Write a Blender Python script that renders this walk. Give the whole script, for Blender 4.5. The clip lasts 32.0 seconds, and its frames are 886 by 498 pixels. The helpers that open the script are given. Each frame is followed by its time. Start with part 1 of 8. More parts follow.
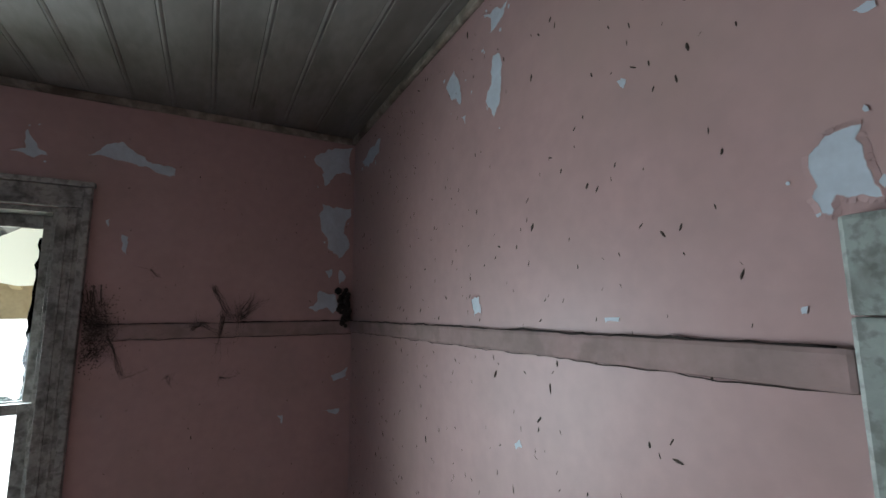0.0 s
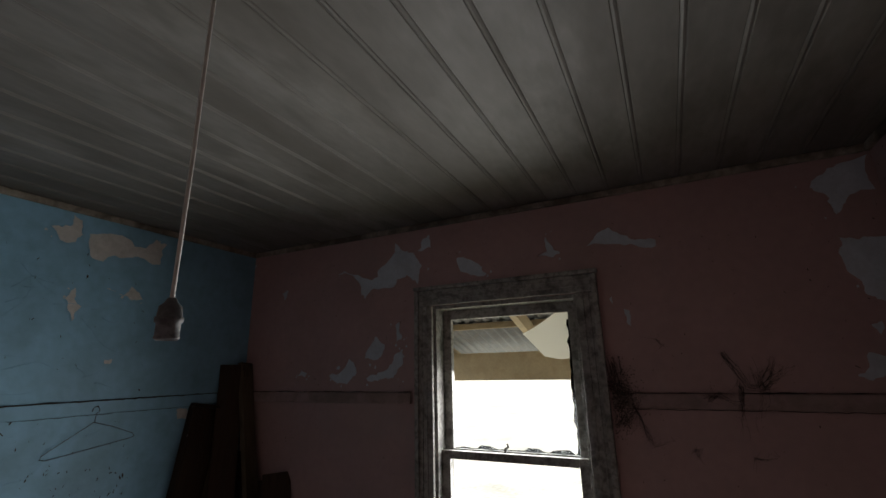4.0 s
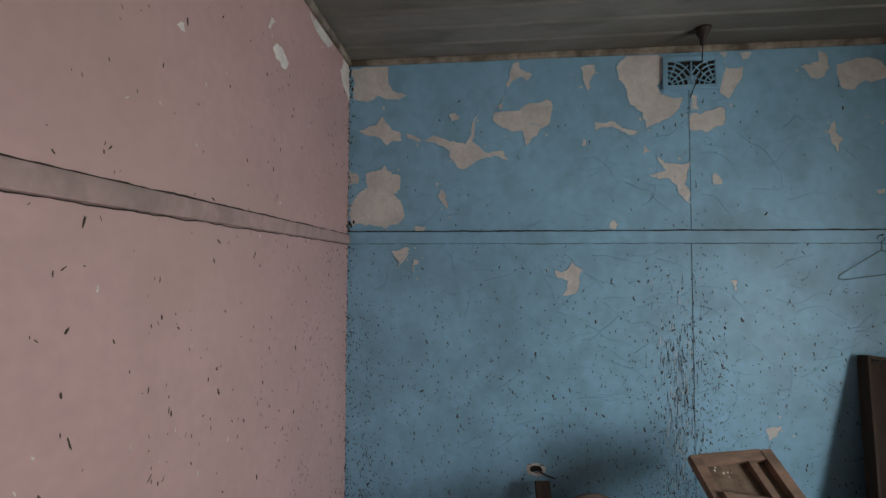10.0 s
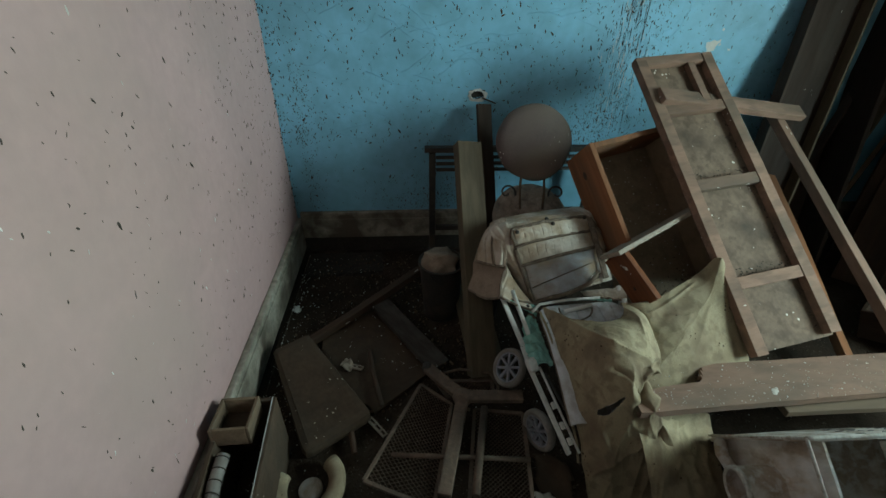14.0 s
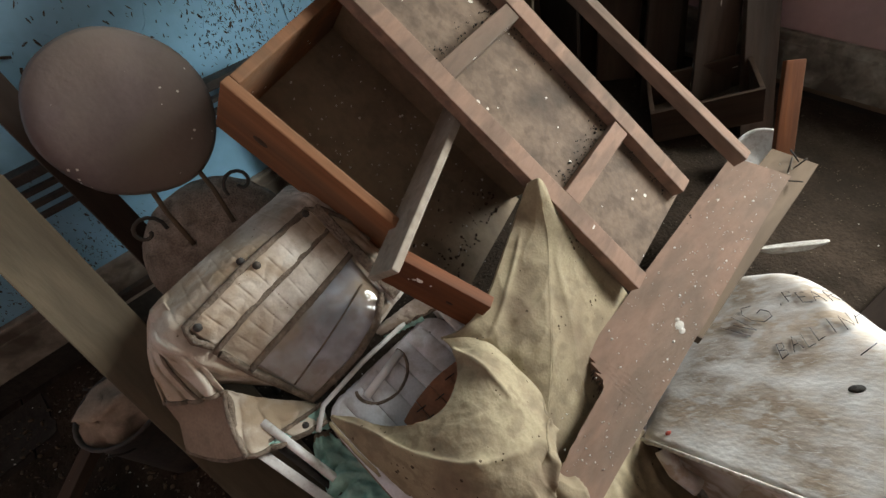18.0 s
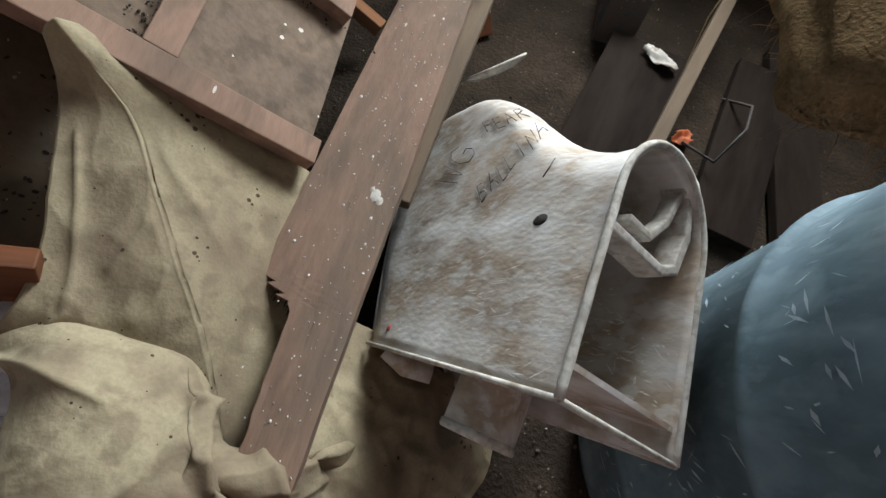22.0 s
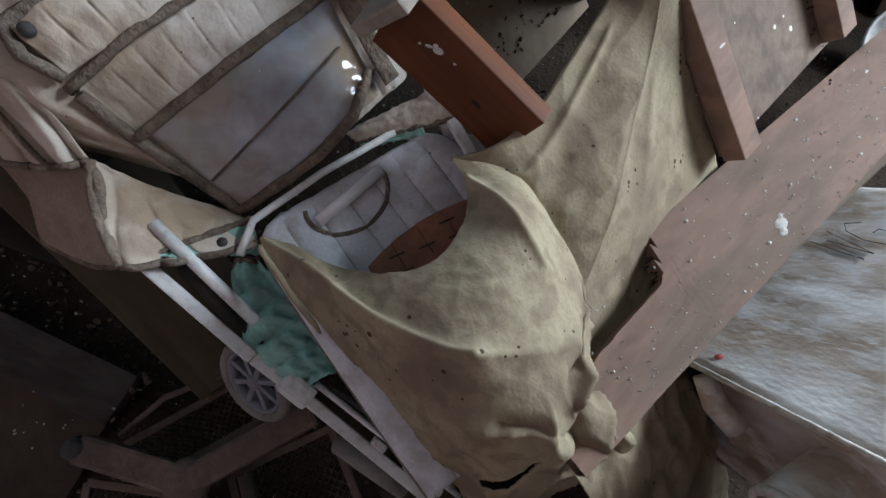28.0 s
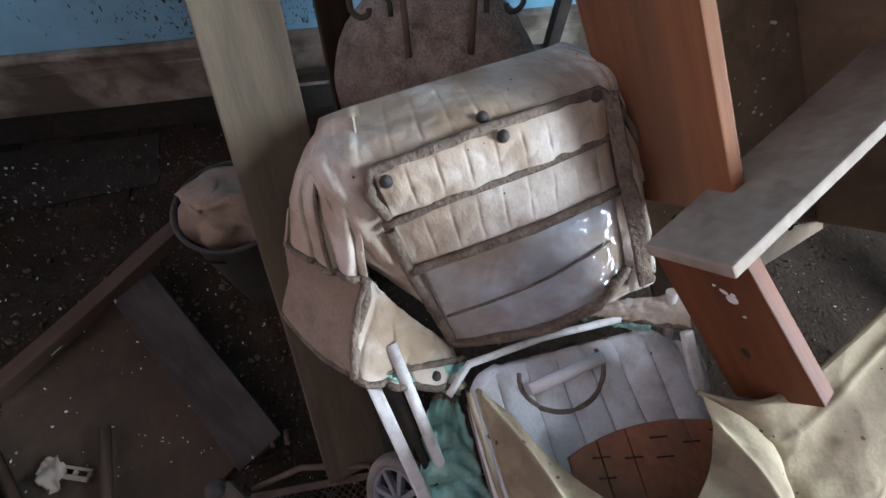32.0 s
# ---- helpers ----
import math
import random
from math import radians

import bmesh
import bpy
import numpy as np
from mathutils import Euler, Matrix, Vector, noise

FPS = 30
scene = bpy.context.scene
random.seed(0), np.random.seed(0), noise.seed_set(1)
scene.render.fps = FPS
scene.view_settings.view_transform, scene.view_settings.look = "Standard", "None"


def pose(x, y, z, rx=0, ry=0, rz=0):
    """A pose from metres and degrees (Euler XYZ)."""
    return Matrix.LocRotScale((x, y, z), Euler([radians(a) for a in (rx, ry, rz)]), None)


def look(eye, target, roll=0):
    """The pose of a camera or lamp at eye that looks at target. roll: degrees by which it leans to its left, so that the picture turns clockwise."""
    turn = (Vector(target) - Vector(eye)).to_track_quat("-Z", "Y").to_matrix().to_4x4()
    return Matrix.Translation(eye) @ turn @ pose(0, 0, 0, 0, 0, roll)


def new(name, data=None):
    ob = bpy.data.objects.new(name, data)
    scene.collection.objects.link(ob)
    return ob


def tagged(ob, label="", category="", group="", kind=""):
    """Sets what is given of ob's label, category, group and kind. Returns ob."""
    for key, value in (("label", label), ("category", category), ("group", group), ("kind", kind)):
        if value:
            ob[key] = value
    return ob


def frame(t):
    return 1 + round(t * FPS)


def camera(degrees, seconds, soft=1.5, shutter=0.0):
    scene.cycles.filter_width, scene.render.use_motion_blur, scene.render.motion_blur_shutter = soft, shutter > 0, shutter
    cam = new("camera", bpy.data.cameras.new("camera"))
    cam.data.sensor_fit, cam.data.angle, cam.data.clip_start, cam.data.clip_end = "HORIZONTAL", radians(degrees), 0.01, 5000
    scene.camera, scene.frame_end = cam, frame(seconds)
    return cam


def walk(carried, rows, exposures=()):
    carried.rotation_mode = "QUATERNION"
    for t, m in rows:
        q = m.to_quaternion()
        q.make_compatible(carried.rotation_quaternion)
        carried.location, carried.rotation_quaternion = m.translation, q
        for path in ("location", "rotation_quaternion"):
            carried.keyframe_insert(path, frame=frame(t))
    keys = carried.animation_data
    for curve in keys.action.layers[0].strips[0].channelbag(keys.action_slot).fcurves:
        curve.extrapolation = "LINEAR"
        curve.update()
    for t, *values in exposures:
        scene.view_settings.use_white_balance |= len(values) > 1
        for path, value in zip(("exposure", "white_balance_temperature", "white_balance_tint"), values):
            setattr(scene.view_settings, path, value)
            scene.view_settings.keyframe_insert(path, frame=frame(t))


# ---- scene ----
cam = camera(90.3, 32.0)
PATH = [
    (0, (0.048, 0.142, 1.948), (0.977, 1.891, 2.228), -0.4),
    (0.5, (0.066, 0.137, 1.997), (1.001, 1.856, 2.411), -2.4),
    (1, (0.067, 0.134, 2.02), (0.954, 1.856, 2.517), -5.2),
    (1.5, (0.024, 0.152, 2.024), (0.737, 1.946, 2.547), -6.9),
    (2, (-0.042, 0.164, 2.026), (0.386, 2.042, 2.564), -6.2),
    (2.5, (-0.097, 0.17, 2.026), (0.058, 2.076, 2.61), -5.5),
    (4.5, (-0.116, 0.161, 2.012), (-1.243, 1.744, 2.489), -0.4),
    (5, (-0.157, 0.107, 2.006), (-1.496, 1.52, 2.465), -0.0),
    (5.5, (-0.201, 0.061, 1.99), (-1.738, 1.268, 2.415), -0.1),
    (6, (-0.239, 0.028, 1.965), (-1.917, 1.054, 2.324), -0.4),
    (6.5, (-0.258, -0.017, 1.94), (-2.052, 0.817, 2.231), -0.8),
    (7, (-0.275, -0.061, 1.925), (-2.163, 0.551, 2.176), -1.1),
    (7.5, (-0.298, -0.131, 1.89), (-2.241, 0.3, 2.086), -1.1),
    (8, (-0.3, -0.183, 1.877), (-2.272, 0.091, 2.062), -0.6),
    (8.5, (-0.308, -0.225, 1.847), (-2.296, -0.114, 2.029), -0.3),
    (9, (-0.296, -0.276, 1.811), (-2.291, -0.317, 1.945), 1.4),
    (9.5, (-0.3, -0.343, 1.78), (-2.279, -0.581, 1.947), -0.7),
    (10, (-0.321, -0.359, 1.748), (-2.31, -0.558, 1.825), 0.2),
    (10.5, (-0.31, -0.396, 1.701), (-2.288, -0.69, 1.746), -0.7),
    (11, (-0.288, -0.382, 1.689), (-2.23, -0.853, 1.611), -1.0),
    (11.5, (-0.263, -0.402, 1.644), (-2.123, -1.111, 1.458), -1.4),
    (12, (-0.297, -0.457, 1.593), (-2.054, -1.335, 1.217), -1.6),
    (12.5, (-0.348, -0.475, 1.521), (-2.096, -1.246, 0.931), -0.6),
    (13, (-0.377, -0.453, 1.437), (-2.12, -0.922, 0.574), -1.7),
    (13.5, (-0.404, -0.437, 1.375), (-2.099, -0.592, 0.324), -3.3),
    (14, (-0.394, -0.434, 1.361), (-2.044, -0.307, 0.237), 1.1),
    (14.5, (-0.432, -0.423, 1.36), (-2.13, -0.251, 0.317), -1.2),
    (15, (-0.602, -0.351, 1.356), (-2.325, -0.065, 0.382), -6.3),
    (15.5, (-0.771, -0.238, 1.308), (-2.382, 0.335, 0.27), -6.3),
    (17.5, (-1.001, -0.098, 1.187), (-2.293, 0.51, -0.214), -8.4),
    (18, (-1.093, 0.026, 1.144), (-2.133, 0.757, -0.4), -10.6),
    (18.5, (-1.112, 0.062, 1.112), (-1.972, 0.816, -0.528), -9.7),
    (19, (-1.053, 0.131, 1.048), (-1.656, 0.943, -0.678), -9.8),
    (19.5, (-1.011, 0.17, 0.975), (-1.355, 0.971, -0.824), -1.3),
    (20, (-1.0, 0.187, 0.945), (-1.28, 0.994, -0.863), 4.7),
    (20.5, (-0.999, 0.189, 0.942), (-1.247, 1.015, -0.863), 8.9),
    (21, (-1.008, 0.193, 0.933), (-1.292, 1.0, -0.875), 6.7),
    (21.5, (-1.003, 0.22, 0.928), (-1.262, 1.015, -0.889), 7.7),
    (22, (-0.979, 0.281, 0.924), (-1.109, 1.088, -0.901), 11.6),
    (22.5, (-0.969, 0.338, 0.918), (-1.048, 1.132, -0.916), 12.7),
    (23, (-0.963, 0.355, 0.915), (-1.012, 1.147, -0.921), 15.4),
    (23.5, (-0.958, 0.344, 0.905), (-0.965, 1.11, -0.943), 17.3),
    (24, (-0.953, 0.341, 0.898), (-0.911, 1.09, -0.955), 20.8),
    (24.5, (-0.96, 0.33, 0.893), (-0.92, 1.058, -0.969), 21.2),
    (26.5, (-1.1, 0.234, 0.894), (-1.355, 0.869, -0.985), 14.0),
    (27, (-1.115, 0.159, 0.87), (-1.513, 0.792, -0.985), 9.4),
    (27.5, (-1.154, 0.104, 0.86), (-1.647, 0.667, -0.994), 8.0),
    (28, (-1.199, 0.04, 0.854), (-1.799, 0.524, -0.991), 5.6),
    (28.5, (-1.243, -0.014, 0.845), (-1.884, 0.379, -1.009), 4.3),
    (29, (-1.264, -0.058, 0.835), (-1.932, 0.254, -1.024), 4.7),
    (29.5, (-1.265, -0.096, 0.826), (-1.932, 0.169, -1.041), 5.5),
    (30, (-1.266, -0.11, 0.819), (-1.91, 0.133, -1.059), 7.0),
    (30.5, (-1.275, -0.114, 0.822), (-1.921, 0.146, -1.053), 9.4),
    (31, (-1.284, -0.116, 0.827), (-1.948, 0.137, -1.042), 9.0),
    (31.5, (-1.333, -0.116, 0.868), (-2.144, 0.137, -0.943), 5.6),
    (32, (-1.393, -0.099, 0.917), (-2.327, 0.2, -0.826), 5.9),
]
EXPOSURES = [(0, 3.15, 5950, 6), (1, 3.6, 5950, 7), (2.5, 3.4, 6300, 10), (4.5, 1.5, 7000, 14), (5.5, 1.65, 7100, 14), (7, 2.95, 6800, 12), (9, 2.65, 7000, 16), (11, 2.9, 6800, 8), (12, 2.7, 6600, 0), (13, 2.65, 6000, -18), (14, 3.2, 5950, -18), (15.5, 3.6, 6200, -10), (17.5, 3.85, 7000, 8), (20, 3.65, 6900, 8), (24.5, 3.5, 6000, 6), (27, 3.4, 5900, 8), (28, 3.65, 5750, 8), (29.5, 4.5, 5600, 8), (32, 4.6, 5700, 9)]
SKY, LAMP = 0.15, 6.5
walk(cam, [(t, look(eye, target, roll)) for t, eye, target, roll in PATH], EXPOSURES)

# ---- world and light ----
world = bpy.data.worlds.new("sky")
scene.world = world
world.use_nodes = True
_nt = world.node_tree
_sky = _nt.nodes.new("ShaderNodeTexSky")
_sky.sky_type = 'NISHITA'
_sky.sun_disc = False
_sky.sun_elevation = radians(48)
_sky.sun_rotation = radians(200)
_nt.links.new(_sky.outputs[0], _nt.nodes["Background"].inputs[0])
_nt.nodes["Background"].inputs[1].default_value = SKY

sun = new("sun", bpy.data.lights.new("sun", 'SUN'))
sun.data.energy = 4.0
sun.data.angle = radians(0.5)
sun.data.color = (1.0, 0.96, 0.9)
sun.matrix_world = look((0, 0, 10), (-math.sin(radians(200)) * -7, -7 * math.cos(radians(200)) * -1, 2))

# daylight in the window's opening
def area(name, eye, target, w, h, power, colour, spread=180):
    ob = new(name, bpy.data.lights.new(name, 'AREA'))
    ob.data.shape, ob.data.size, ob.data.size_y = 'RECTANGLE', w, h
    ob.data.energy, ob.data.color = power, colour
    ob.data.spread = radians(spread)
    ob.matrix_world = look(eye, target)
    return ob
area("window_daylight", (-0.765, 2.095 + 0.20, 1.36), (-0.90, 0.0, 0.95), 0.60, 1.30, LAMP, (0.93, 0.97, 1.0), 150)

# ---- helpers for meshes ----
def part(name, bm, material, parent=None, label=""):
    me = bpy.data.meshes.new(name)
    bm.to_mesh(me)
    bm.free()
    for m in (material if isinstance(material, (list, tuple)) else [material]):
        me.materials.append(m)
    ob = new(name, me)
    if parent is not None:
        ob.parent = parent
    if label:
        ob["label"] = label
    return ob


def holder(name, m=None):
    e = new(name)
    e.empty_display_size = 0.05
    if m is not None:
        e.matrix_basis = m
    return e


def smooth(bm, yes=True):
    for f in bm.faces:
        f.smooth = yes
    return bm


def box(size, at=(0, 0, 0), bevel=0.0, m=None, bm=None, wobble=0.0, cuts=0):
    """A box of that size round its middle, with worn edges; optionally uneven along its length."""
    own = bmesh.new()
    bmesh.ops.create_cube(own, size=1.0)
    bmesh.ops.scale(own, vec=size, verts=own.verts)
    if cuts:
        n = max(range(3), key=lambda i: size[i])
        es = [e for e in own.edges if abs((e.verts[0].co - e.verts[1].co)[n]) > 1e-6]
        bmesh.ops.subdivide_edges(own, edges=es, cuts=cuts)
    if bevel:
        es = [e for e in own.edges if len(e.link_faces) == 2 and e.calc_face_angle(0) > 0.5]
        bmesh.ops.bevel(own, geom=es, offset=bevel, segments=2, profile=0.6, affect='EDGES')
    if wobble:
        sx = random.random() * 50
        for v in own.verts:
            p = v.co * 3.0 + Vector((sx, sx, sx))
            v.co += wobble * noise.noise_vector(p)
    bmesh.ops.transform(own, matrix=(m or Matrix()) @ Matrix.Translation(at), verts=own.verts)
    if bm is None:
        return own
    me = bpy.data.meshes.new("tmp")
    own.to_mesh(me)
    own.free()
    bm.from_mesh(me)
    bpy.data.meshes.remove(me)
    return bm


def tube(points, r, sides=10, bm=None, caps=True, r2=None):
    """A round bar along a line of points."""
    bm = bm or bmesh.new()
    pts = [Vector(p) for p in points]
    rings = []
    up = Vector((0.13, 0.21, 1)).normalized()
    for i, p in enumerate(pts):
        d = (pts[min(i + 1, len(pts) - 1)] - pts[max(i - 1, 0)]).normalized()
        if abs(d.dot(up)) > 0.95:
            up = Vector((1, 0.2, 0.1)).normalized()
        a = d.cross(up).normalized()
        b = d.cross(a)
        up = -b if b.dot(up) < 0 else b
        rr = r if r2 is None else r + (r2 - r) * i / (len(pts) - 1)
        rings.append([bm.verts.new(p + rr * (math.cos(2 * math.pi * k / sides) * a + math.sin(2 * math.pi * k / sides) * up)) for k in range(sides)])
    for r0, r1 in zip(rings, rings[1:]):
        for k in range(sides):
            bm.faces.new((r0[k], r0[(k + 1) % sides], r1[(k + 1) % sides], r1[k])).smooth = True
    if caps:
        bm.faces.new(rings[0])
        bm.faces.new(rings[-1][::-1])
    bmesh.ops.recalc_face_normals(bm, faces=bm.faces)
    return bm


def lathe(profile, sides=32, bm=None, m=None, thick=False):
    """A turned shape: (radius, height) pairs round z."""
    bm = bm or bmesh.new()
    start = len(bm.verts)
    rings = []
    for r, z in profile:
        rings.append([bm.verts.new((r * math.cos(2 * math.pi * k / sides), r * math.sin(2 * math.pi * k / sides), z)) for k in range(sides)])
    for a, b in zip(rings, rings[1:]):
        for k in range(sides):
            bm.faces.new((a[k], a[(k + 1) % sides], b[(k + 1) % sides], b[k])).smooth = True
    if m is not None:
        bm.verts.ensure_lookup_table()
        bmesh.ops.transform(bm, matrix=m, verts=bm.verts[start:])
    return bm


def grid_sheet(fn, nu, nv, thick=0.0):
    """A sheet from fn(u, v) with u, v in 0..1, given a thickness; fn may return None for a hole."""
    bm = bmesh.new()
    vs = [[None] * (nv + 1) for _ in range(nu + 1)]
    for i in range(nu + 1):
        for j in range(nv + 1):
            p = fn(i / nu, j / nv)
            vs[i][j] = bm.verts.new(p) if p is not None else None
    for i in range(nu):
        for j in range(nv):
            q = (vs[i][j], vs[i + 1][j], vs[i + 1][j + 1], vs[i][j + 1])
            if all(q):
                bm.faces.new(q).smooth = True
    loose = [v for v in bm.verts if not v.link_faces]
    if loose:
        bmesh.ops.delete(bm, geom=loose, context='VERTS')
    if thick:
        thicken(bm, thick)
    return bm


def thicken(bm, thick):
    """Give an open sheet a second face and closed edges."""
    bm.normal_update()
    bm.verts.index_update()
    old = bm.faces[:]
    rim = [e for e in bm.edges if len(e.link_faces) == 1]
    low = {v: bm.verts.new(v.co - v.normal * thick) for v in bm.verts[:]}
    for f in old:
        bm.faces.new([low[v] for v in reversed(f.verts)]).smooth = True
    for e in rim:
        lp = e.link_loops[0]
        a, b = lp.vert, lp.link_loop_next.vert
        bm.faces.new((b, a, low[a], low[b])).smooth = True
    return bm


def sm(a, b, x):
    t = max(0, min(1, (x - a) / (b - a)))
    return t * t * (3 - 2 * t)


def smooth_at(row, k):
    """A place on the smooth line through the points of row, k in 0..1."""
    n = len(row) - 1
    i = min(n - 1, int(k * n))
    f = k * n - i
    p0, p1, p2, p3 = row[max(0, i - 1)], row[i], row[i + 1], row[min(n, i + 2)]
    return 0.5 * ((2 * p1) + (p2 - p0) * f + (2 * p0 - 5 * p1 + 4 * p2 - p3) * f * f + (3 * p1 - p0 - 3 * p2 + p3) * f ** 3)


def loft(*ribs):
    """A surface fn(s, t) through ribs: s from the first rib to the last, t along them."""
    ribs = [[Vector(p) for p in r] for r in ribs]
    def fn(s, t):
        return smooth_at([smooth_at(r, t) for r in ribs], s)
    return fn


def along(a, b, roll=0.0):
    """A pose at a whose x runs to b and whose z is as upright as can be, then rolled about x."""
    a, b = Vector(a), Vector(b)
    x = (b - a).normalized()
    z = Vector((0, 0, 1)) if abs(x.z) < 0.99 else Vector((0, 1, 0))
    y = z.cross(x).normalized()
    z = x.cross(y)
    m = Matrix((x, y, z)).transposed().to_4x4()
    m.translation = a
    return m @ pose(0, 0, 0, roll, 0, 0)


def facing(o, x, y):
    """A pose at o whose x points to the point x and whose xy plane holds the point y."""
    o, x, y = Vector(o), Vector(x), Vector(y)
    ex = (x - o).normalized()
    ez = ex.cross(y - o).normalized()
    ey = ez.cross(ex)
    m = Matrix((ex, ey, ez)).transposed().to_4x4()
    m.translation = o
    return m


# ---- materials ----
def mat(name, colour, rough=0.7, metal=0.0, vary=0.25, scale=6.0, fine=60.0, bump=0.15, dirt=None, dirt_amount=0.45, dirt_scale=4.0,
        speck=None, speck_scale=60.0, speck_size=0.18, stretch=(1, 1, 1), each=0.0, spec=0.5, depth=0.004, second=0.4):
    """A worn surface: two scales of colour noise, a layer of dirt, specks, and fine relief, all in object space."""
    m = bpy.data.materials.new(name)
    m.use_nodes = True
    nt = m.node_tree
    n, l = nt.nodes, nt.links
    b = n["Principled BSDF"]
    b.inputs["Roughness"].default_value = rough
    b.inputs["Metallic"].default_value = metal
    b.inputs["Specular IOR Level"].default_value = spec
    tc = n.new("ShaderNodeTexCoord")
    mp = n.new("ShaderNodeMapping")
    mp.inputs["Scale"].default_value = stretch
    info = n.new("ShaderNodeObjectInfo")
    mul = n.new("ShaderNodeMath")
    mul.operation = 'MULTIPLY'
    mul.inputs[1].default_value = 40.0
    l.new(info.outputs["Random"], mul.inputs[0])
    l.new(tc.outputs["Object"], mp.inputs["Vector"])
    if each:
        l.new(mul.outputs[0], mp.inputs["Location"])

    def tex(s, detail=5.0, dist=0.0):
        t = n.new("ShaderNodeTexNoise")
        t.inputs["Scale"].default_value, t.inputs["Detail"].default_value, t.inputs["Distortion"].default_value = s, detail, dist
        l.new(mp.outputs[0], t.inputs["Vector"])
        return t.outputs[0]

    def ramp(v, a, c):
        r = n.new("ShaderNodeMapRange")
        r.inputs[1].default_value, r.inputs[2].default_value = a, c
        r.clamp = True
        l.new(v, r.inputs[0])
        return r.outputs[0]

    def mix(f, c1, c2):
        x = n.new("ShaderNodeMix")
        x.data_type = 'RGBA'
        for i, v in ((0, f), (6, c1), (7, c2)):
            if hasattr(v, "is_linked"):
                l.new(v, x.inputs[i])
            elif i:
                x.inputs[i].default_value = (*v, 1)
            else:
                x.inputs[i].default_value = v
        return x.outputs[2]

    lo = tuple(c * (1 - vary) for c in colour)
    hi = tuple(min(1, c * (1 + vary)) for c in colour)
    big = tex(scale, 4, 0.6)
    col = mix(ramp(big, 0.3, 0.7), lo, hi)
    small = tex(fine, 6)
    g = n.new("ShaderNodeHueSaturation")
    vr = n.new("ShaderNodeMapRange")
    vr.inputs[3].default_value, vr.inputs[4].default_value = 1 - vary * 0.8, 1 + vary * 0.8
    vr.inputs[1].default_value, vr.inputs[2].default_value = 0.25, 0.75
    l.new(small, vr.inputs[0])
    l.new(vr.outputs[0], g.inputs["Value"])
    l.new(col, g.inputs["Color"])
    col = g.outputs[0]
    if each:
        g2 = n.new("ShaderNodeHueSaturation")
        er = n.new("ShaderNodeMapRange")
        er.inputs[3].default_value, er.inputs[4].default_value = 1 - each, 1 + each
        l.new(info.outputs["Random"], er.inputs[0])
        l.new(er.outputs[0], g2.inputs["Value"])
        l.new(col, g2.inputs["Color"])
        col = g2.outputs[0]
    if dirt is not None:
        d = tex(dirt_scale, 8, 0.35)
        col = mix(ramp(d, 1 - dirt_amount - 0.12, 1 - dirt_amount + 0.14), col, dirt)
        d2 = tex(dirt_scale * 3.3, 9, 0.2)
        f2 = n.new("ShaderNodeMath")
        f2.operation = 'MULTIPLY'
        f2.inputs[1].default_value = second
        l.new(ramp(d2, 0.50, 0.62), f2.inputs[0])
        col = mix(f2.outputs[0], col, tuple(c * 0.8 for c in dirt))
    if speck is not None:
        vo = n.new("ShaderNodeTexVoronoi")
        vo.inputs["Scale"].default_value = speck_scale
        nz = tex(speck_scale * 0.23, 2)
        l.new(mp.outputs[0], vo.inputs["Vector"])
        lt = n.new("ShaderNodeMath")
        lt.operation = 'LESS_THAN'
        cut = n.new("ShaderNodeMapRange")
        cut.inputs[1].default_value, cut.inputs[2].default_value = 0.52, 0.68
        cut.inputs[4].default_value = speck_size * 2
        l.new(nz, cut.inputs[0])
        l.new(vo.outputs["Distance"], lt.inputs[0])
        l.new(cut.outputs[0], lt.inputs[1])
        col = mix(lt.outputs[0], col, speck)
    l.new(col, b.inputs["Base Color"])
    rr = n.new("ShaderNodeMapRange")
    rr.inputs[3].default_value, rr.inputs[4].default_value = max(0.05, rough - 0.12), min(1, rough + 0.12)
    l.new(big, rr.inputs[0])
    l.new(rr.outputs[0], b.inputs["Roughness"])
    bp = n.new("ShaderNodeBump")
    bp.inputs["Strength"].default_value = bump * 2
    bp.inputs["Distance"].default_value = depth
    l.new(small, bp.inputs["Height"])
    l.new(bp.outputs[0], b.inputs["Normal"])
    return m


M_BLUE = mat("blue_paint", (0.235, 0.475, 0.64), 0.55, vary=0.10, scale=2.5, fine=25, bump=0.22, dirt=(0.15, 0.29, 0.37), dirt_amount=0.33, dirt_scale=2.0, second=0.2)
M_PINK = mat("pink_paint", (0.45, 0.30, 0.288), 0.5, vary=0.07, scale=2.0, fine=30, bump=0.10, dirt=(0.42, 0.3, 0.27), dirt_amount=0.38, dirt_scale=1.3, second=0.2)
M_BARE = mat("bare_plaster", (0.62, 0.605, 0.575), 0.8, vary=0.12, scale=9, fine=80, bump=0.15, dirt=(0.45, 0.42, 0.37), dirt_amount=0.24, dirt_scale=6, second=0.15)
M_PINKTRIM = mat("dusty_pink_strip", (0.37, 0.265, 0.252), 0.65, vary=0.10, scale=6, fine=60, bump=0.15, dirt=(0.25, 0.20, 0.18), dirt_amount=0.42, dirt_scale=5, spec=0.2)
M_PALEBLUE = mat("old_pale_paint", (0.55, 0.62, 0.68), 0.6, vary=0.1, scale=9, fine=80, bump=0.1)
M_CEIL = mat("ceiling_paint", (0.21, 0.205, 0.19), 0.6, vary=0.16, scale=3, fine=40, bump=0.1, dirt=(0.12, 0.11, 0.09), dirt_amount=0.45, dirt_scale=2.2, stretch=(1, 0.35, 1))
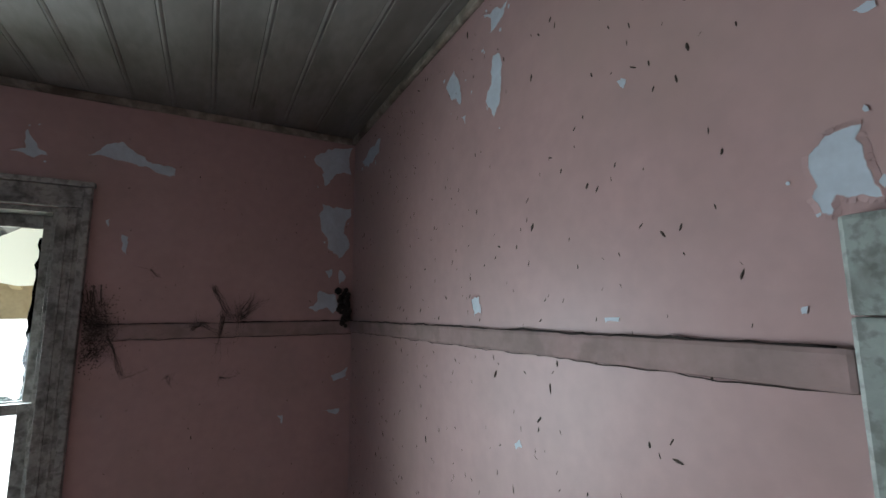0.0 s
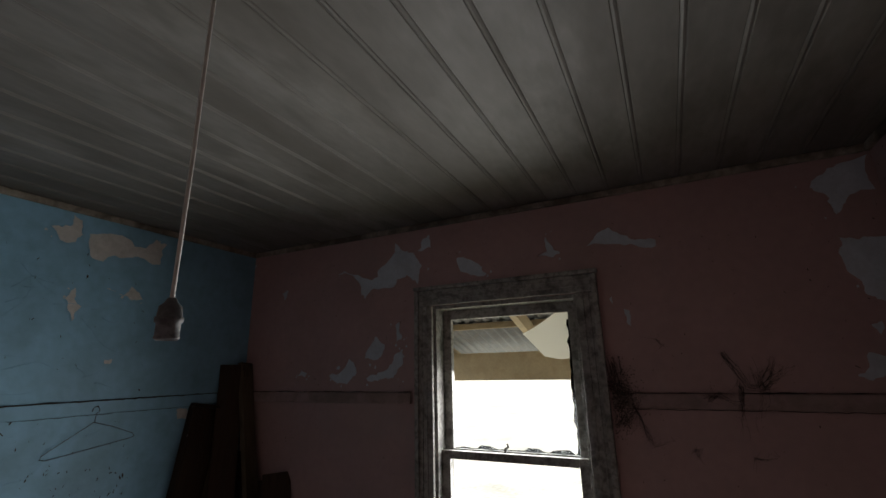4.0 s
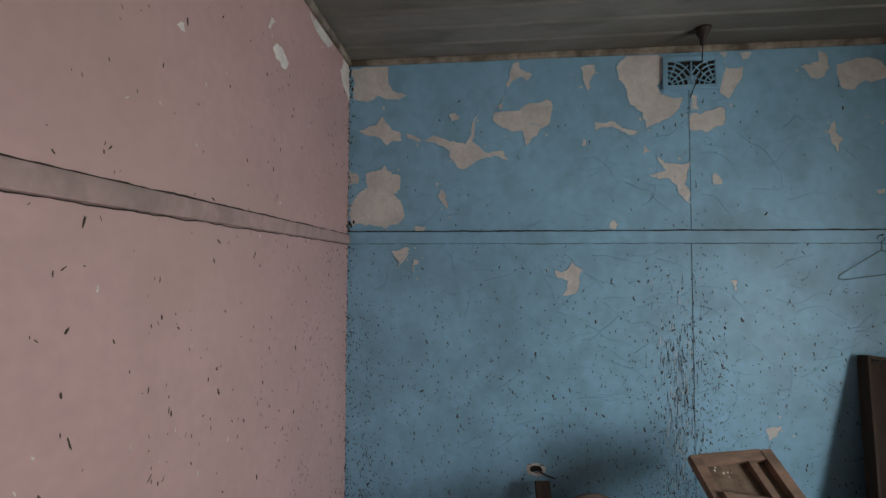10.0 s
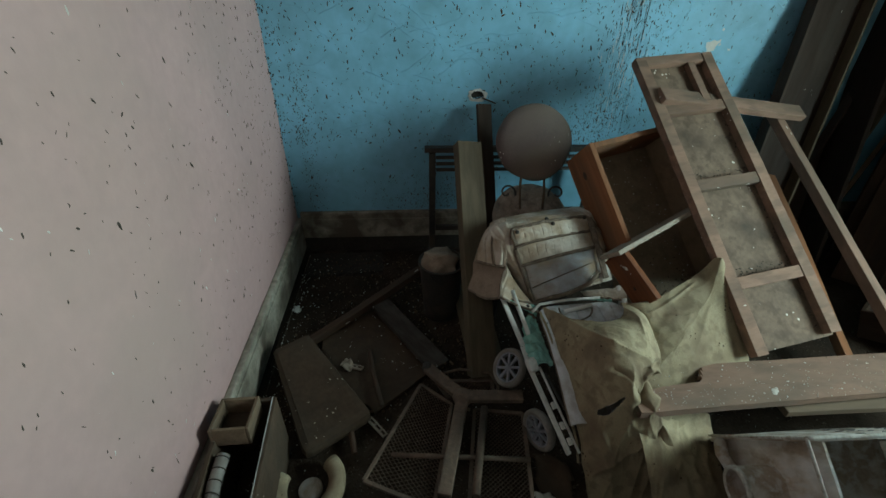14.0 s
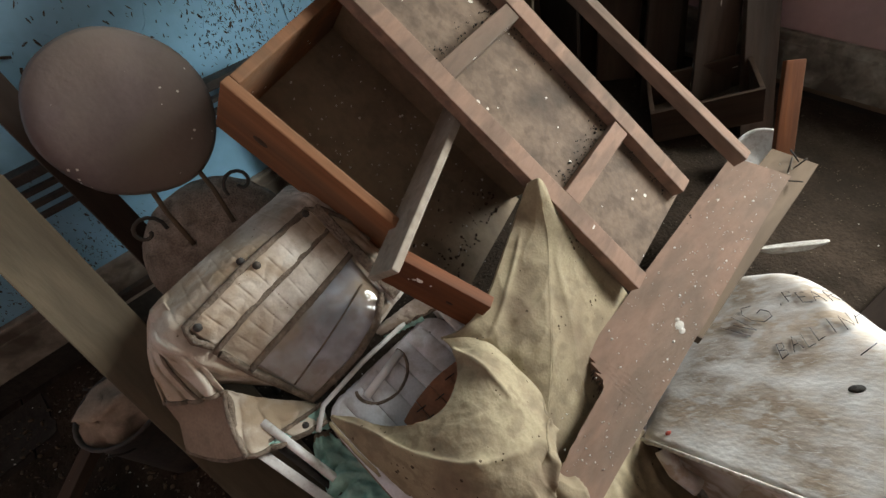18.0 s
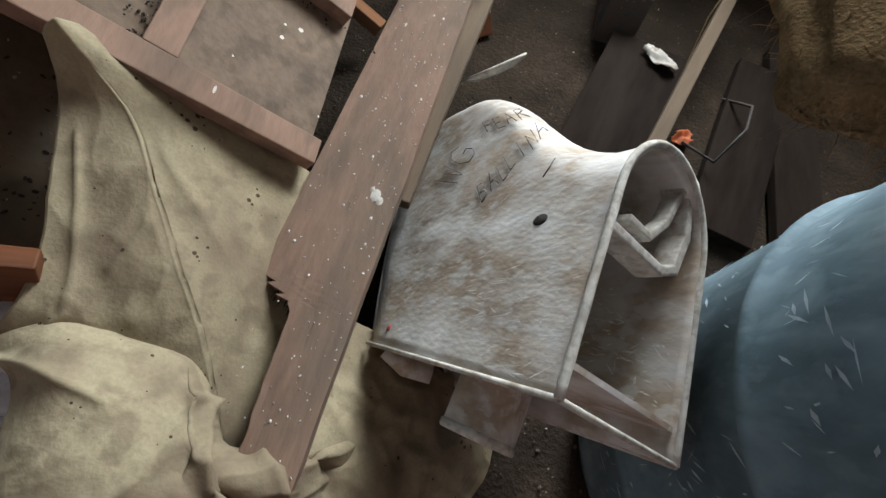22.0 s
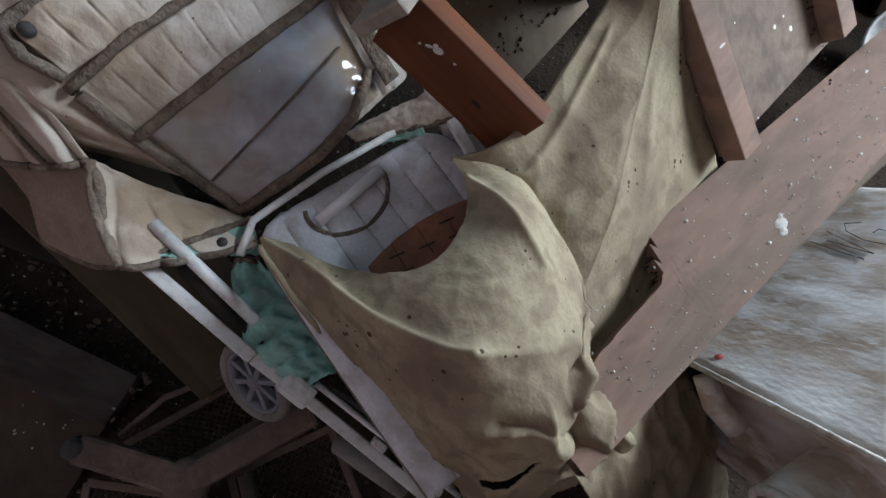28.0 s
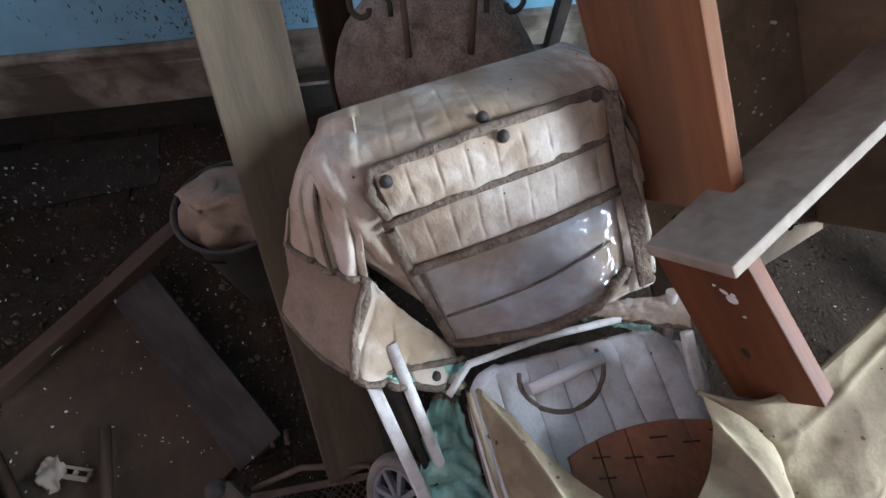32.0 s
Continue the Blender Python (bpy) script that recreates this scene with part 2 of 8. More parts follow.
M_TRIM = mat("dirty_trim_paint", (0.42, 0.38, 0.31), 0.6, vary=0.2, scale=7, fine=70, bump=0.2, dirt=(0.10, 0.08, 0.06), dirt_amount=0.52, dirt_scale=7)
M_GREY = mat("grey_window_paint", (0.34, 0.335, 0.31), 0.6, vary=0.2, scale=8, fine=90, bump=0.25, dirt=(0.055, 0.05, 0.043), dirt_amount=0.38, dirt_scale=16)
M_SPECK = mat("dark_droppings", (0.055, 0.041, 0.032), 0.9, vary=0.4, scale=40, fine=200, bump=0.2)
M_GRIME = mat("grime", (0.03, 0.024, 0.02), 0.95, vary=0.4, scale=30, fine=150, bump=0.3)
M_FLOOR = mat("dirty_floorboards", (0.042, 0.033, 0.027), 1.0, vary=0.35, scale=6, fine=60, bump=0.4, dirt=(0.026, 0.021, 0.018), dirt_amount=0.5, dirt_scale=5, speck=(0.26, 0.25, 0.24), speck_scale=45, speck_size=0.1, spec=0.1, each=0.25, stretch=(0.4, 1, 1))
M_DARK = mat("dark_earth", (0.03, 0.025, 0.02), 1.0, vary=0.4, scale=8, fine=60, bump=0.5)
M_GREEN = mat("pale_green_paint", (0.30, 0.34, 0.31), 0.5, vary=0.1, scale=6, fine=60, bump=0.2, dirt=(0.12, 0.12, 0.10), dirt_amount=0.34, dirt_scale=22, second=0.5)
M_WOODDK = mat("dark_stained_wood", (0.05, 0.03, 0.02), 0.65, vary=0.35, scale=5, fine=50, bump=0.25, dirt=(0.06, 0.048, 0.037), dirt_amount=0.38, dirt_scale=5, stretch=(0.15, 1, 1), each=0.35, spec=0.2, speck=(0.45, 0.42, 0.38), speck_scale=50, speck_size=0.06)
M_WOODPK = mat("dusty_pink_wood", (0.235, 0.152, 0.112), 0.85, vary=0.13, scale=6, fine=90, bump=0.25, dirt=(0.135, 0.104, 0.08), dirt_amount=0.43, dirt_scale=9, stretch=(0.3, 1, 1), each=0.12, speck=(0.6, 0.56, 0.5), speck_scale=42, speck_size=0.07, spec=0.15)
M_PANEL = mat("dusty_plywood", (0.185, 0.135, 0.098), 0.85, vary=0.18, scale=6, fine=70, bump=0.2, dirt=(0.075, 0.058, 0.045), dirt_amount=0.42, dirt_scale=7, speck=(0.68, 0.63, 0.56), speck_scale=45, speck_size=0.12, spec=0.2)
M_WOODOR = mat("orange_pine", (0.245, 0.108, 0.052), 0.75, vary=0.28, scale=5, fine=60, bump=0.18, dirt=(0.15, 0.088, 0.054), dirt_amount=0.47, dirt_scale=7, stretch=(0.08, 1, 1), each=0.1, speck=(0.7, 0.66, 0.6), speck_scale=35, speck_size=0.06, spec=0.12)
M_WOODRED = mat("red_brown_varnished_pine", (0.15, 0.054, 0.022), 0.65, vary=0.34, scale=6, fine=70, bump=0.15, dirt=(0.085, 0.040, 0.024), dirt_amount=0.46, dirt_scale=9, stretch=(0.10, 1, 1), speck=(0.6, 0.56, 0.5), speck_scale=35, speck_size=0.05, spec=0.15)
# near-black copy of the dark wood; shade below the window is in its colour
M_SHADEWOOD = mat("shade_darkened_timber", (0.021, 0.015, 0.012), 0.9, vary=0.3, scale=5, fine=60, bump=0.3, dirt=(0.034, 0.026, 0.021), dirt_amount=0.36, dirt_scale=7, stretch=(0.2, 1, 1), each=0.2, spec=0.05)
M_POST = mat("dark_olive_timber", (0.115, 0.092, 0.062), 0.8, vary=0.2, scale=5, fine=60, bump=0.25, dirt=(0.07, 0.055, 0.038), dirt_amount=0.42, dirt_scale=6, stretch=(0.2, 1, 1), spec=0.15)
M_GREYBD = mat("dirty_grey_board", (0.078, 0.068, 0.060), 0.9, vary=0.25, scale=6, fine=70, bump=0.3, dirt=(0.036, 0.029, 0.024), dirt_amount=0.40, dirt_scale=9, stretch=(0.3, 1, 1), speck=(0.5, 0.48, 0.45), speck_scale=40, speck_size=0.10, spec=0.1)
# paler copy of the dusty plywood; light inside the cabinet is in its colour
M_CABIN = mat("dusty_lightened_board", (0.27, 0.215, 0.155), 0.9, vary=0.12, scale=5, fine=70, bump=0.15, dirt=(0.18, 0.14, 0.10), dirt_amount=0.40, dirt_scale=6, spec=0.1)
M_DIRT = mat("trodden_dirt", (0.046, 0.034, 0.025), 1.0, vary=0.35, scale=5, fine=110, bump=0.8, dirt=(0.030, 0.023, 0.018), dirt_amount=0.45, dirt_scale=4, speck=(0.16, 0.13, 0.10), speck_scale=110, speck_size=0.12, spec=0.05)
M_WOODTAN = mat("grey_tan_timber", (0.16, 0.115, 0.077), 0.8, vary=0.2, scale=5, fine=60, bump=0.25, dirt=(0.09, 0.066, 0.045), dirt_amount=0.4, dirt_scale=5, stretch=(0.2, 1, 1), each=0.15, spec=0.2)
M_CANVAS = mat("khaki_canvas", (0.315, 0.265, 0.175), 0.95, vary=0.14, scale=5, fine=220, bump=0.35, dirt=(0.19, 0.145, 0.10), dirt_amount=0.45, dirt_scale=8, spec=0.05, depth=0.0009, second=0.5, speck=(0.07, 0.05, 0.032), speck_scale=75, speck_size=0.13)
M_QUILT = mat("grubby_quilted_fabric", (0.64, 0.60, 0.54), 1.0, vary=0.12, scale=8, fine=240, bump=0.45, dirt=(0.37, 0.285, 0.20), dirt_amount=0.50, dirt_scale=6.5, spec=0.0, depth=0.0009, second=0.5, speck=(0.15, 0.11, 0.08), speck_scale=90, speck_size=0.08)
M_SEATQ = mat("grey_quilted_fabric", (0.62, 0.625, 0.65), 0.95, vary=0.12, scale=8, fine=240, bump=0.3, dirt=(0.36, 0.32, 0.28), dirt_amount=0.36, dirt_scale=8, spec=0.05, depth=0.0009)
M_LINING = mat("brown_stained_lining", (0.27, 0.21, 0.16), 0.9, vary=0.16, scale=7, fine=180, bump=0.25, dirt=(0.16, 0.12, 0.09), dirt_amount=0.4, dirt_scale=6, spec=0.1, depth=0.0009)
M_PIPING = mat("brown_piping", (0.17, 0.135, 0.105), 0.95, vary=0.35, scale=30, fine=200, bump=0.5, spec=0.1)
M_MINT = mat("mint_lining", (0.29, 0.50, 0.44), 0.85, vary=0.15, scale=10, fine=150, bump=0.2, dirt=(0.22, 0.30, 0.25), dirt_amount=0.36, dirt_scale=9, spec=0.1)
M_FILM = bpy.data.materials.new("clear_plastic_film")
M_FILM.use_nodes = True
_n = M_FILM.node_tree.nodes
_t = _n.new("ShaderNodeBsdfTransparent")
_t.inputs["Color"].default_value = (0.93, 0.92, 0.90, 1)
_g = _n.new("ShaderNodeBsdfGlossy")
_g.inputs["Roughness"].default_value = 0.09
_x = _n.new("ShaderNodeMixShader")
_x.inputs[0].default_value = 0.07
M_FILM.node_tree.links.new(_t.outputs[0], _x.inputs[1])
M_FILM.node_tree.links.new(_g.outputs[0], _x.inputs[2])
M_FILM.node_tree.links.new(_x.outputs[0], _n["Material Output"].inputs["Surface"])
M_WHITE = mat("chipped_white_enamel", (0.68, 0.68, 0.66), 0.4, vary=0.08, scale=12, fine=90, bump=0.1, dirt=(0.22, 0.12, 0.065), dirt_amount=0.31, dirt_scale=26, second=0.2)
M_CLEAN = mat("clean_white_enamel", (0.80, 0.81, 0.81), 0.35, vary=0.05, scale=12, fine=90, bump=0.05)
M_PLASTIC = mat("clouded_clear_plastic", (0.42, 0.455, 0.52), 0.5, vary=0.2, scale=8, fine=40, bump=0.12, dirt=(0.32, 0.25, 0.175), dirt_amount=0.47, dirt_scale=7, depth=0.004, spec=0.2)
M_RUBBER = mat("grey_rubber", (0.22, 0.2, 0.18), 0.8, vary=0.15, scale=15, fine=100, bump=0.15, dirt=(0.12, 0.1, 0.08), dirt_amount=0.35)
M_HUB = mat("grey_plastic", (0.20, 0.20, 0.23), 0.5, vary=0.15, scale=15, fine=100, bump=0.1)
M_IRON = mat("dusty_black_iron", (0.045, 0.04, 0.037), 0.7, 0.3, vary=0.3, scale=15, fine=100, bump=0.25, dirt=(0.1, 0.08, 0.06), dirt_amount=0.4, dirt_scale=9)
M_MAIL = mat("scuffed_white_moulding", (0.38, 0.31, 0.24), 0.65, vary=0.2, scale=9, fine=140, bump=0.14, dirt=(0.74, 0.73, 0.71), dirt_amount=0.46, dirt_scale=15, stretch=(0.5, 1, 0.9), second=0.75, spec=0.25)
M_MAILRIM = mat("worn_white_edge", (0.52, 0.50, 0.46), 0.85, vary=0.2, scale=20, fine=90, bump=0.1, dirt=(0.27, 0.21, 0.15), dirt_amount=0.38, dirt_scale=30, spec=0.15)
M_DRUM = mat("blue_plastic_drum", (0.135, 0.195, 0.225), 0.6, vary=0.2, scale=5, fine=50, bump=0.06, dirt=(0.28, 0.37, 0.41), dirt_amount=0.36, dirt_scale=16, stretch=(1, 1, 0.6), spec=0.25)
M_SACK = mat("hessian", (0.34, 0.235, 0.125), 1.0, vary=0.35, scale=22, fine=320, bump=0.8, dirt=(0.17, 0.11, 0.055), dirt_amount=0.42, dirt_scale=9, spec=0.0)
M_VINYL = mat("dusty_mauve_vinyl", (0.115, 0.085, 0.08), 0.75, vary=0.12, scale=8, fine=90, bump=0.1, dirt=(0.17, 0.135, 0.105), dirt_amount=0.46, dirt_scale=3, speck=(0.6, 0.56, 0.5), speck_scale=50, speck_size=0.08)
M_INK = mat("black_ink", (0.05, 0.05, 0.06), 0.6, vary=0.1)
M_BASKET = mat("terracotta_basket", (0.36, 0.15, 0.08), 0.8, vary=0.2, scale=12, fine=100, bump=0.3, dirt=(0.2, 0.14, 0.1), dirt_amount=0.4)
M_WIRE = mat("dull_wire", (0.11, 0.14, 0.17), 0.5, 0.6, vary=0.2)
M_CORD = mat("white_flex", (0.62, 0.6, 0.55), 0.6, vary=0.12, scale=20, fine=100, bump=0.1)
M_BAKE = mat("grey_bakelite", (0.20, 0.205, 0.21), 0.6, vary=0.2, scale=20, fine=100, bump=0.1, dirt=(0.06, 0.06, 0.06), dirt_amount=0.4, dirt_scale=30, spec=0.2)
M_ZINC = mat("corrugated_iron", (0.17, 0.175, 0.185), 0.5, 0.4, vary=0.2, scale=4, fine=40, bump=0.1, dirt=(0.25, 0.22, 0.2), dirt_amount=0.3)
M_RAFTER = mat("cream_timber", (0.36, 0.28, 0.17), 0.7, vary=0.12, scale=5, fine=60, bump=0.15, dirt=(0.35, 0.25, 0.14), dirt_amount=0.25)
M_GRASS = mat("dry_grass", (0.26, 0.26, 0.20), 1.0, vary=0.3, scale=0.6, fine=12, bump=0.4)
M_CARD = mat("brown_hardboard", (0.072, 0.05, 0.034), 0.85, vary=0.2, scale=6, fine=60, bump=0.2, dirt=(0.055, 0.042, 0.03), dirt_amount=0.45, dirt_scale=5, speck=(0.4, 0.36, 0.3), speck_scale=55, speck_size=0.08, spec=0.2)
M_PAPER = mat("torn_paper", (0.66, 0.65, 0.62), 0.9, vary=0.12, scale=20, fine=90, bump=0.2, dirt=(0.3, 0.26, 0.2), dirt_amount=0.3, dirt_scale=15)
M_SEATPAD = mat("fluffy_brown_pad", (0.36, 0.275, 0.22), 1.0, vary=0.35, scale=30, fine=260, bump=0.9, spec=0.05)
M_ORANGE = mat("orange_plastic", (0.55, 0.13, 0.04), 0.5, vary=0.15)
M_WEB = mat("sooty_web", (0.075, 0.06, 0.052), 1.0, vary=0.3, scale=30, fine=150, bump=0.2)
# dusty tan, made paler to carry the light on the shelf's face
M_DUST = mat("dusty_lit_board", (0.33, 0.285, 0.235), 0.95, vary=0.18, scale=6, fine=70, bump=0.2, dirt=(0.2, 0.16, 0.125), dirt_amount=0.42, dirt_scale=6, speck=(0.7, 0.67, 0.62), speck_scale=40, speck_size=0.08, spec=0.1)
M_SCRATCH = mat("pale_scratch", (0.72, 0.72, 0.71), 0.7, vary=0.15, scale=40)
M_MESH = mat("dusty_expanded_steel", (0.26, 0.20, 0.155), 0.85, 0.1, vary=0.25, scale=9, fine=90, bump=0.2, dirt=(0.13, 0.1, 0.075), dirt_amount=0.42, dirt_scale=8, spec=0.2)
M_CLOT = mat("brown_dirt_clot", (0.085, 0.064, 0.046), 1.0, vary=0.4, scale=30, fine=150, bump=0.3)
M_GLASS = bpy.data.materials.new("dirty_glass")
M_GLASS.use_nodes = True
_b = M_GLASS.node_tree.nodes["Principled BSDF"]
_b.inputs["Transmission Weight"].default_value = 1.0
_b.inputs["Roughness"].default_value = 0.05
_b.inputs["Base Color"].default_value = (0.95, 0.97, 0.96, 1)

M_MILKY = bpy.data.materials.new("milky_plastic")
M_MILKY.use_nodes = True
_n = M_MILKY.node_tree.nodes
_b = _n["Principled BSDF"]
_b.inputs["Base Color"].default_value = (0.8, 0.78, 0.7, 1)
_b.inputs["Roughness"].default_value = 0.5
_t = _n.new("ShaderNodeBsdfTranslucent")
_t.inputs["Color"].default_value = (0.85, 0.83, 0.76, 1)
_x = _n.new("ShaderNodeMixShader")
_x.inputs[0].default_value = 0.75
M_MILKY.node_tree.links.new(_b.outputs[0], _x.inputs[1])
M_MILKY.node_tree.links.new(_t.outputs[0], _x.inputs[2])
M_MILKY.node_tree.links.new(_x.outputs[0], _n["Material Output"].inputs["Surface"])

# ---- the room ----
XA, XB, YW, YD, ZC = 0.62, -2.395, 2.095, -1.03, 2.752
T = 0.13           # wall thickness
RAIL = 1.91        # top of the cover strip round the walls
WX0, WX1, WZ0, WZ1 = -1.12, -0.425, 0.62, 2.315   # window opening
DY0, DY1, DZ1 = -0.60, 0.24, 1.94                # doorway in the east wall


def boxes(*spans, bevel=0.0):
    bm = bmesh.new()
    for x0, x1, y0, y1, z0, z1 in spans:
        box((x1 - x0, y1 - y0, z1 - z0), ((x0 + x1) / 2, (y0 + y1) / 2, (z0 + z1) / 2), bevel, bm=bm)
    return bm


def structure(name, bm, material, label, category="wall"):
    return tagged(part(name, bm, material), label, category, kind="structure")


S = 0.008  # thickness of the lining sheets
wall_west = structure("wall_west", boxes((XB - T, XB - S, YD - T, YW + T, -0.1, ZC + 0.1)), M_DARK, "timber wall behind blue painted lining sheets with peeling paint")
wall_north = structure("wall_north", boxes((XB - S, WX0, YW + S, YW + T, -0.1, ZC + 0.1), (WX1, XA + T, YW + S, YW + T, -0.1, ZC + 0.1),
                                           (WX0, WX1, YW + S, YW + T, -0.1, WZ0), (WX0, WX1, YW + S, YW + T, WZ1, ZC + 0.1)), M_WOODTAN,
                       "pink painted lined wall with a sash window and flaking paint")
wall_south = structure("wall_south", boxes((XB - S, XA + T, YD - T, YD - S, -0.1, ZC + 0.1)), M_DARK, "pink painted lined wall spotted with dark droppings")
wall_east = structure("wall_east", boxes((XA + S, XA + T, YD - S, DY0, -0.1, ZC + 0.1), (XA + S, XA + T, DY1, YW + S, -0.1, ZC + 0.1),
                                         (XA + S, XA + T, DY0, DY1, DZ1, ZC + 0.1)), M_WOODTAN, "pink painted lined wall with a doorway and flaking paint")

SEAM_Y = 0.553
HY, HZ = -0.139, 0.825
G = 0.0015
# lining sheets, one by one
for y0, y1, z0, z1 in ((YD, SEAM_Y - G, RAIL - 0.03, ZC), (SEAM_Y + G, YW, RAIL - 0.03, ZC), (SEAM_Y + G, YW, 0.1, RAIL - 0.03)):
    part("panel", boxes((XB - S, XB, y0, y1, z0, z1)), M_BLUE, wall_west)
part("panel", boxes((XB - S, XB, YD, HY - 0.036, 0.1, RAIL - 0.03), (XB - S, XB, HY + 0.036, SEAM_Y - G, 0.1, RAIL - 0.03),
                    (XB - S, XB, HY - 0.036, HY + 0.036, 0.1, HZ - 0.022), (XB - S, XB, HY - 0.036, HY + 0.036, HZ + 0.022, RAIL - 0.03)), M_BLUE, wall_west)
for x0, x1, z0, z1 in ((XB, WX0, RAIL - 0.03, ZC), (WX1, XA, RAIL - 0.03, ZC), (XB, WX0, 0.1, RAIL - 0.03), (WX1, XA, 0.1, RAIL - 0.03), (WX0, WX1, WZ1, ZC), (WX0, WX1, 0.1, WZ0)):
    part("panel", boxes((x0, x1, YW, YW + S, z0, z1)), M_PINK, wall_north)
for x0, x1, z0, z1 in ((XB, -0.42, 0.1, RAIL - 0.03), (-0.42, XA, 0.1, RAIL - 0.03), (XB, XA, RAIL - 0.03, ZC)):
    part("panel", boxes((x0, x1, YD - S, YD, z0, z1)), M_PINK, wall_south)
for y0, y1, z0, z1 in ((DY1, YW, 0.1, ZC), (YD, DY0, 0.1, ZC), (DY0, DY1, DZ1, ZC)):
    part("panel", boxes((XA, XA + S, y0, y1, z0, z1)), M_PINK, wall_east)


def strip(name, a, b, w, d, out, material, label, bevel=0.003, parent=None):
    """A moulding from a to b, w high and d deep, standing out along out."""
    a, b, out = Vector(a), Vector(b), Vector(out)
    x = (b - a)
    ln = x.length
    x.normalize()
    m = Matrix((x, out, x.cross(out))).transposed().to_4x4()
    m.translation = a + out * d / 2
    bm = box((ln, d, w), (ln / 2, 0, 0), bevel, m=m, cuts=8, wobble=0.0015)
    ob = part(name, bm, material, parent)
    return tagged(ob, label, "trim", kind="structure") if label else ob


# cover strips round the walls
strip("trim_west", (XB, YD, RAIL - 0.028), (XB, YW, RAIL - 0.028), 0.055, 0.012, (1, 0, 0), M_BLUE, "blue painted cover strip with dirt along its top")
strip("trim_north_1", (XB + 0.012, YW, RAIL - 0.028), (WX0 - 0.12, YW, RAIL - 0.028), 0.055, 0.018, (0, -1, 0), M_PINKTRIM, "pink painted cover strip", 0.007)
strip("trim_north_2", (WX1 + 0.1, YW, RAIL - 0.028), (XA - 0.012, YW, RAIL - 0.028), 0.055, 0.018, (0, -1, 0), M_PINKTRIM, "pink painted cover strip", 0.007)
strip("trim_south", (XB + 0.012, YD, RAIL - 0.036), (XA - 0.012, YD, RAIL - 0.036), 0.046, 0.018, (0, 1, 0), M_PINKTRIM, "pink painted cover strip", 0.007)
strip("trim_east", (XA, YW - 0.012, RAIL - 0.024), (XA, DY1 + 0.102, RAIL - 0.024), 0.046, 0.012, (-1, 0, 0), M_PINKTRIM, "pink painted cover strip with dirt along its top", 0.007)
# dirt lying along the strips' tops, and dark lines painted under them
def edge_line(a, b, name="edge_line", r=0.004, seed=0):
    a, b = Vector(a), Vector(b)
    n = int((b - a).length / 0.02)
    rnd = random.Random(seed)
    pts = [a.lerp(b, i / n) + Vector((rnd.uniform(-1, 1), rnd.uniform(-1, 1), rnd.uniform(-1, 1))) * 0.0018 for i in range(n + 1)]
    bm = bmesh.new()
    tube(pts, r, 5, bm)
    for v in bm.verts:
        v.co += 0.003 * noise.noise_vector(v.co * 14)
    return bm
# lines under the strips' lower edges stand for shade as well as dirt
for k, (a, b, r) in enumerate((((XB + 0.008, YD, RAIL), (XB + 0.008, YW, RAIL), 0.0038), ((XB + 0.004, YD, RAIL - 0.057), (XB + 0.004, YW, RAIL - 0.057), 0.0011), ((XA - 0.008, YW, RAIL - 0.001), (XA - 0.008, DY1 + 0.12, RAIL - 0.001), 0.002),
                               ((XB, YW - 0.008, RAIL), (WX0 - 0.12, YW - 0.008, RAIL), 0.002), ((WX1 + 0.1, YW - 0.008, RAIL), (XA, YW - 0.008, RAIL), 0.0025),
                               ((XB, YD + 0.009, RAIL - 0.012), (XA, YD + 0.009, RAIL - 0.012), 0.0022), ((XB, YD + 0.004, RAIL - 0.060), (XA, YD + 0.004, RAIL - 0.060), 0.0015),
                               ((XA - 0.004, YW, RAIL - 0.048), (XA - 0.004, DY1 + 0.12, RAIL - 0.048), 0.0009), ((WX1 + 0.1, YW - 0.004, RAIL - 0.057), (XA, YW - 0.004, RAIL - 0.057), 0.0012))):
    tagged(part("dirt", edge_line(a, b, r=r, seed=k), M_GRIME), "dark dirt and painted shade along the cover strip's edges", "dirt", kind="stuff")

# ceiling of beaded boards, running north to south
def ceiling_mesh():
    bm = bmesh.new()
    w, x = 0.1345, XB - T
    prof = []
    while x < XA + T:
        prof += [(x, 0.003), (x + 0.002, 0.0), (x + w - 0.018, 0.0), (x + w - 0.016, 0.0025), (x + w - 0.014, 0.0003), (x + w - 0.009, -0.002), (x + w - 0.004, 0.0003), (x + w - 0.002, 0.003)]
        x += w
    ys = [YD - T + i * (YW - YD + 2 * T) / 12 for i in range(13)]
    rows = [[bm.verts.new((px, y, ZC + pz + 0.002 * noise.noise(Vector((px * 3, y * 1.5, 0))))) for px, pz in prof] for y in ys]
    for a, b in zip(rows, rows[1:]):
        for i in range(len(prof) - 1):
            bm.faces.new((a[i], b[i], b[i + 1], a[i + 1]))
    bmesh.ops.recalc_face_normals(bm, faces=bm.faces)
    bmesh.ops.solidify(bm, geom=bm.faces[:], thickness=0.018)
    return bm
structure("ceiling", ceiling_mesh(), M_CEIL, "grimy off-white beaded tongue and groove board ceiling", "ceiling")
structure("roof_void", boxes((XB - T, XA + T, YD - T, YW + T, ZC + 0.1, ZC + 0.16)), M_DARK, "dark boards above the ceiling", "ceiling")

def cornice(name, a, b, out):
    """A small stepped moulding under the ceiling."""
    strip(name, Vector(a) - Vector((0, 0, 0.016)), Vector(b) - Vector((0, 0, 0.016)), 0.03, 0.018, out, M_TRIM, "small dirty painted moulding below the ceiling", 0.007)
cornice("trim_ceiling_west", (XB, YD, ZC), (XB, YW, ZC), (1, 0, 0))
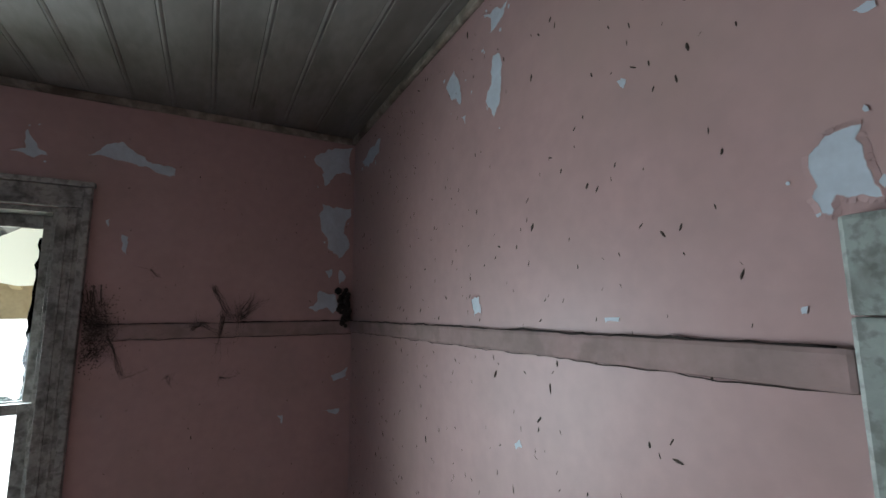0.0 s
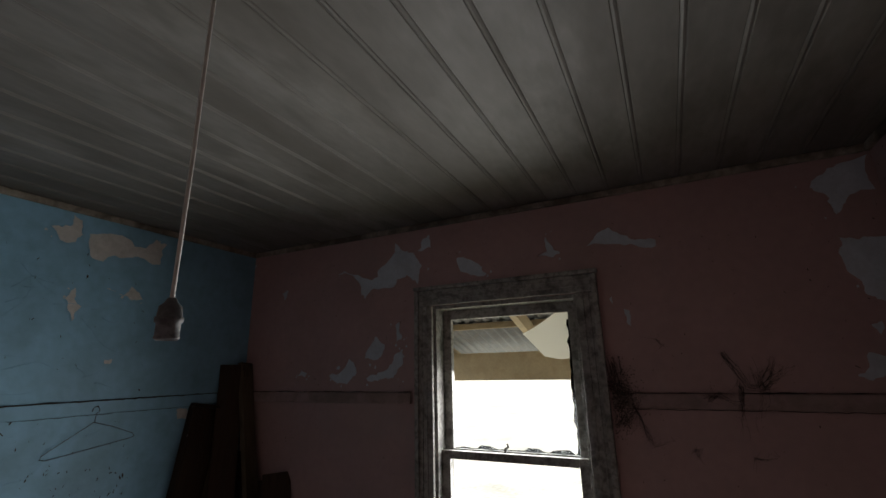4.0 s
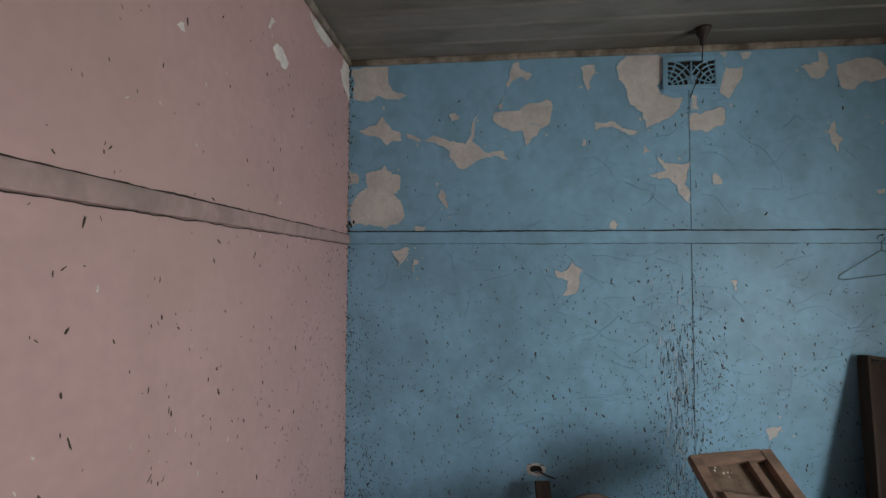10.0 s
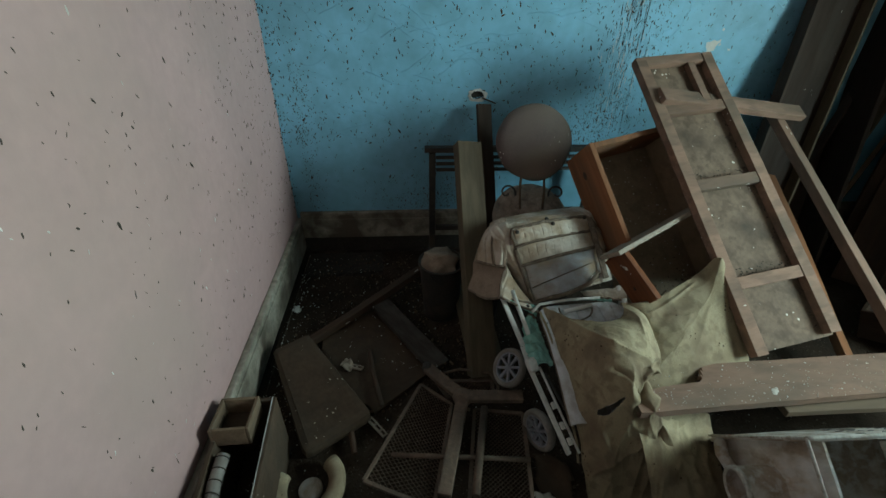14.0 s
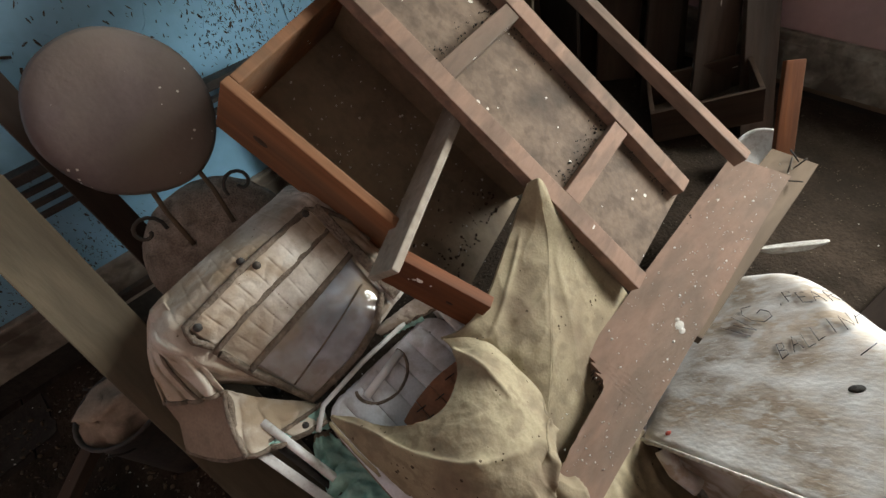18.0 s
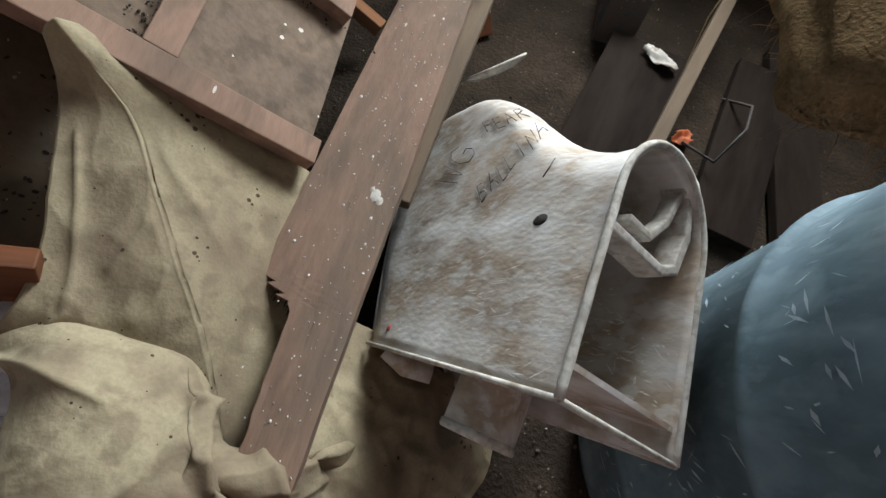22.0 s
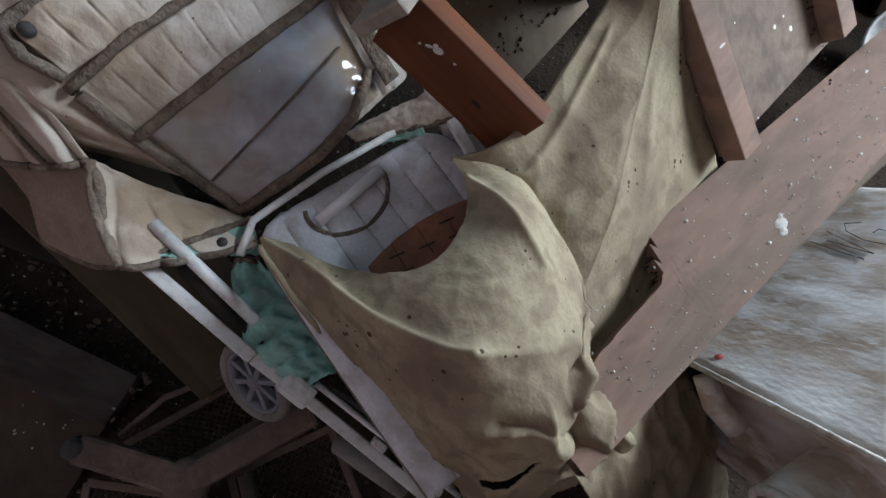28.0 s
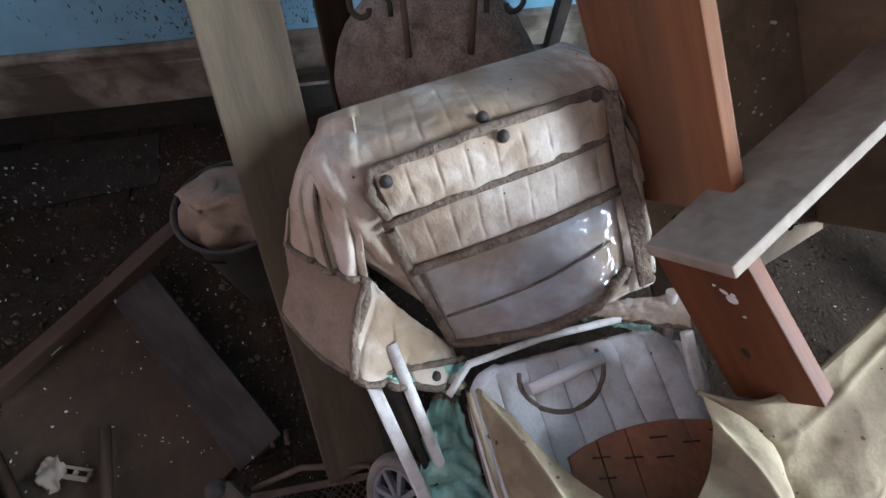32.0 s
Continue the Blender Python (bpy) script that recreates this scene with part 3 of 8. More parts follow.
cornice("trim_ceiling_north", (XB + 0.018, YW, ZC), (XA - 0.018, YW, ZC), (0, -1, 0))
cornice("trim_ceiling_south", (XB + 0.018, YD, ZC), (XA - 0.018, YD, ZC), (0, 1, 0))
cornice("trim_ceiling_east", (XA, YW, ZC), (XA, YD, ZC), (-1, 0, 0))

# skirting boards
def skirting(name, a, b, out, z0=0.10, z1=0.235):
    a, b, out = Vector(a), Vector(b), Vector(out)
    sk = strip(name, a + Vector((0, 0, (z0 + z1) / 2)), b + Vector((0, 0, (z0 + z1) / 2)), z1 - z0, 0.018, out, M_TRIM, "chipped cream skirting board caked with dirt", 0.002)
    sk["category"] = "baseboard"
    strip("cap", a + Vector((0, 0, z1 + 0.008)), b + Vector((0, 0, z1 + 0.008)), 0.016, 0.024, out, M_TRIM, "", 0.006, sk)
    strip("bead", a + Vector((0, 0, z1 - 0.028)) + out * 0.018, b + Vector((0, 0, z1 - 0.028)) + out * 0.018, 0.009, 0.005, out, M_TRIM, "", 0.002, sk)
skirting("baseboard_west", (XB, YD + 0.02, 0), (XB, YW, 0), (1, 0, 0))
skirting("baseboard_south", (XB, YD, 0), (XA, YD, 0), (0, 1, 0), 0.03, 0.2)
skirting("baseboard_north", (XB + 0.024, YW, 0), (XA - 0.024, YW, 0), (0, -1, 0), 0.03, 0.2)
skirting("baseboard_east", (XA, YW - 0.024, 0), (XA, DY1 + 0.11, 0), (-1, 0, 0), 0.03, 0.2)

# ---- window ----
win = tagged(holder("window_1"), "old sash window with grey flaking frame and broken upper pane", "window", kind="structure")
AW = 0.088  # architrave
def arch(x0, x1, z0, z1, name="window_frame"):
    ob = part(name, boxes((x0, x1, YW - 0.022, YW, z0, z1), bevel=0.004), M_GREY, win)
    return ob
arch(WX0 - AW, WX0 + 0.004, WZ0, WZ1)
arch(WX1 - 0.004, WX1 + AW, WZ0, WZ1)
arch(WX0 - AW, WX1 + AW, WZ1 + 0.001, WZ1 + AW - 0.012)
part("bead", boxes((WX0 - AW - 0.006, WX1 + AW + 0.006, YW - 0.034, YW, WZ1 + AW - 0.011, WZ1 + AW + 0.008), bevel=0.005), M_GREY, win)
for x in (WX0 - AW, WX1 + AW - 0.022):
    part("bead", boxes((x, x + 0.022, YW - 0.034, YW - 0.0225, WZ0, WZ1 + AW - 0.013), bevel=0.004), M_GREY, win)
part("window_sill", boxes((WX0 - AW - 0.03, WX1 + AW + 0.03, YW - 0.06, YW + 0.16, WZ0 - 0.035, WZ0 - 0.001), bevel=0.006), M_GREY, win)
for x in (WX0 - 0.052, WX0 - 0.028, WX1 + 0.022, WX1 + 0.046):
    part("bead", boxes((x, x + 0.007, YW - 0.0265, YW - 0.0222, WZ0, WZ1 - 0.004), bevel=0.002), M_GREY, win)
for z in (WZ1 + 0.026, WZ1 + 0.052):
    part("bead", boxes((WX0 - AW + 0.024, WX1 + AW - 0.024, YW - 0.0265, YW - 0.0222, z, z + 0.007), bevel=0.002), M_GREY, win)
# lining of the opening
part("jamb", boxes((WX0 - 0.0, WX0 + 0.018, YW + 0.001, YW + T + 0.03, WZ0, WZ1), bevel=0.002), M_GREY, win)
part("jamb", boxes((WX1 - 0.018, WX1, YW + 0.001, YW + T + 0.03, WZ0, WZ1), bevel=0.002), M_GREY, win)
part("head", boxes((WX0 + 0.018, WX1 - 0.018, YW + 0.001, YW + T + 0.03, WZ1 - 0.018, WZ1), bevel=0.002), M_GREY, win)
MZ = 1.625
def sash(z0, z1, y, top, bottom, drop=0.0):
    x0, x1 = WX0 + 0.02, WX1 - 0.02
    s = part("sash", boxes((x0, x0 + 0.04, y, y + 0.03, z0, z1), (x1 - 0.04, x1, y, y + 0.03, z0, z1),
                           (x0 + 0.04, x1 - 0.04, y, y + 0.03, z1 - top, z1), (x0 + 0.04, x1 - 0.04, y, y + 0.03, z0, z0 + bottom), bevel=0.002), M_GREY, win)
    return s
sash(MZ, WZ1 - 0.02, YW + 0.075, 0.045, 0.034)
sash(WZ0 + 0.003, MZ + 0.03, YW + 0.035, 0.034, 0.07)
# sash lift and catch
part("catch", tube([(-0.80, YW + 0.05, MZ + 0.032), (-0.80, YW + 0.05, MZ + 0.05), (-0.785, YW + 0.05, MZ + 0.055), (-0.79, YW + 0.05, MZ + 0.07)], 0.005, 8), M_IRON, win, "rusty sash catch")

# shards of glass left in the sash, and a torn plastic piece
def shard(fn, n, y, z_edge):
    bm = bmesh.new()
    a = [bm.verts.new((x, y, z)) for x, z in n]
    bm.faces.new(a)
    bmesh.ops.solidify(bm, geom=bm.faces[:], thickness=0.003)
    return bm
rs = random.Random(4)
gx0, gx1 = WX0 + 0.062, WX1 - 0.062
edge = [(gx0 + (gx1 - gx0) * i / 26, MZ + 0.036 + 0.012 * rs.random() * (1.5 if i % 5 else 0.2)) for i in range(27)]
g = part("pane", shard(None, [(gx0, MZ + 0.028), (gx1, MZ + 0.028)] + edge[::-1], YW + 0.09, 0), M_GLASS, win, "jagged remains of a broken pane")
g.visible_shadow = False
edge = [(gx1 - 0.004 - 0.013 * rs.random(), MZ + 0.04 + i * 0.024) for i in range(24)]
g = part("pane", shard(None, [(gx1 + 0.006, MZ + 0.04)] + edge[::1] + [(gx1 + 0.006, edge[-1][1])], YW + 0.0905, 0), M_GLASS, win, "jagged remains of a broken pane")
g.visible_shadow = False
tp = [(gx1 + 0.004, 2.262), (gx1 - 0.05, 2.258), (gx1 - 0.10, 2.225), (gx1 - 0.16, 2.19), (gx1 - 0.215, 2.165), (gx1 - 0.165, 2.11), (gx1 - 0.12, 2.06), (gx1 - 0.05, 2.045), (gx1 + 0.004, 2.05)]
film_ = bmesh.new()
film_.faces.new([film_.verts.new((x, YW + 0.098, z)) for x, z in tp])
part("plastic_sheet", film_, M_MILKY, win, "torn milky plastic stretched over the broken pane")

# ---- doorway in the east wall, with a closed door ----
door = tagged(holder("door_1"), "closed pale green panelled door in a green painted frame", "door", kind="structure")
for y0, y1 in ((DY0 - 0.1, DY0 + 0.004), (DY1 - 0.004, DY1 + 0.1)):
    part("door_frame", boxes((XA - 0.022, XA, y0, y1, 0, DZ1), bevel=0.005), M_GREEN, door)
part("door_frame", boxes((XA - 0.022, XA, DY0 - 0.1, DY1 + 0.1, DZ1 + 0.001, DZ1 + 0.1), bevel=0.005), M_GREEN, door)
part("door_leaf", boxes((XA + 0.03, XA + 0.065, DY0 + 0.003, DY1 - 0.003, 0.01, DZ1 - 0.003), bevel=0.003), M_GREEN, door)
for z0, z1 in ((0.2, 0.75), (0.9, 1.65)):
    for y0, y1 in ((DY0 + 0.1, DY0 + 0.38), (DY0 + 0.48, DY1 - 0.1)):
        part("door_panel", boxes((XA + 0.024, XA + 0.032, y0, y1, z0, z1), bevel=0.003), M_GREEN, door)
part("door_knob", lathe([(0.0, 0.05), (0.02, 0.048), (0.026, 0.035), (0.02, 0.02), (0.01, 0.012), (0.01, 0), (0.025, 0)], 20, m=Matrix.Translation((XA + 0.03, DY0 + 0.05, 1.0)) @ pose(0, 0, 0, 0, -90, 0)), M_IRON, door)

# ---- floor ----
floor = tagged(part("floor", boxes((XB - T, XA + T, YD - T, YW + T, -0.12, -0.03)), M_DARK), "dirt covered dark timber floorboards strewn with droppings and grit", "floor", kind="structure")

# ---- outside ----
structure("ground", boxes((-600, 600, -600, 900, -0.5, -0.35)), M_GRASS, "dry pale grass ground outside", "ground")
ver = tagged(holder("verandah_roof"), "verandah roof of corrugated iron on cream rafters", "roof", kind="structure")
def roof_z(y):
    return 2.62 - 0.29 * (y - YW)
def corr():
    def fn(u, v):
        x = -3.4 + 5.6 * u
        y = YW + T + 2.0 * v
        return Vector((x, y, roof_z(y) + 0.03 + 0.009 * math.sin(x * 2 * math.pi / 0.076)))
    return grid_sheet(fn, 590, 3, 0.002)
part("roof_sheet", corr(), M_ZINC, ver)
for x in (-2.5, -1.72, -0.93, -0.14, 0.65):
    m = along((x, YW + T, roof_z(YW + T) - 0.06), (x, YW + 1.9, roof_z(YW + 1.9) - 0.06))
    part("rafter", box((1.8, 0.045, 0.09), (0.9, 0, 0), 0.002, m=m), M_RAFTER, ver)
for y in (YW + 0.55, YW + 1.05):
    part("purlin", boxes((-3.3, 2.2, y, y + 0.05, roof_z(y) - 0.03, roof_z(y) + 0.012), bevel=0.002), M_RAFTER, ver)
part("beam", boxes((-3.4, 2.2, YW + 1.46, YW + 1.53, 1.92, 2.13), bevel=0.003), M_RAFTER, ver)

# ---- flaked paint and droppings on the walls ----
peels = 0


def torn(points, rnd, depth, rough):
    """An outline with each side broken up at random."""
    for k in range(depth):
        out = []
        for a, b in zip(points, points[1:] + points[:1]):
            d = (b - a)
            out += [a, a.lerp(b, rnd.uniform(0.35, 0.65)) + Vector((-d.y, d.x)) * rnd.gauss(0, rough)]
        points = out
    return points


def peel(wall, axis, level, outline, material):
    """A patch where the paint has torn away: its rough outline along the wall, broken up, with a curled lip of paint round it and chips beside it."""
    global peels
    peels += 1
    rnd = random.Random(peels)
    inward = -1 if level in (XA, YW) else 1
    lo, hi = (YD + 0.003, YW - 0.003) if axis == 'x' else (XB + 0.003, XA - 0.003)
    tops = ZC - 0.034

    def place(q, off):
        u, v = max(lo, min(hi, q.x)), min(tops, q.y)
        return (level + inward * off, u, v) if axis == 'x' else (u, level + inward * off, v)

    rough = [Vector(p) for p in outline]
    size = max((a - b).length for a in rough for b in rough)
    line = torn(rough, rnd, 3 if size > 0.05 else 2, 0.10)
    bm = bmesh.new()
    bm.faces.new([bm.verts.new(place(p, 0.0012)) for p in line])
    mid = sum(rough, Vector((0, 0))) / len(rough)
    if size > 0.08:
        for k in range(rnd.randint(2, 6)):
            a = rnd.choice(line)
            c = a + (a - mid).normalized() * rnd.uniform(0.008, 0.045) + Vector((rnd.gauss(0, 0.012), rnd.gauss(0, 0.012)))
            r = rnd.uniform(0.002, 0.008)
            chip = [c + Vector((math.cos(t), math.sin(t) * rnd.uniform(0.5, 1.6))) * r * rnd.uniform(0.5, 1.4) for t in (0.3, 1.4, 2.6, 3.9, 5.2)]
            bm.faces.new([bm.verts.new(place(p, 0.0012)) for p in chip])
    bm.normal_update()
    bmesh.ops.triangulate(bm, faces=bm.faces[:])
    bm.normal_update()
    out = Vector(place(mid, 1.0)) - Vector(place(mid, 0.0))
    flip = [f for f in bm.faces if f.normal.dot(out) < 0]
    bmesh.ops.reverse_faces(bm, faces=flip)
    bare = part("bare_patch", bm, material, wall)
    if size < 0.04:
        return
    area_ = sum(a.x * b.y - b.x * a.y for a, b in zip(line, line[1:] + line[:1]))
    lb = bmesh.new()
    for a, b in zip(line, line[1:] + line[:1]):
        d = b - a
        if d.length < 1e-5:
            continue
        n = Vector((d.y, -d.x)).normalized() * (1 if area_ > 0 else -1)
        k = (0.35 + 1.1 * abs(noise.noise(Vector((a.x * 25, a.y * 25, peels))))) * (1.0 if wall == wall_west else 0.6)
        lift = 0.0035 * k
        rows = [(place(a - n * 0.0008, 0.0014), place(b - n * 0.0008, 0.0014)), (place(a, lift), place(b, lift)), (place(a + n * 0.006, 0.0004), place(b + n * 0.006, 0.0004))]
        for (p, q), (p2, q2) in zip(rows, rows[1:]):
            lb.faces.new([lb.verts.new(x) for x in (p, q, q2, p2)])
    bmesh.ops.remove_doubles(lb, verts=lb.verts, dist=1e-5)
    bmesh.ops.recalc_face_normals(lb, faces=lb.faces)
    part("paint_edge", lb, M_BLUE if wall == wall_west else M_PINK, bare)


def droppings(name, wall_axis, level, count, u_rng, v_rng, seed, dense, size=(0.004, 0.011), label="", material=None):
    """Hundreds of small dark smears stuck on a wall; dense(u, v) in 0..1 says how many."""
    rnd = random.Random(seed)
    bm = bmesh.new()
    inward = -1 if level in (XA, YW) else 1
    made = 0
    while made < count:
        u, v = rnd.uniform(*u_rng), rnd.uniform(*v_rng)
        if rnd.random() > dense(u, v):
            continue
        made += 1
        ln = rnd.uniform(*size) * (1.6 if rnd.random() < 0.12 else 1)
        wd = ln * rnd.uniform(0.14, 0.42)
        an = math.pi / 2 + rnd.gauss(0, 0.55)
        c, s = math.cos(an), math.sin(an)
        n = 9
        vs = []
        for k in range(n):
            t = 2 * math.pi * k / n
            j = rnd.uniform(0.7, 1.2)
            a, b = ln * 0.5 * math.cos(t) * j, wd * 0.5 * math.sin(t) * j
            du, dv = a * c - b * s, a * s + b * c
            vs.append((u + du, v + dv))
        mid = 0.0006 + wd * 0.25

        def place(q, off):
            return (level + inward * off, *q) if wall_axis == 'x' else (q[0], level + inward * off, q[1])
        top = bm.verts.new(place((u, v), mid))
        rim = [bm.verts.new(place(q, 0.0004)) for q in vs]
        for k in range(n):
            bm.faces.new((rim[k], rim[(k + 1) % n], top))
    bmesh.ops.recalc_face_normals(bm, faces=bm.faces)
    return tagged(part(name, bm, material or M_SPECK), label or "small dark droppings and smears stuck to the painted wall", "droppings", kind="stuff")


def seam_dense(u, v):
    low = max(0.1, min(1.0, (2.0 - v) * 1.2)) * (1 if v > 0.6 else 0.3)
    near = math.exp(-((u - SEAM_Y) / 0.16) ** 2) + 0.8 * math.exp(-((u - YD) / 0.12) ** 2)
    return min(1, low * (0.28 + near))
droppings("droppings_west", 'x', XB, 3600, (YD + 0.01, 1.5), (0.4, 2.55), 11, seam_dense, (0.004, 0.015))
droppings("droppings_south", 'y', YD, 1700, (XB + 0.01, XA - 0.02), (0.3, 2.6), 12, lambda u, v: (0.35 + 0.65 * math.exp(-((u - XB) / 0.55) ** 2)) * (0.45 if v > 1.9 else 1), (0.004, 0.015))
droppings("pale_droppings_south", 'y', YD, 260, (XB + 0.01, XA - 0.02), (0.3, 2.6), 19, lambda u, v: 0.8, (0.003, 0.014), "pale streaks and droppings stuck to the pink wall", M_PAPER)
droppings("droppings_east", 'x', XA, 650, (0.42, YW - 0.02), (0.9, 2.7), 13, lambda u, v: 0.8, (0.005, 0.014))
droppings("droppings_north", 'y', YW, 260, (XB + 0.05, XA - 0.02), (0.8, 2.6), 14, lambda u, v: 0 if WX0 - 0.14 < u < WX1 + 0.14 and v < 2.45 else 0.7, (0.004, 0.010))


def cracks(name, level, n, u_rng, v_rng, seed):
    """Fine raised cracks and wrinkles in the blue paint."""
    rnd = random.Random(seed)
    bm = bmesh.new()
    for k in range(n):
        u, v = rnd.uniform(*u_rng), rnd.uniform(*v_rng)
        a = rnd.choice((0, 0, 0.2, -0.2, 0.5)) + rnd.gauss(0, 0.2)
        pts = []
        for i in range(rnd.randint(5, 22)):
            pts.append((level + 0.0006, u, v))
            a += rnd.gauss(0, 0.2)
            u, v = u + 0.014 * math.cos(a), v + 0.014 * math.sin(a)
            if not (YD + 0.01 < u < YW - 0.01) or not 0.3 < v < ZC - 0.05 or abs(v - RAIL + 0.03) < 0.04:
                break
        if len(pts) > 3:
            tube(pts, rnd.uniform(0.0008, 0.002), 4, bm, True, 0.0006)
    return tagged(part(name, bm, M_BLUE), "fine cracks and wrinkles in the blue paint", "crack", kind="stuff")
droppings("stain_west", 'x', XB, 1500, (-0.95, 0.62), (0.26, 0.95), 15, lambda u, v: (0.9 * math.exp(-((u + 0.30) / 0.22) ** 2) * max(0, 1 - (v - 0.25) / 0.22) + 0.8 * math.exp(-((u - 0.42) / 0.12) ** 2) * max(0, 1 - abs(v - 0.72) / 0.2) + 0.5 * math.exp(-((u + 0.95) / 0.06) ** 2)), (0.003, 0.010), "brown smears of dirt low on the blue wall")
cracks("paint_cracks", XB, 260, (YD + 0.05, 1.3), (0.6, 2.5), 71)
# runs of dirt down both sides of the joint between the sheets
def streaks(name, n, material, seed, label):
    rnd = random.Random(seed)
    bm = bmesh.new()
    for k in range(n):
        u = SEAM_Y + rnd.gauss(-0.055, 0.05)
        v = rnd.uniform(0.72, 1.45) if rnd.random() < 0.75 else rnd.uniform(1.0, 1.75)
        ln, w = rnd.uniform(0.012, 0.075), rnd.uniform(0.0005, 0.0014)
        x = XB + 0.0012
        bm.faces.new([bm.verts.new(q) for q in ((x, u, v), (x + 0.0004, u + w, v - 0.4 * ln), (x, u + rnd.gauss(0, 0.001), v - ln), (x + 0.0004, u - w, v - 0.4 * ln))])
    return tagged(part(name, bm, material), label, "streak", kind="stuff")
streaks("dirt_streaks", 260, M_SPECK, 81, "thin dark runs of dirt beside the wall's joint")
streaks("pale_streaks", 130, M_BARE, 82, "thin pale runs scratched through the blue paint")
# black dirt in the far corner
bmc = bmesh.new()
rc = random.Random(72)
for k in range(420):
    z = rc.uniform(0.25, ZC - 0.04)
    s = rc.uniform(0.001, 0.004) * (2.0 if abs(z - RAIL) < 0.05 or z > ZC - 0.15 else 1)
    o = abs(rc.gauss(0, 0.012))
    p = (XB + 0.002, YD + o, z) if rc.random() < 0.6 else (XB + o, YD + 0.002, z)
    bmesh.ops.create_icosphere(bmc, subdivisions=1, radius=s, matrix=Matrix.Translation(p) @ Matrix.Diagonal((0.4, 0.8, 1.4, 1)))
tagged(part("corner_dirt", bmc, M_GRIME), "black dirt crusted in the corner between the walls", "dirt", kind="stuff")

# ---- patches where the paint has come away, in metres on each wall ----
peel(wall_west, 'x', XB, [(-1.014, 2.72), (-0.83, 2.731), (-0.834, 2.694), (-0.811, 2.595), (-0.743, 2.574), (-0.843, 2.555), (-0.885, 2.574), (-0.937, 2.545), (-0.996, 2.555), (-1.012, 2.606)], M_BARE)
peel(wall_west, 'x', XB, [(-0.981, 2.409), (-0.893, 2.433), (-0.867, 2.473), (-0.838, 2.434), (-0.775, 2.39), (-0.765, 2.352), (-0.839, 2.328), (-0.918, 2.377)], M_BARE)
peel(wall_west, 'x', XB, [(-0.753, 2.385), (-0.545, 2.348), (-0.462, 2.327), (-0.398, 2.49), (-0.427, 2.336), (-0.352, 2.282), (-0.255, 2.243), (-0.365, 2.26), (-0.494, 2.21), (-0.535, 2.292), (-0.669, 2.351)], M_BARE)
peel(wall_west, 'x', XB, [(-0.946, 2.187), (-0.87, 2.211), (-0.844, 2.239), (-0.814, 2.19), (-0.772, 2.177), (-0.775, 2.113), (-0.81, 2.094), (-0.761, 2.032), (-0.751, 1.986), (-0.791, 1.944), (-0.844, 1.924), (-0.9, 1.941), (-1.009, 1.939), (-1.02, 2.007), (-0.988, 2.09), (-0.93, 2.127)], M_BARE)
peel(wall_west, 'x', XB, [(-0.329, 2.471), (-0.274, 2.478), (-0.179, 2.508), (-0.056, 2.516), (-0.063, 2.426), (-0.127, 2.356), (-0.175, 2.308), (-0.19, 2.382), (-0.286, 2.4), (-0.323, 2.427)], M_BARE)
peel(wall_west, 'x', XB, [(-0.238, 2.704), (-0.211, 2.718), (-0.188, 2.671), (-0.141, 2.649), (-0.168, 2.62), (-0.201, 2.642), (-0.25, 2.605), (-0.294, 2.486), (-0.308, 2.505), (-0.269, 2.604)], M_BARE)
peel(wall_west, 'x', XB, [(0.073, 2.675), (0.139, 2.687), (0.126, 2.625), (0.107, 2.563), (0.088, 2.611)], M_BARE)
peel(wall_west, 'x', XB, [(0.235, 2.669), (0.283, 2.726), (0.352, 2.742), (0.42, 2.729), (0.434, 2.533), (0.528, 2.521), (0.515, 2.47), (0.461, 2.422), (0.393, 2.393), (0.366, 2.379), (0.353, 2.456), (0.298, 2.489), (0.284, 2.544), (0.243, 2.613)], M_BARE)
peel(wall_west, 'x', XB, [(0.684, 2.725), (0.719, 2.748), (0.705, 2.663), (0.786, 2.651), (0.78, 2.595), (0.722, 2.502), (0.685, 2.537)], M_BARE)
peel(wall_west, 'x', XB, [(0.555, 2.438), (0.636, 2.453), (0.703, 2.463), (0.703, 2.386), (0.635, 2.357), (0.555, 2.369)], M_BARE)
peel(wall_west, 'x', XB, [(0.564, 2.53), (0.588, 2.53), (0.596, 2.461), (0.563, 2.46)], M_BARE)
peel(wall_west, 'x', XB, [(0.136, 2.416), (0.217, 2.418), (0.339, 2.373), (0.312, 2.35), (0.217, 2.39), (0.136, 2.375)], M_BARE)
peel(wall_west, 'x', XB, [(0.407, 2.256), (0.461, 2.216), (0.554, 2.226), (0.541, 2.15), (0.527, 2.123), (0.559, 2.029), (0.5, 2.081), (0.469, 2.14), (0.367, 2.165), (0.447, 2.183)], M_BARE)
peel(wall_west, 'x', XB, [(0.353, 2.302), (0.388, 2.27), (0.353, 2.263)], M_BARE)
peel(wall_west, 'x', XB, [(0.661, 2.172), (0.687, 2.118), (0.653, 2.117)], M_BARE)
peel(wall_west, 'x', XB, [(1.028, 2.641), (1.101, 2.664), (1.097, 2.712), (1.137, 2.693), (1.149, 2.629), (1.1, 2.581), (1.068, 2.586)], M_BARE)
peel(wall_west, 'x', XB, [(1.171, 2.643), (1.337, 2.66), (1.422, 2.634), (1.466, 2.69), (1.524, 2.677), (1.499, 2.56), (1.415, 2.578), (1.334, 2.563), (1.187, 2.546)], M_BARE)
peel(wall_west, 'x', XB, [(1.124, 2.339), (1.157, 2.394), (1.195, 2.313), (1.167, 2.245)], M_BARE)
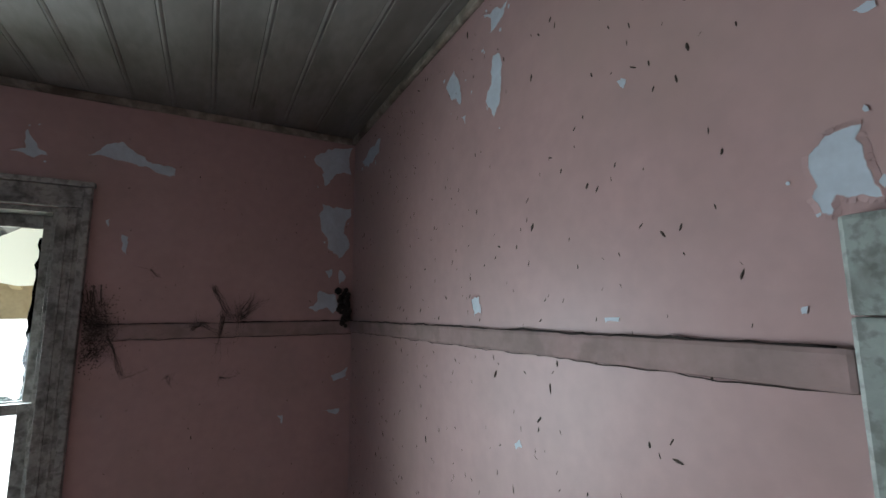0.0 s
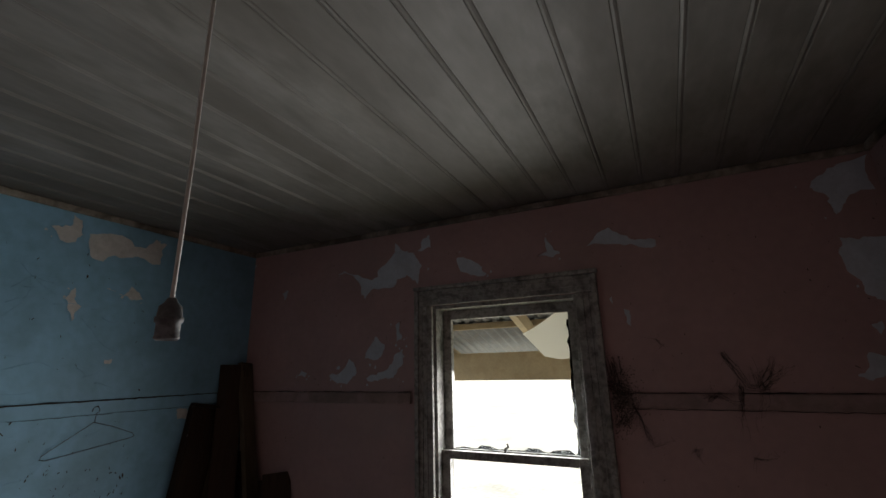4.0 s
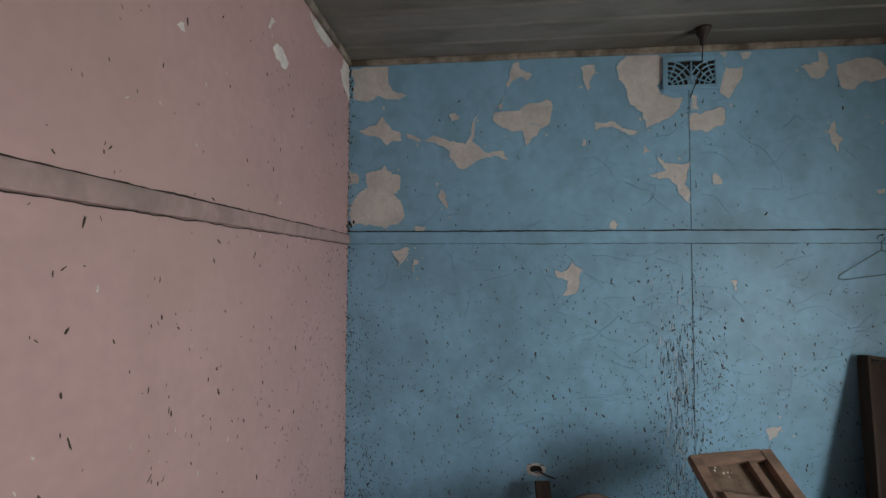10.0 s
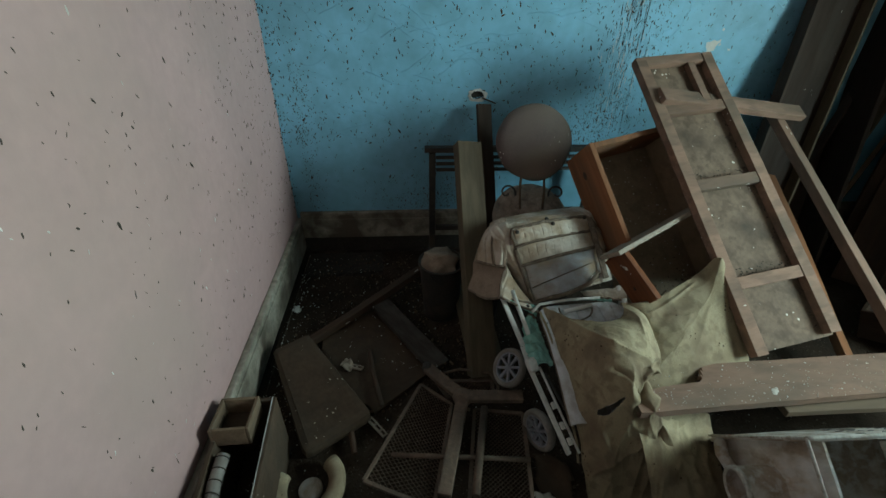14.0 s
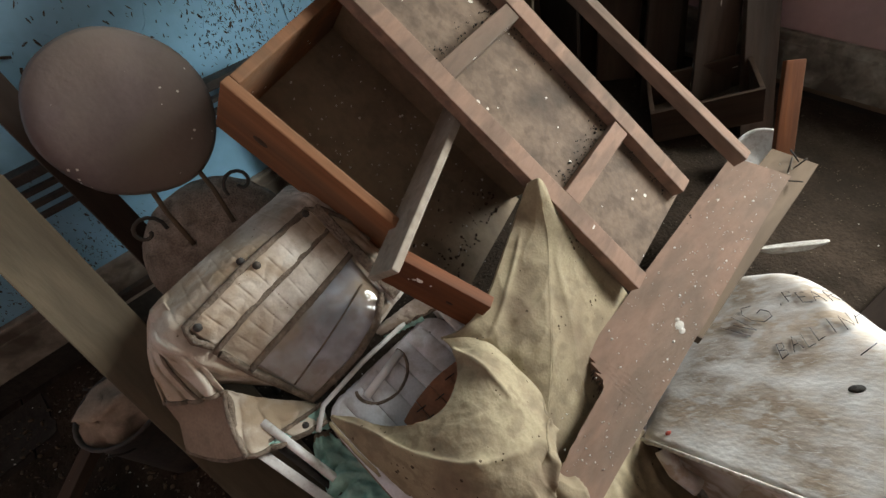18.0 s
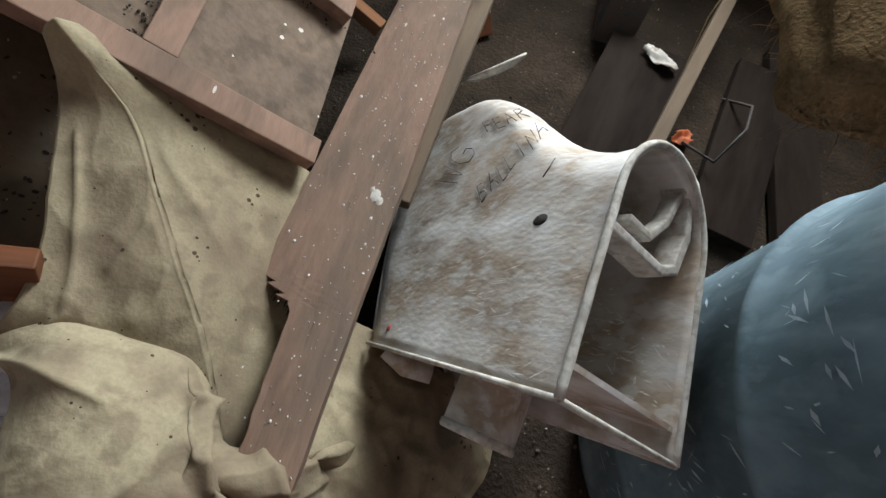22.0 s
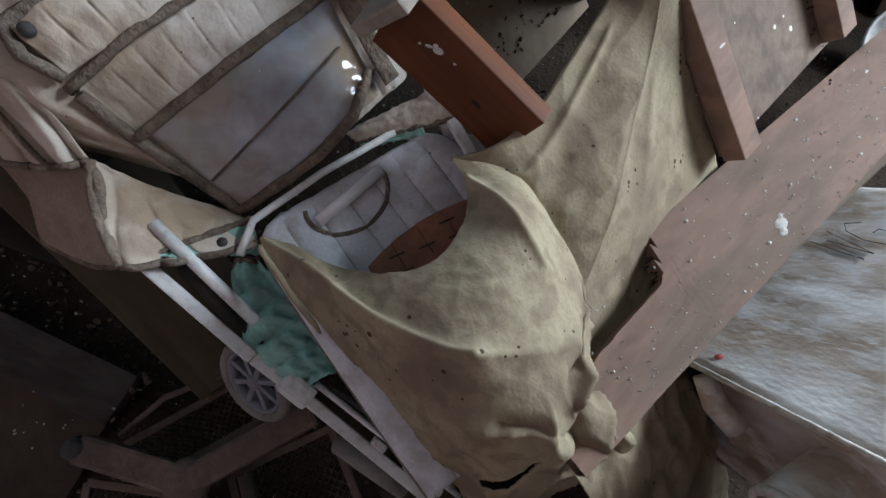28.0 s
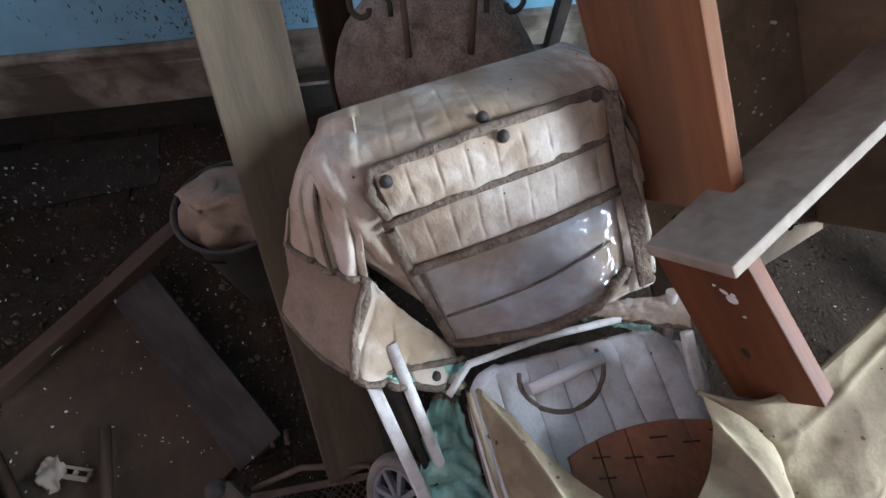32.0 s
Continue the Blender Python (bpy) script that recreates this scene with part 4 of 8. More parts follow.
peel(wall_west, 'x', XB, [(1.277, 2.405), (1.356, 2.385), (1.384, 2.432), (1.448, 2.373), (1.395, 2.364)], M_BARE)
peel(wall_west, 'x', XB, [(-0.057, 1.741), (-0.017, 1.721), (0.028, 1.775), (0.081, 1.736), (0.063, 1.683), (0.051, 1.63), (-0.015, 1.615), (0.01, 1.682)], M_BARE)
peel(wall_west, 'x', XB, [(-0.818, 1.821), (-0.727, 1.832), (-0.736, 1.796), (-0.783, 1.742), (-0.793, 1.787)], M_BARE)
peel(wall_west, 'x', XB, [(-0.591, 2.085), (-0.573, 2.112), (-0.535, 2.018), (-0.577, 2.058)], M_BARE)
peel(wall_west, 'x', XB, [(0.715, 1.687), (0.744, 1.687), (0.736, 1.635)], M_BARE)
peel(wall_west, 'x', XB, [(0.845, 1.047), (0.91, 1.061), (0.896, 1.023), (0.858, 0.992)], M_BARE)
peel(wall_west, 'x', XB, [(0.194, 1.926), (0.22, 1.962), (0.239, 1.941), (0.221, 1.913)], M_BARE)
peel(wall_west, 'x', XB, [(-0.549, 2.473), (-0.508, 2.479), (-0.488, 2.452), (-0.529, 2.437)], M_BARE)
peel(wall_west, 'x', XB, [(-0.703, 1.784), (-0.676, 1.771), (-0.713, 1.698)], M_BARE)
peel(wall_west, 'x', XB, [(1.69, 1.843), (1.75, 1.844), (1.748, 1.791), (1.701, 1.796)], M_BARE)
peel(wall_west, 'x', XB, [(1.321, 2.086), (1.352, 2.09), (1.347, 2.068), (1.326, 2.067)], M_BARE)
peel(wall_west, 'x', XB, [(-1.022, 2.213), (-0.979, 2.186), (-0.977, 2.153), (-1.026, 2.136)], M_BARE)
peel(wall_west, 'x', XB, [(-0.709, 1.932), (-0.649, 1.939), (-0.654, 1.92), (-0.694, 1.911)], M_BARE)
peel(wall_west, 'x', XB, [(0.773, 2.715), (0.822, 2.716), (0.813, 2.687), (0.786, 2.679)], M_BARE)
peel(wall_west, 'x', XB, [(0.082, 2.338), (0.104, 2.338), (0.096, 2.305), (0.075, 2.31)], M_BARE)
peel(wall_south, 'y', YD, [(-1.619, 2.434), (-1.668, 2.461), (-1.734, 2.43), (-1.693, 2.396), (-1.639, 2.406)], M_BARE)
peel(wall_south, 'y', YD, [(-1.588, 2.481), (-1.609, 2.523), (-1.637, 2.516), (-1.601, 2.482)], M_BARE)
peel(wall_south, 'y', YD, [(-1.897, 2.71), (-1.987, 2.738), (-2.157, 2.717), (-2.082, 2.668), (-1.968, 2.67)], M_BARE)
peel(wall_south, 'y', YD, [(-2.249, 2.642), (-2.308, 2.75), (-2.388, 2.745), (-2.391, 2.542), (-2.274, 2.613)], M_BARE)
peel(wall_south, 'y', YD, [(-1.196, 2.271), (-1.219, 2.286), (-1.224, 2.267)], M_BARE)
peel(wall_north, 'y', YW, [(-0.365, 2.517), (-0.314, 2.568), (-0.264, 2.584), (-0.208, 2.542), (-0.17, 2.515), (-0.091, 2.504), (-0.093, 2.477), (-0.178, 2.496), (-0.267, 2.511), (-0.302, 2.516)], M_PALEBLUE)
peel(wall_north, 'y', YW, [(-0.246, 2.235), (-0.223, 2.226), (-0.223, 2.159), (-0.237, 2.173)], M_PALEBLUE)
peel(wall_north, 'y', YW, [(-0.58, 2.501), (-0.537, 2.514), (-0.537, 2.584), (-0.515, 2.543), (-0.476, 2.498), (-0.512, 2.482)], M_PALEBLUE)
peel(wall_north, 'y', YW, [(0.43, 2.621), (0.492, 2.685), (0.61, 2.713), (0.605, 2.58), (0.521, 2.555), (0.484, 2.51), (0.469, 2.588)], M_PALEBLUE)
peel(wall_north, 'y', YW, [(0.474, 2.431), (0.551, 2.418), (0.608, 2.419), (0.604, 2.379), (0.579, 2.337), (0.602, 2.234), (0.557, 2.185), (0.505, 2.228), (0.472, 2.328)], M_PALEBLUE)
peel(wall_north, 'y', YW, [(0.429, 1.967), (0.474, 2.04), (0.536, 2.029), (0.558, 1.967), (0.538, 1.942), (0.465, 1.95)], M_PALEBLUE)
peel(wall_north, 'y', YW, [(0.533, 1.678), (0.607, 1.709), (0.6, 1.673), (0.546, 1.653)], M_PALEBLUE)
peel(wall_north, 'y', YW, [(0.321, 1.538), (0.343, 1.536), (0.34, 1.503)], M_PALEBLUE)
peel(wall_north, 'y', YW, [(0.496, 2.127), (0.528, 2.141), (0.522, 2.078)], M_PALEBLUE)
peel(wall_north, 'y', YW, [(0.558, 2.135), (0.59, 2.105), (0.56, 2.066)], M_PALEBLUE)
peel(wall_north, 'y', YW, [(-0.296, 2.283), (-0.285, 2.288), (-0.285, 2.253)], M_PALEBLUE)
peel(wall_north, 'y', YW, [(0.502, 1.536), (0.574, 1.54), (0.569, 1.518)], M_PALEBLUE)
peel(wall_north, 'y', YW, [(-1.718, 2.541), (-1.678, 2.557), (-1.486, 2.485), (-1.43, 2.55), (-1.344, 2.622), (-1.34, 2.672), (-1.269, 2.619), (-1.182, 2.626), (-1.135, 2.685), (-1.124, 2.612), (-1.228, 2.595), (-1.179, 2.528), (-1.202, 2.435), (-1.267, 2.489), (-1.347, 2.432), (-1.473, 2.437), (-1.528, 2.385), (-1.557, 2.45)], M_PALEBLUE)
peel(wall_north, 'y', YW, [(-0.987, 2.539), (-0.93, 2.533), (-0.849, 2.482), (-0.827, 2.446), (-0.907, 2.446), (-0.96, 2.469)], M_PALEBLUE)
peel(wall_north, 'y', YW, [(-1.336, 2.233), (-1.311, 2.252), (-1.299, 2.162), (-1.329, 2.15)], M_PALEBLUE)
peel(wall_north, 'y', YW, [(-1.521, 2.075), (-1.471, 2.159), (-1.456, 2.186), (-1.398, 2.14), (-1.416, 2.086), (-1.473, 2.065)], M_PALEBLUE)
peel(wall_north, 'y', YW, [(-1.344, 2.083), (-1.29, 2.116), (-1.289, 2.042), (-1.346, 1.977), (-1.436, 1.963), (-1.513, 1.976), (-1.386, 2.017)], M_PALEBLUE)
peel(wall_north, 'y', YW, [(-1.756, 1.991), (-1.662, 2.02), (-1.622, 2.078), (-1.57, 2.005), (-1.633, 1.947)], M_PALEBLUE)
peel(wall_north, 'y', YW, [(-2.649, 2.686), (-2.491, 2.72), (-2.374, 2.678), (-2.406, 2.564), (-2.524, 2.574)], M_PALEBLUE)
peel(wall_north, 'y', YW, [(-2.141, 2.469), (-2.092, 2.487), (-2.119, 2.429)], M_PALEBLUE)
peel(wall_north, 'y', YW, [(-1.979, 1.998), (-1.893, 2.013), (-1.924, 1.985)], M_PALEBLUE)
peel(wall_east, 'x', XA, [(1.191, 2.588), (1.141, 2.615), (1.105, 2.531), (1.112, 2.499), (1.159, 2.534)], M_PALEBLUE)
peel(wall_east, 'x', XA, [(0.99, 2.455), (0.964, 2.487), (0.956, 2.556), (0.926, 2.547), (0.922, 2.481), (0.932, 2.423), (0.956, 2.398), (0.966, 2.424)], M_PALEBLUE)
peel(wall_east, 'x', XA, [(1.002, 2.689), (0.933, 2.672), (0.888, 2.659), (0.911, 2.631), (0.964, 2.62)], M_PALEBLUE)
peel(wall_east, 'x', XA, [(0.347, 2.131), (0.317, 2.132), (0.318, 2.105), (0.313, 2.072), (0.307, 2.054), (0.323, 2.06), (0.344, 2.065), (0.349, 2.045), (0.357, 2.047), (0.359, 2.078)], M_PALEBLUE)
peel(wall_east, 'x', XA, [(1.07, 1.977), (1.036, 1.983), (1.028, 1.942), (1.058, 1.936)], M_PALEBLUE)
peel(wall_east, 'x', XA, [(1.991, 2.619), (1.735, 2.632), (1.753, 2.579), (1.924, 2.572)], M_PALEBLUE)
peel(wall_east, 'x', XA, [(0.387, 1.949), (0.38, 1.951), (0.382, 1.943), (0.387, 1.942)], M_PALEBLUE)
peel(wall_east, 'x', XA, [(0.311, 2.253), (0.299, 2.256), (0.293, 2.246), (0.305, 2.246)], M_PALEBLUE)
peel(wall_east, 'x', XA, [(0.606, 2.319), (0.597, 2.321), (0.588, 2.313), (0.594, 2.301)], M_PALEBLUE)
peel(wall_east, 'x', XA, [(0.91, 1.68), (0.895, 1.691), (0.886, 1.678), (0.907, 1.669)], M_PALEBLUE)
peel(wall_east, 'x', XA, [(1.107, 2.463), (1.084, 2.458), (1.087, 2.433)], M_PALEBLUE)
peel(wall_east, 'x', XA, [(0.66, 1.936), (0.629, 1.937), (0.632, 1.93), (0.658, 1.929)], M_PALEBLUE)

# ---- fixtures ----
def thing(name, label, category, m=None, group=""):
    return tagged(holder(name, m), label, category, group)


# pendant lamp holder on its flex
lamp = thing("pendant_lamp_holder", "bare grey lamp holder hanging on a white flex, no bulb", "lamp")
LX, LY = -0.66, 0.51
part("flex", tube([(LX - 0.0, LY + 0.0, ZC), (LX, LY, 2.5), (LX + 0.002, LY, 2.3), (LX, LY, 2.105)], 0.0028, 8), M_CORD, lamp)
part("ceiling_rose", lathe([(0.0, -0.03), (0.012, -0.03), (0.03, -0.02), (0.036, 0.0)], 20, m=Matrix.Translation((LX, LY, ZC))), M_BAKE, lamp)
part("socket", lathe([(0.0, 0.045), (0.008, 0.045), (0.013, 0.036), (0.021, 0.030), (0.023, 0.012), (0.026, 0.010), (0.026, 0.002), (0.022, 0.0), (0.022, -0.022), (0.024, -0.026), (0.019, -0.030), (0.016, -0.014), (0.0, -0.012)], 24,
     m=Matrix.Translation((LX, LY, 2.078)) @ Matrix.Diagonal((0.62, 0.62, 0.7, 1))), M_BAKE, lamp)

# small cup on the ceiling with the old cord run
cup = thing("ceiling_hook", "dark conical metal cup fixed under the ceiling", "hook")
part("cone", lathe([(0.0, -0.075), (0.010, -0.07), (0.014, -0.04), (0.030, -0.012), (0.034, 0.0), (0.0, 0.0)], 16, m=Matrix.Translation((-2.24, 0.545, ZC))), M_IRON, cup)
part("stem", tube([(-2.24, 0.545, ZC - 0.07), (-2.26, 0.548, ZC - 0.16), (XB + 0.012, 0.553, ZC - 0.24)], 0.0025, 6), M_IRON, cup)

# plaster wall vent
vent = thing("wall_vent", "square fan-patterned blue painted plaster wall vent", "vent")
VY0, VY1, VZ0, VZ1 = 0.437, 0.685, 2.552, 2.702
part("frame", boxes((XB, XB + 0.014, VY0, VY0 + 0.022, VZ0, VZ1), (XB, XB + 0.014, VY1 - 0.022, VY1, VZ0, VZ1), (XB, XB + 0.014, VY0 + 0.022, VY1 - 0.022, VZ0, VZ0 + 0.02), (XB, XB + 0.014, VY0 + 0.022, VY1 - 0.022, VZ1 - 0.02, VZ1), bevel=0.003), M_BLUE, vent)
part("backing", boxes((XB + 0.0005, XB + 0.002, VY0 + 0.02, VY1 - 0.02, VZ0 + 0.018, VZ1 - 0.018)), M_DARK, vent, "dark hollow behind the vent")
vc = ((VY0 + VY1) / 2, VZ0 + 0.02)
def vent_bar(pts, r=0.0036, name="rib"):
    keep = [p for p in pts if VY0 + 0.018 < p[0] < VY1 - 0.018 and VZ0 + 0.016 < p[1] < VZ1 - 0.016]
    if len(keep) > 2:
        part(name, tube([(XB + 0.008, *p) for p in keep], r, 6), M_BLUE, vent)
for s_ in (-1, 1):
    cx = vc[0] + s_ * 0.104
    for r in (0.026, 0.048, 0.070, 0.092, 0.114):
        vent_bar([(cx - s_ * r * math.cos(a), VZ0 + 0.018 + r * math.sin(a)) for a in [math.pi / 2 * k / 16 for k in range(17)]])
    for a in (20, 45, 70):
        vent_bar([(cx - s_ * r * math.cos(radians(a)), VZ0 + 0.018 + r * math.sin(radians(a))) for r in (0.02, 0.05, 0.08, 0.11, 0.13)], 0.003, "spoke")
vent_bar([(vc[0], VZ0 + 0.02 + 0.01 * k) for k in range(12)], 0.005, "spoke")

# old flex line down the sheet joint
tagged(part("cord", tube([(XB + 0.001, SEAM_Y + 0.0006 * math.sin(i * 2.1), 2.55 - i * 0.06) for i in range(26)], 0.001, 6), M_IRON), "thin dark cord running down the joint in the blue wall", "cord")

# wire coat hanger on a nail
hang = thing("coat_hanger", "painted over wire coat hanger on a nail in the rail", "hanger")
hy, hz = 1.317, 1.872
part("hook", tube([(XB + 0.016, hy + 0.014 * math.cos(a) - 0.0, hz + 0.0 + 0.014 * math.sin(a)) for a in [radians(d) for d in range(200, -91, -20)]] + [(XB + 0.016, hy + 0.002, hz - 0.05)], 0.0016, 6), M_WIRE, hang)
part("wire", tube([(XB + 0.014, hy, hz - 0.05), (XB + 0.012, hy - 0.10, hz - 0.115), (XB + 0.012, hy - 0.165, hz - 0.158), (XB + 0.012, hy - 0.17, hz - 0.172), (XB + 0.012, hy - 0.15, hz - 0.178), (XB + 0.012, hy + 0.155, hz - 0.135),
                   (XB + 0.012, hy + 0.178, hz - 0.128), (XB + 0.012, hy + 0.172, hz - 0.115), (XB + 0.012, hy + 0.08, hz - 0.075), (XB + 0.014, hy, hz - 0.05)], 0.0016, 6), M_WIRE, hang)
part("nail", tube([(XB, hy, hz + 0.013), (XB + 0.03, hy, hz + 0.016)], 0.002, 6), M_IRON, hang)

# broken hole in the blue wall
def hole_rim():
    bm = bmesh.new()
    n = 40
    rnd = random.Random(3)
    outer, inner, deep = [], [], []
    for k in range(n):
        a = 2 * math.pi * k / n
        j = 1 + 0.16 * noise.noise(Vector((math.cos(a) * 2, math.sin(a) * 2, 3))) * 2
        outer.append(bm.verts.new((XB + 0.002, HY + 0.043 * j * math.cos(a), HZ + 0.028 * j * math.sin(a))))
        jj = 1 + 0.12 * rnd.uniform(-1, 1)
        inner.append(bm.verts.new((XB + 0.0045 + 0.003 * rnd.random(), HY + 0.030 * jj * math.cos(a), HZ + 0.019 * jj * math.sin(a))))
        deep.append(bm.verts.new((XB - 0.03, HY + 0.026 * math.cos(a), HZ + 0.016 * math.sin(a))))
    for k in range(n):
        q = (k + 1) % n
        bm.faces.new((outer[k], outer[q], inner[q], inner[k]))
        bm.faces.new((inner[k], inner[q], deep[q], deep[k]))
    bmesh.ops.recalc_face_normals(bm, faces=bm.faces)
    return bm
part("broken_hole", hole_rim(), M_BARE, wall_west, "ragged hole broken through the wall sheet")
part("splinter", tube([(XB + 0.004, HY + 0.02, HZ - 0.01), (XB + 0.012, HY + 0.055, HZ - 0.022), (XB + 0.006, HY + 0.085, HZ - 0.035)], 0.003, 6), M_WOODDK, wall_west)

# small punched hole in the pink wall
PH = Matrix.Translation((-0.570, YD + 0.0005, 1.327)) @ pose(0, 0, 0, -90, 0, 0)
pale = lathe([(0.006, 0.0012), (0.008, 0.0018), (0.0105, 0.0)], 13, m=PH)
for v in pale.verts:
    v.co += 0.0025 * noise.noise_vector(v.co * 90)
part("chipped_rim", pale, M_BARE, wall_south, "chipped pale rim of a small hole")
part("hole", lathe([(0.0, 0.0006), (0.007, 0.0008), (0.008, 0.0)], 12, m=PH), M_DARK, wall_south, "small dark hole in the wall")

# mud nest in the corner and dusty cobwebs on the window wall
nb = bmesh.new()
rn = random.Random(7)
for k in range(60):
    bmesh.ops.create_icosphere(nb, subdivisions=1, radius=rn.uniform(0.008, 0.018), matrix=Matrix.Translation((XA - 0.02 - abs(rn.gauss(0, 0.022)), YW - 0.012 - abs(rn.gauss(0, 0.014)), 1.965 + rn.gauss(0, 0.03))))
tagged(part("wasp_nest", nb, M_GRIME), "dark clotted mud nest in the corner above the rail", "nest")

def web(strands, seed, wild=0.006, hairs=7):
    """Sooty cobweb clinging to the window wall: bundles of threads along drooping lines, fraying at their ends."""
    rnd = random.Random(seed)
    bm = bmesh.new()
    for line in strands:
        for h in range(hairs):
            pts = []
            drift = Vector((rnd.gauss(0, wild), rnd.gauss(0, wild)))
            for (u0, z0), (u1, z1) in zip(line, line[1:]):
                for i in range(4):
                    k = i / 4
                    pts.append(Vector((u0 + (u1 - u0) * k + drift.x + rnd.gauss(0, 0.002), YW - 0.0195 - 0.003 * rnd.random(), z0 + (z1 - z0) * k + drift.y + rnd.gauss(0, 0.002))))
                drift += Vector((rnd.gauss(0, wild * 0.6), rnd.gauss(0, wild * 0.6)))
            cutoff = rnd.randint(max(3, len(pts) // 2), len(pts))
            tube(pts[:cutoff], rnd.uniform(0.0004, 0.0012), 4, bm, True, 0.0002)
            # side threads
            for j in range(3):
                p = rnd.choice(pts[:cutoff])
                q = p + Vector((rnd.gauss(0, 0.018), 0, rnd.gauss(0.004, 0.018)))
                tube([p, p.lerp(q, 0.5) + Vector((0, 0, -0.003)), q], 0.0004, 3, bm, True, 0.0002)
    return tagged(part("cobweb", bm, M_WEB), "sooty cobweb strands clinging to the pink wall", "cobweb", kind="stuff")
web([[(-0.254, 1.862), (-0.235, 1.821), (-0.219, 1.768), (-0.20, 1.727), (-0.161, 1.738), (-0.105, 1.761)]], 21, 0.004, 9)
web([[(0.063, 2.049), (0.093, 1.997), (0.123, 1.937), (0.171, 1.929), (0.167, 1.877), (0.142, 1.833), (0.102, 1.828)],
     [(0.171, 1.929), (0.205, 1.959), (0.246, 1.99), (0.29, 2.006)], [(0.171, 1.929), (0.155, 1.982), (0.144, 2.058)],
     [(0.177, 1.952), (0.203, 1.997), (0.222, 2.052)], [(0.103, 1.938), (0.099, 1.879), (0.089, 1.828), (0.082, 1.728)],
     [(-0.005, 1.889), (0.026, 1.909), (0.073, 1.872), (0.125, 1.893)]], 23, 0.007, 9)
web([[(0.103, 1.705), (0.136, 1.696), (0.189, 1.714)], [(-0.148, 2.108), (-0.122, 2.081), (-0.091, 2.07)], [(-0.067, 1.718), (-0.059, 1.683)]], 25, 0.002, 4)
web([[(-0.31, 2.03), (-0.30, 1.96), (-0.285, 1.90), (-0.25, 1.85)], [(-0.32, 1.94), (-0.27, 1.91), (-0.235, 1.86)], [(-0.31, 1.80), (-0.28, 1.83), (-0.25, 1.86)]], 26, 0.016, 26)
db = bmesh.new()
for k in range(1500):
    u, v = rn.gauss(-0.305, 0.034), rn.gauss(1.89, 0.06)
    if u < WX1 + AW + 0.01:
        continue
    bmesh.ops.create_circle(db, cap_ends=True, segments=6, radius=rn.uniform(0.0006, 0.0028), matrix=Matrix.Translation((u, YW - 0.0192 - 0.002 * rn.random(), v)) @ pose(0, 0, 0, 90, 0, rn.uniform(0, 90)))
tagged(part("soot_stain", db, M_WEB), "black sooty stain on the wall beside the window frame", "stain", kind="stuff")

# ---- timber leaning in the corner ----
def board(name, label, a, b, w, t, material, roll=0.0, category="board", group="", rough=0.004, parent=None, cuts=10):
    """A sawn board from a to b; its width lies level before the roll."""
    a, b = Vector(a), Vector(b)
    m = along(a, b, roll)
    ln = (b - a).length
    bm = box((ln, w, t), (ln / 2, 0, 0), min(0.003, t * 0.2), cuts=cuts, wobble=rough)
    ob = part(name, bm, material, parent)
    ob.matrix_basis = m
    if parent is None:
        tagged(ob, label, category, group)
    return ob

G1 = "boards leaning in the corner"
LB = "dark stained plank leaning upright in the corner of the room"
def trough_box(label, bl, tl, br, depth):
    """A narrow open box standing on end: back, two sides and a top end, its open face to the room."""
    bl, tl, br = Vector(bl), Vector(tl), Vector(br)
    m = facing(bl, tl, br)
    ln, w = (tl - bl).length, (m.inverted() @ br).y
    up = 1 if m.to_3x3().col[2].x > 0 else -1
    c = thing("narrow_box", label, "box", m, G1)
    z0, z1 = sorted((0.0, -up * depth))
    back = -up * depth
    part("back", boxes((0.0, ln - 0.016, 0.013, w - 0.013, min(back, back + up * 0.008), max(back, back + up * 0.008)), bevel=0.001), M_WOODDK, c)
    part("side", boxes((0.0, ln, 0.0, 0.012, z0, z1), bevel=0.002), M_WOODDK, c)
    # this side is paler than the box's other boards
    part("side", boxes((0.0, ln, w - 0.012, w, z0, z1), bevel=0.002), M_POST, c, "side board of paler timber")
    part("end", boxes((ln - 0.015, ln - 0.001, 0.0125, w - 0.0125, z0, z1), bevel=0.002), M_WOODDK, c)
    return c
trough_box("narrow dark brown open box leaning against the blue wall", (-2.08, 1.075, 0.01), (-2.344, 1.222, 1.383), (-2.08, 1.329, 0.01), 0.06)
# also in the near-black, shade-toned timber
board("plank", LB, (-2.16, 1.60, 0.01), (-2.37, 1.57, 1.40), 0.2, 0.02, M_SHADEWOOD, 75, group=G1)
trough_box("tall narrow brown open box standing in the corner", (-2.285, 1.433, 0.01), (-2.345, 1.759, 1.872), (-2.285, 1.64, 0.01), 0.045)
board("plank", LB, (-2.16, 1.83, 0.01), (-2.355, 1.97, 2.06), 0.13, 0.025, M_WOODDK, 60, group=G1)
board("plank", "long dusty plank leaning across the corner of the room", (-1.80, 1.93, 0.01), (-2.345, 2.045, 2.07), 0.09, 0.028, M_POST, 20, group=G1)
board("batten", "long thin pale timber batten leaning in the corner", (-2.28, 1.70, 0.01), (-2.37, 2.02, 1.16), 0.022, 0.022, M_WOODTAN, 20, group=G1)
board("plank", "short wide dark plank leaning in the corner", (-1.98, 1.74, 0.01), (-2.26, 2.0, 0.86), 0.17, 0.02, M_WOODDK, 0, group=G1)
board("plank", LB, (-1.75, 1.68, 0.01), (-2.20, 2.05, 1.45), 0.13, 0.022, M_WOODDK, 4, group=G1)
board("plank", LB, (-1.55, 1.70, 0.01), (-2.05, 2.06, 1.50), 0.14, 0.022, M_WOODDK, -6, group=G1)
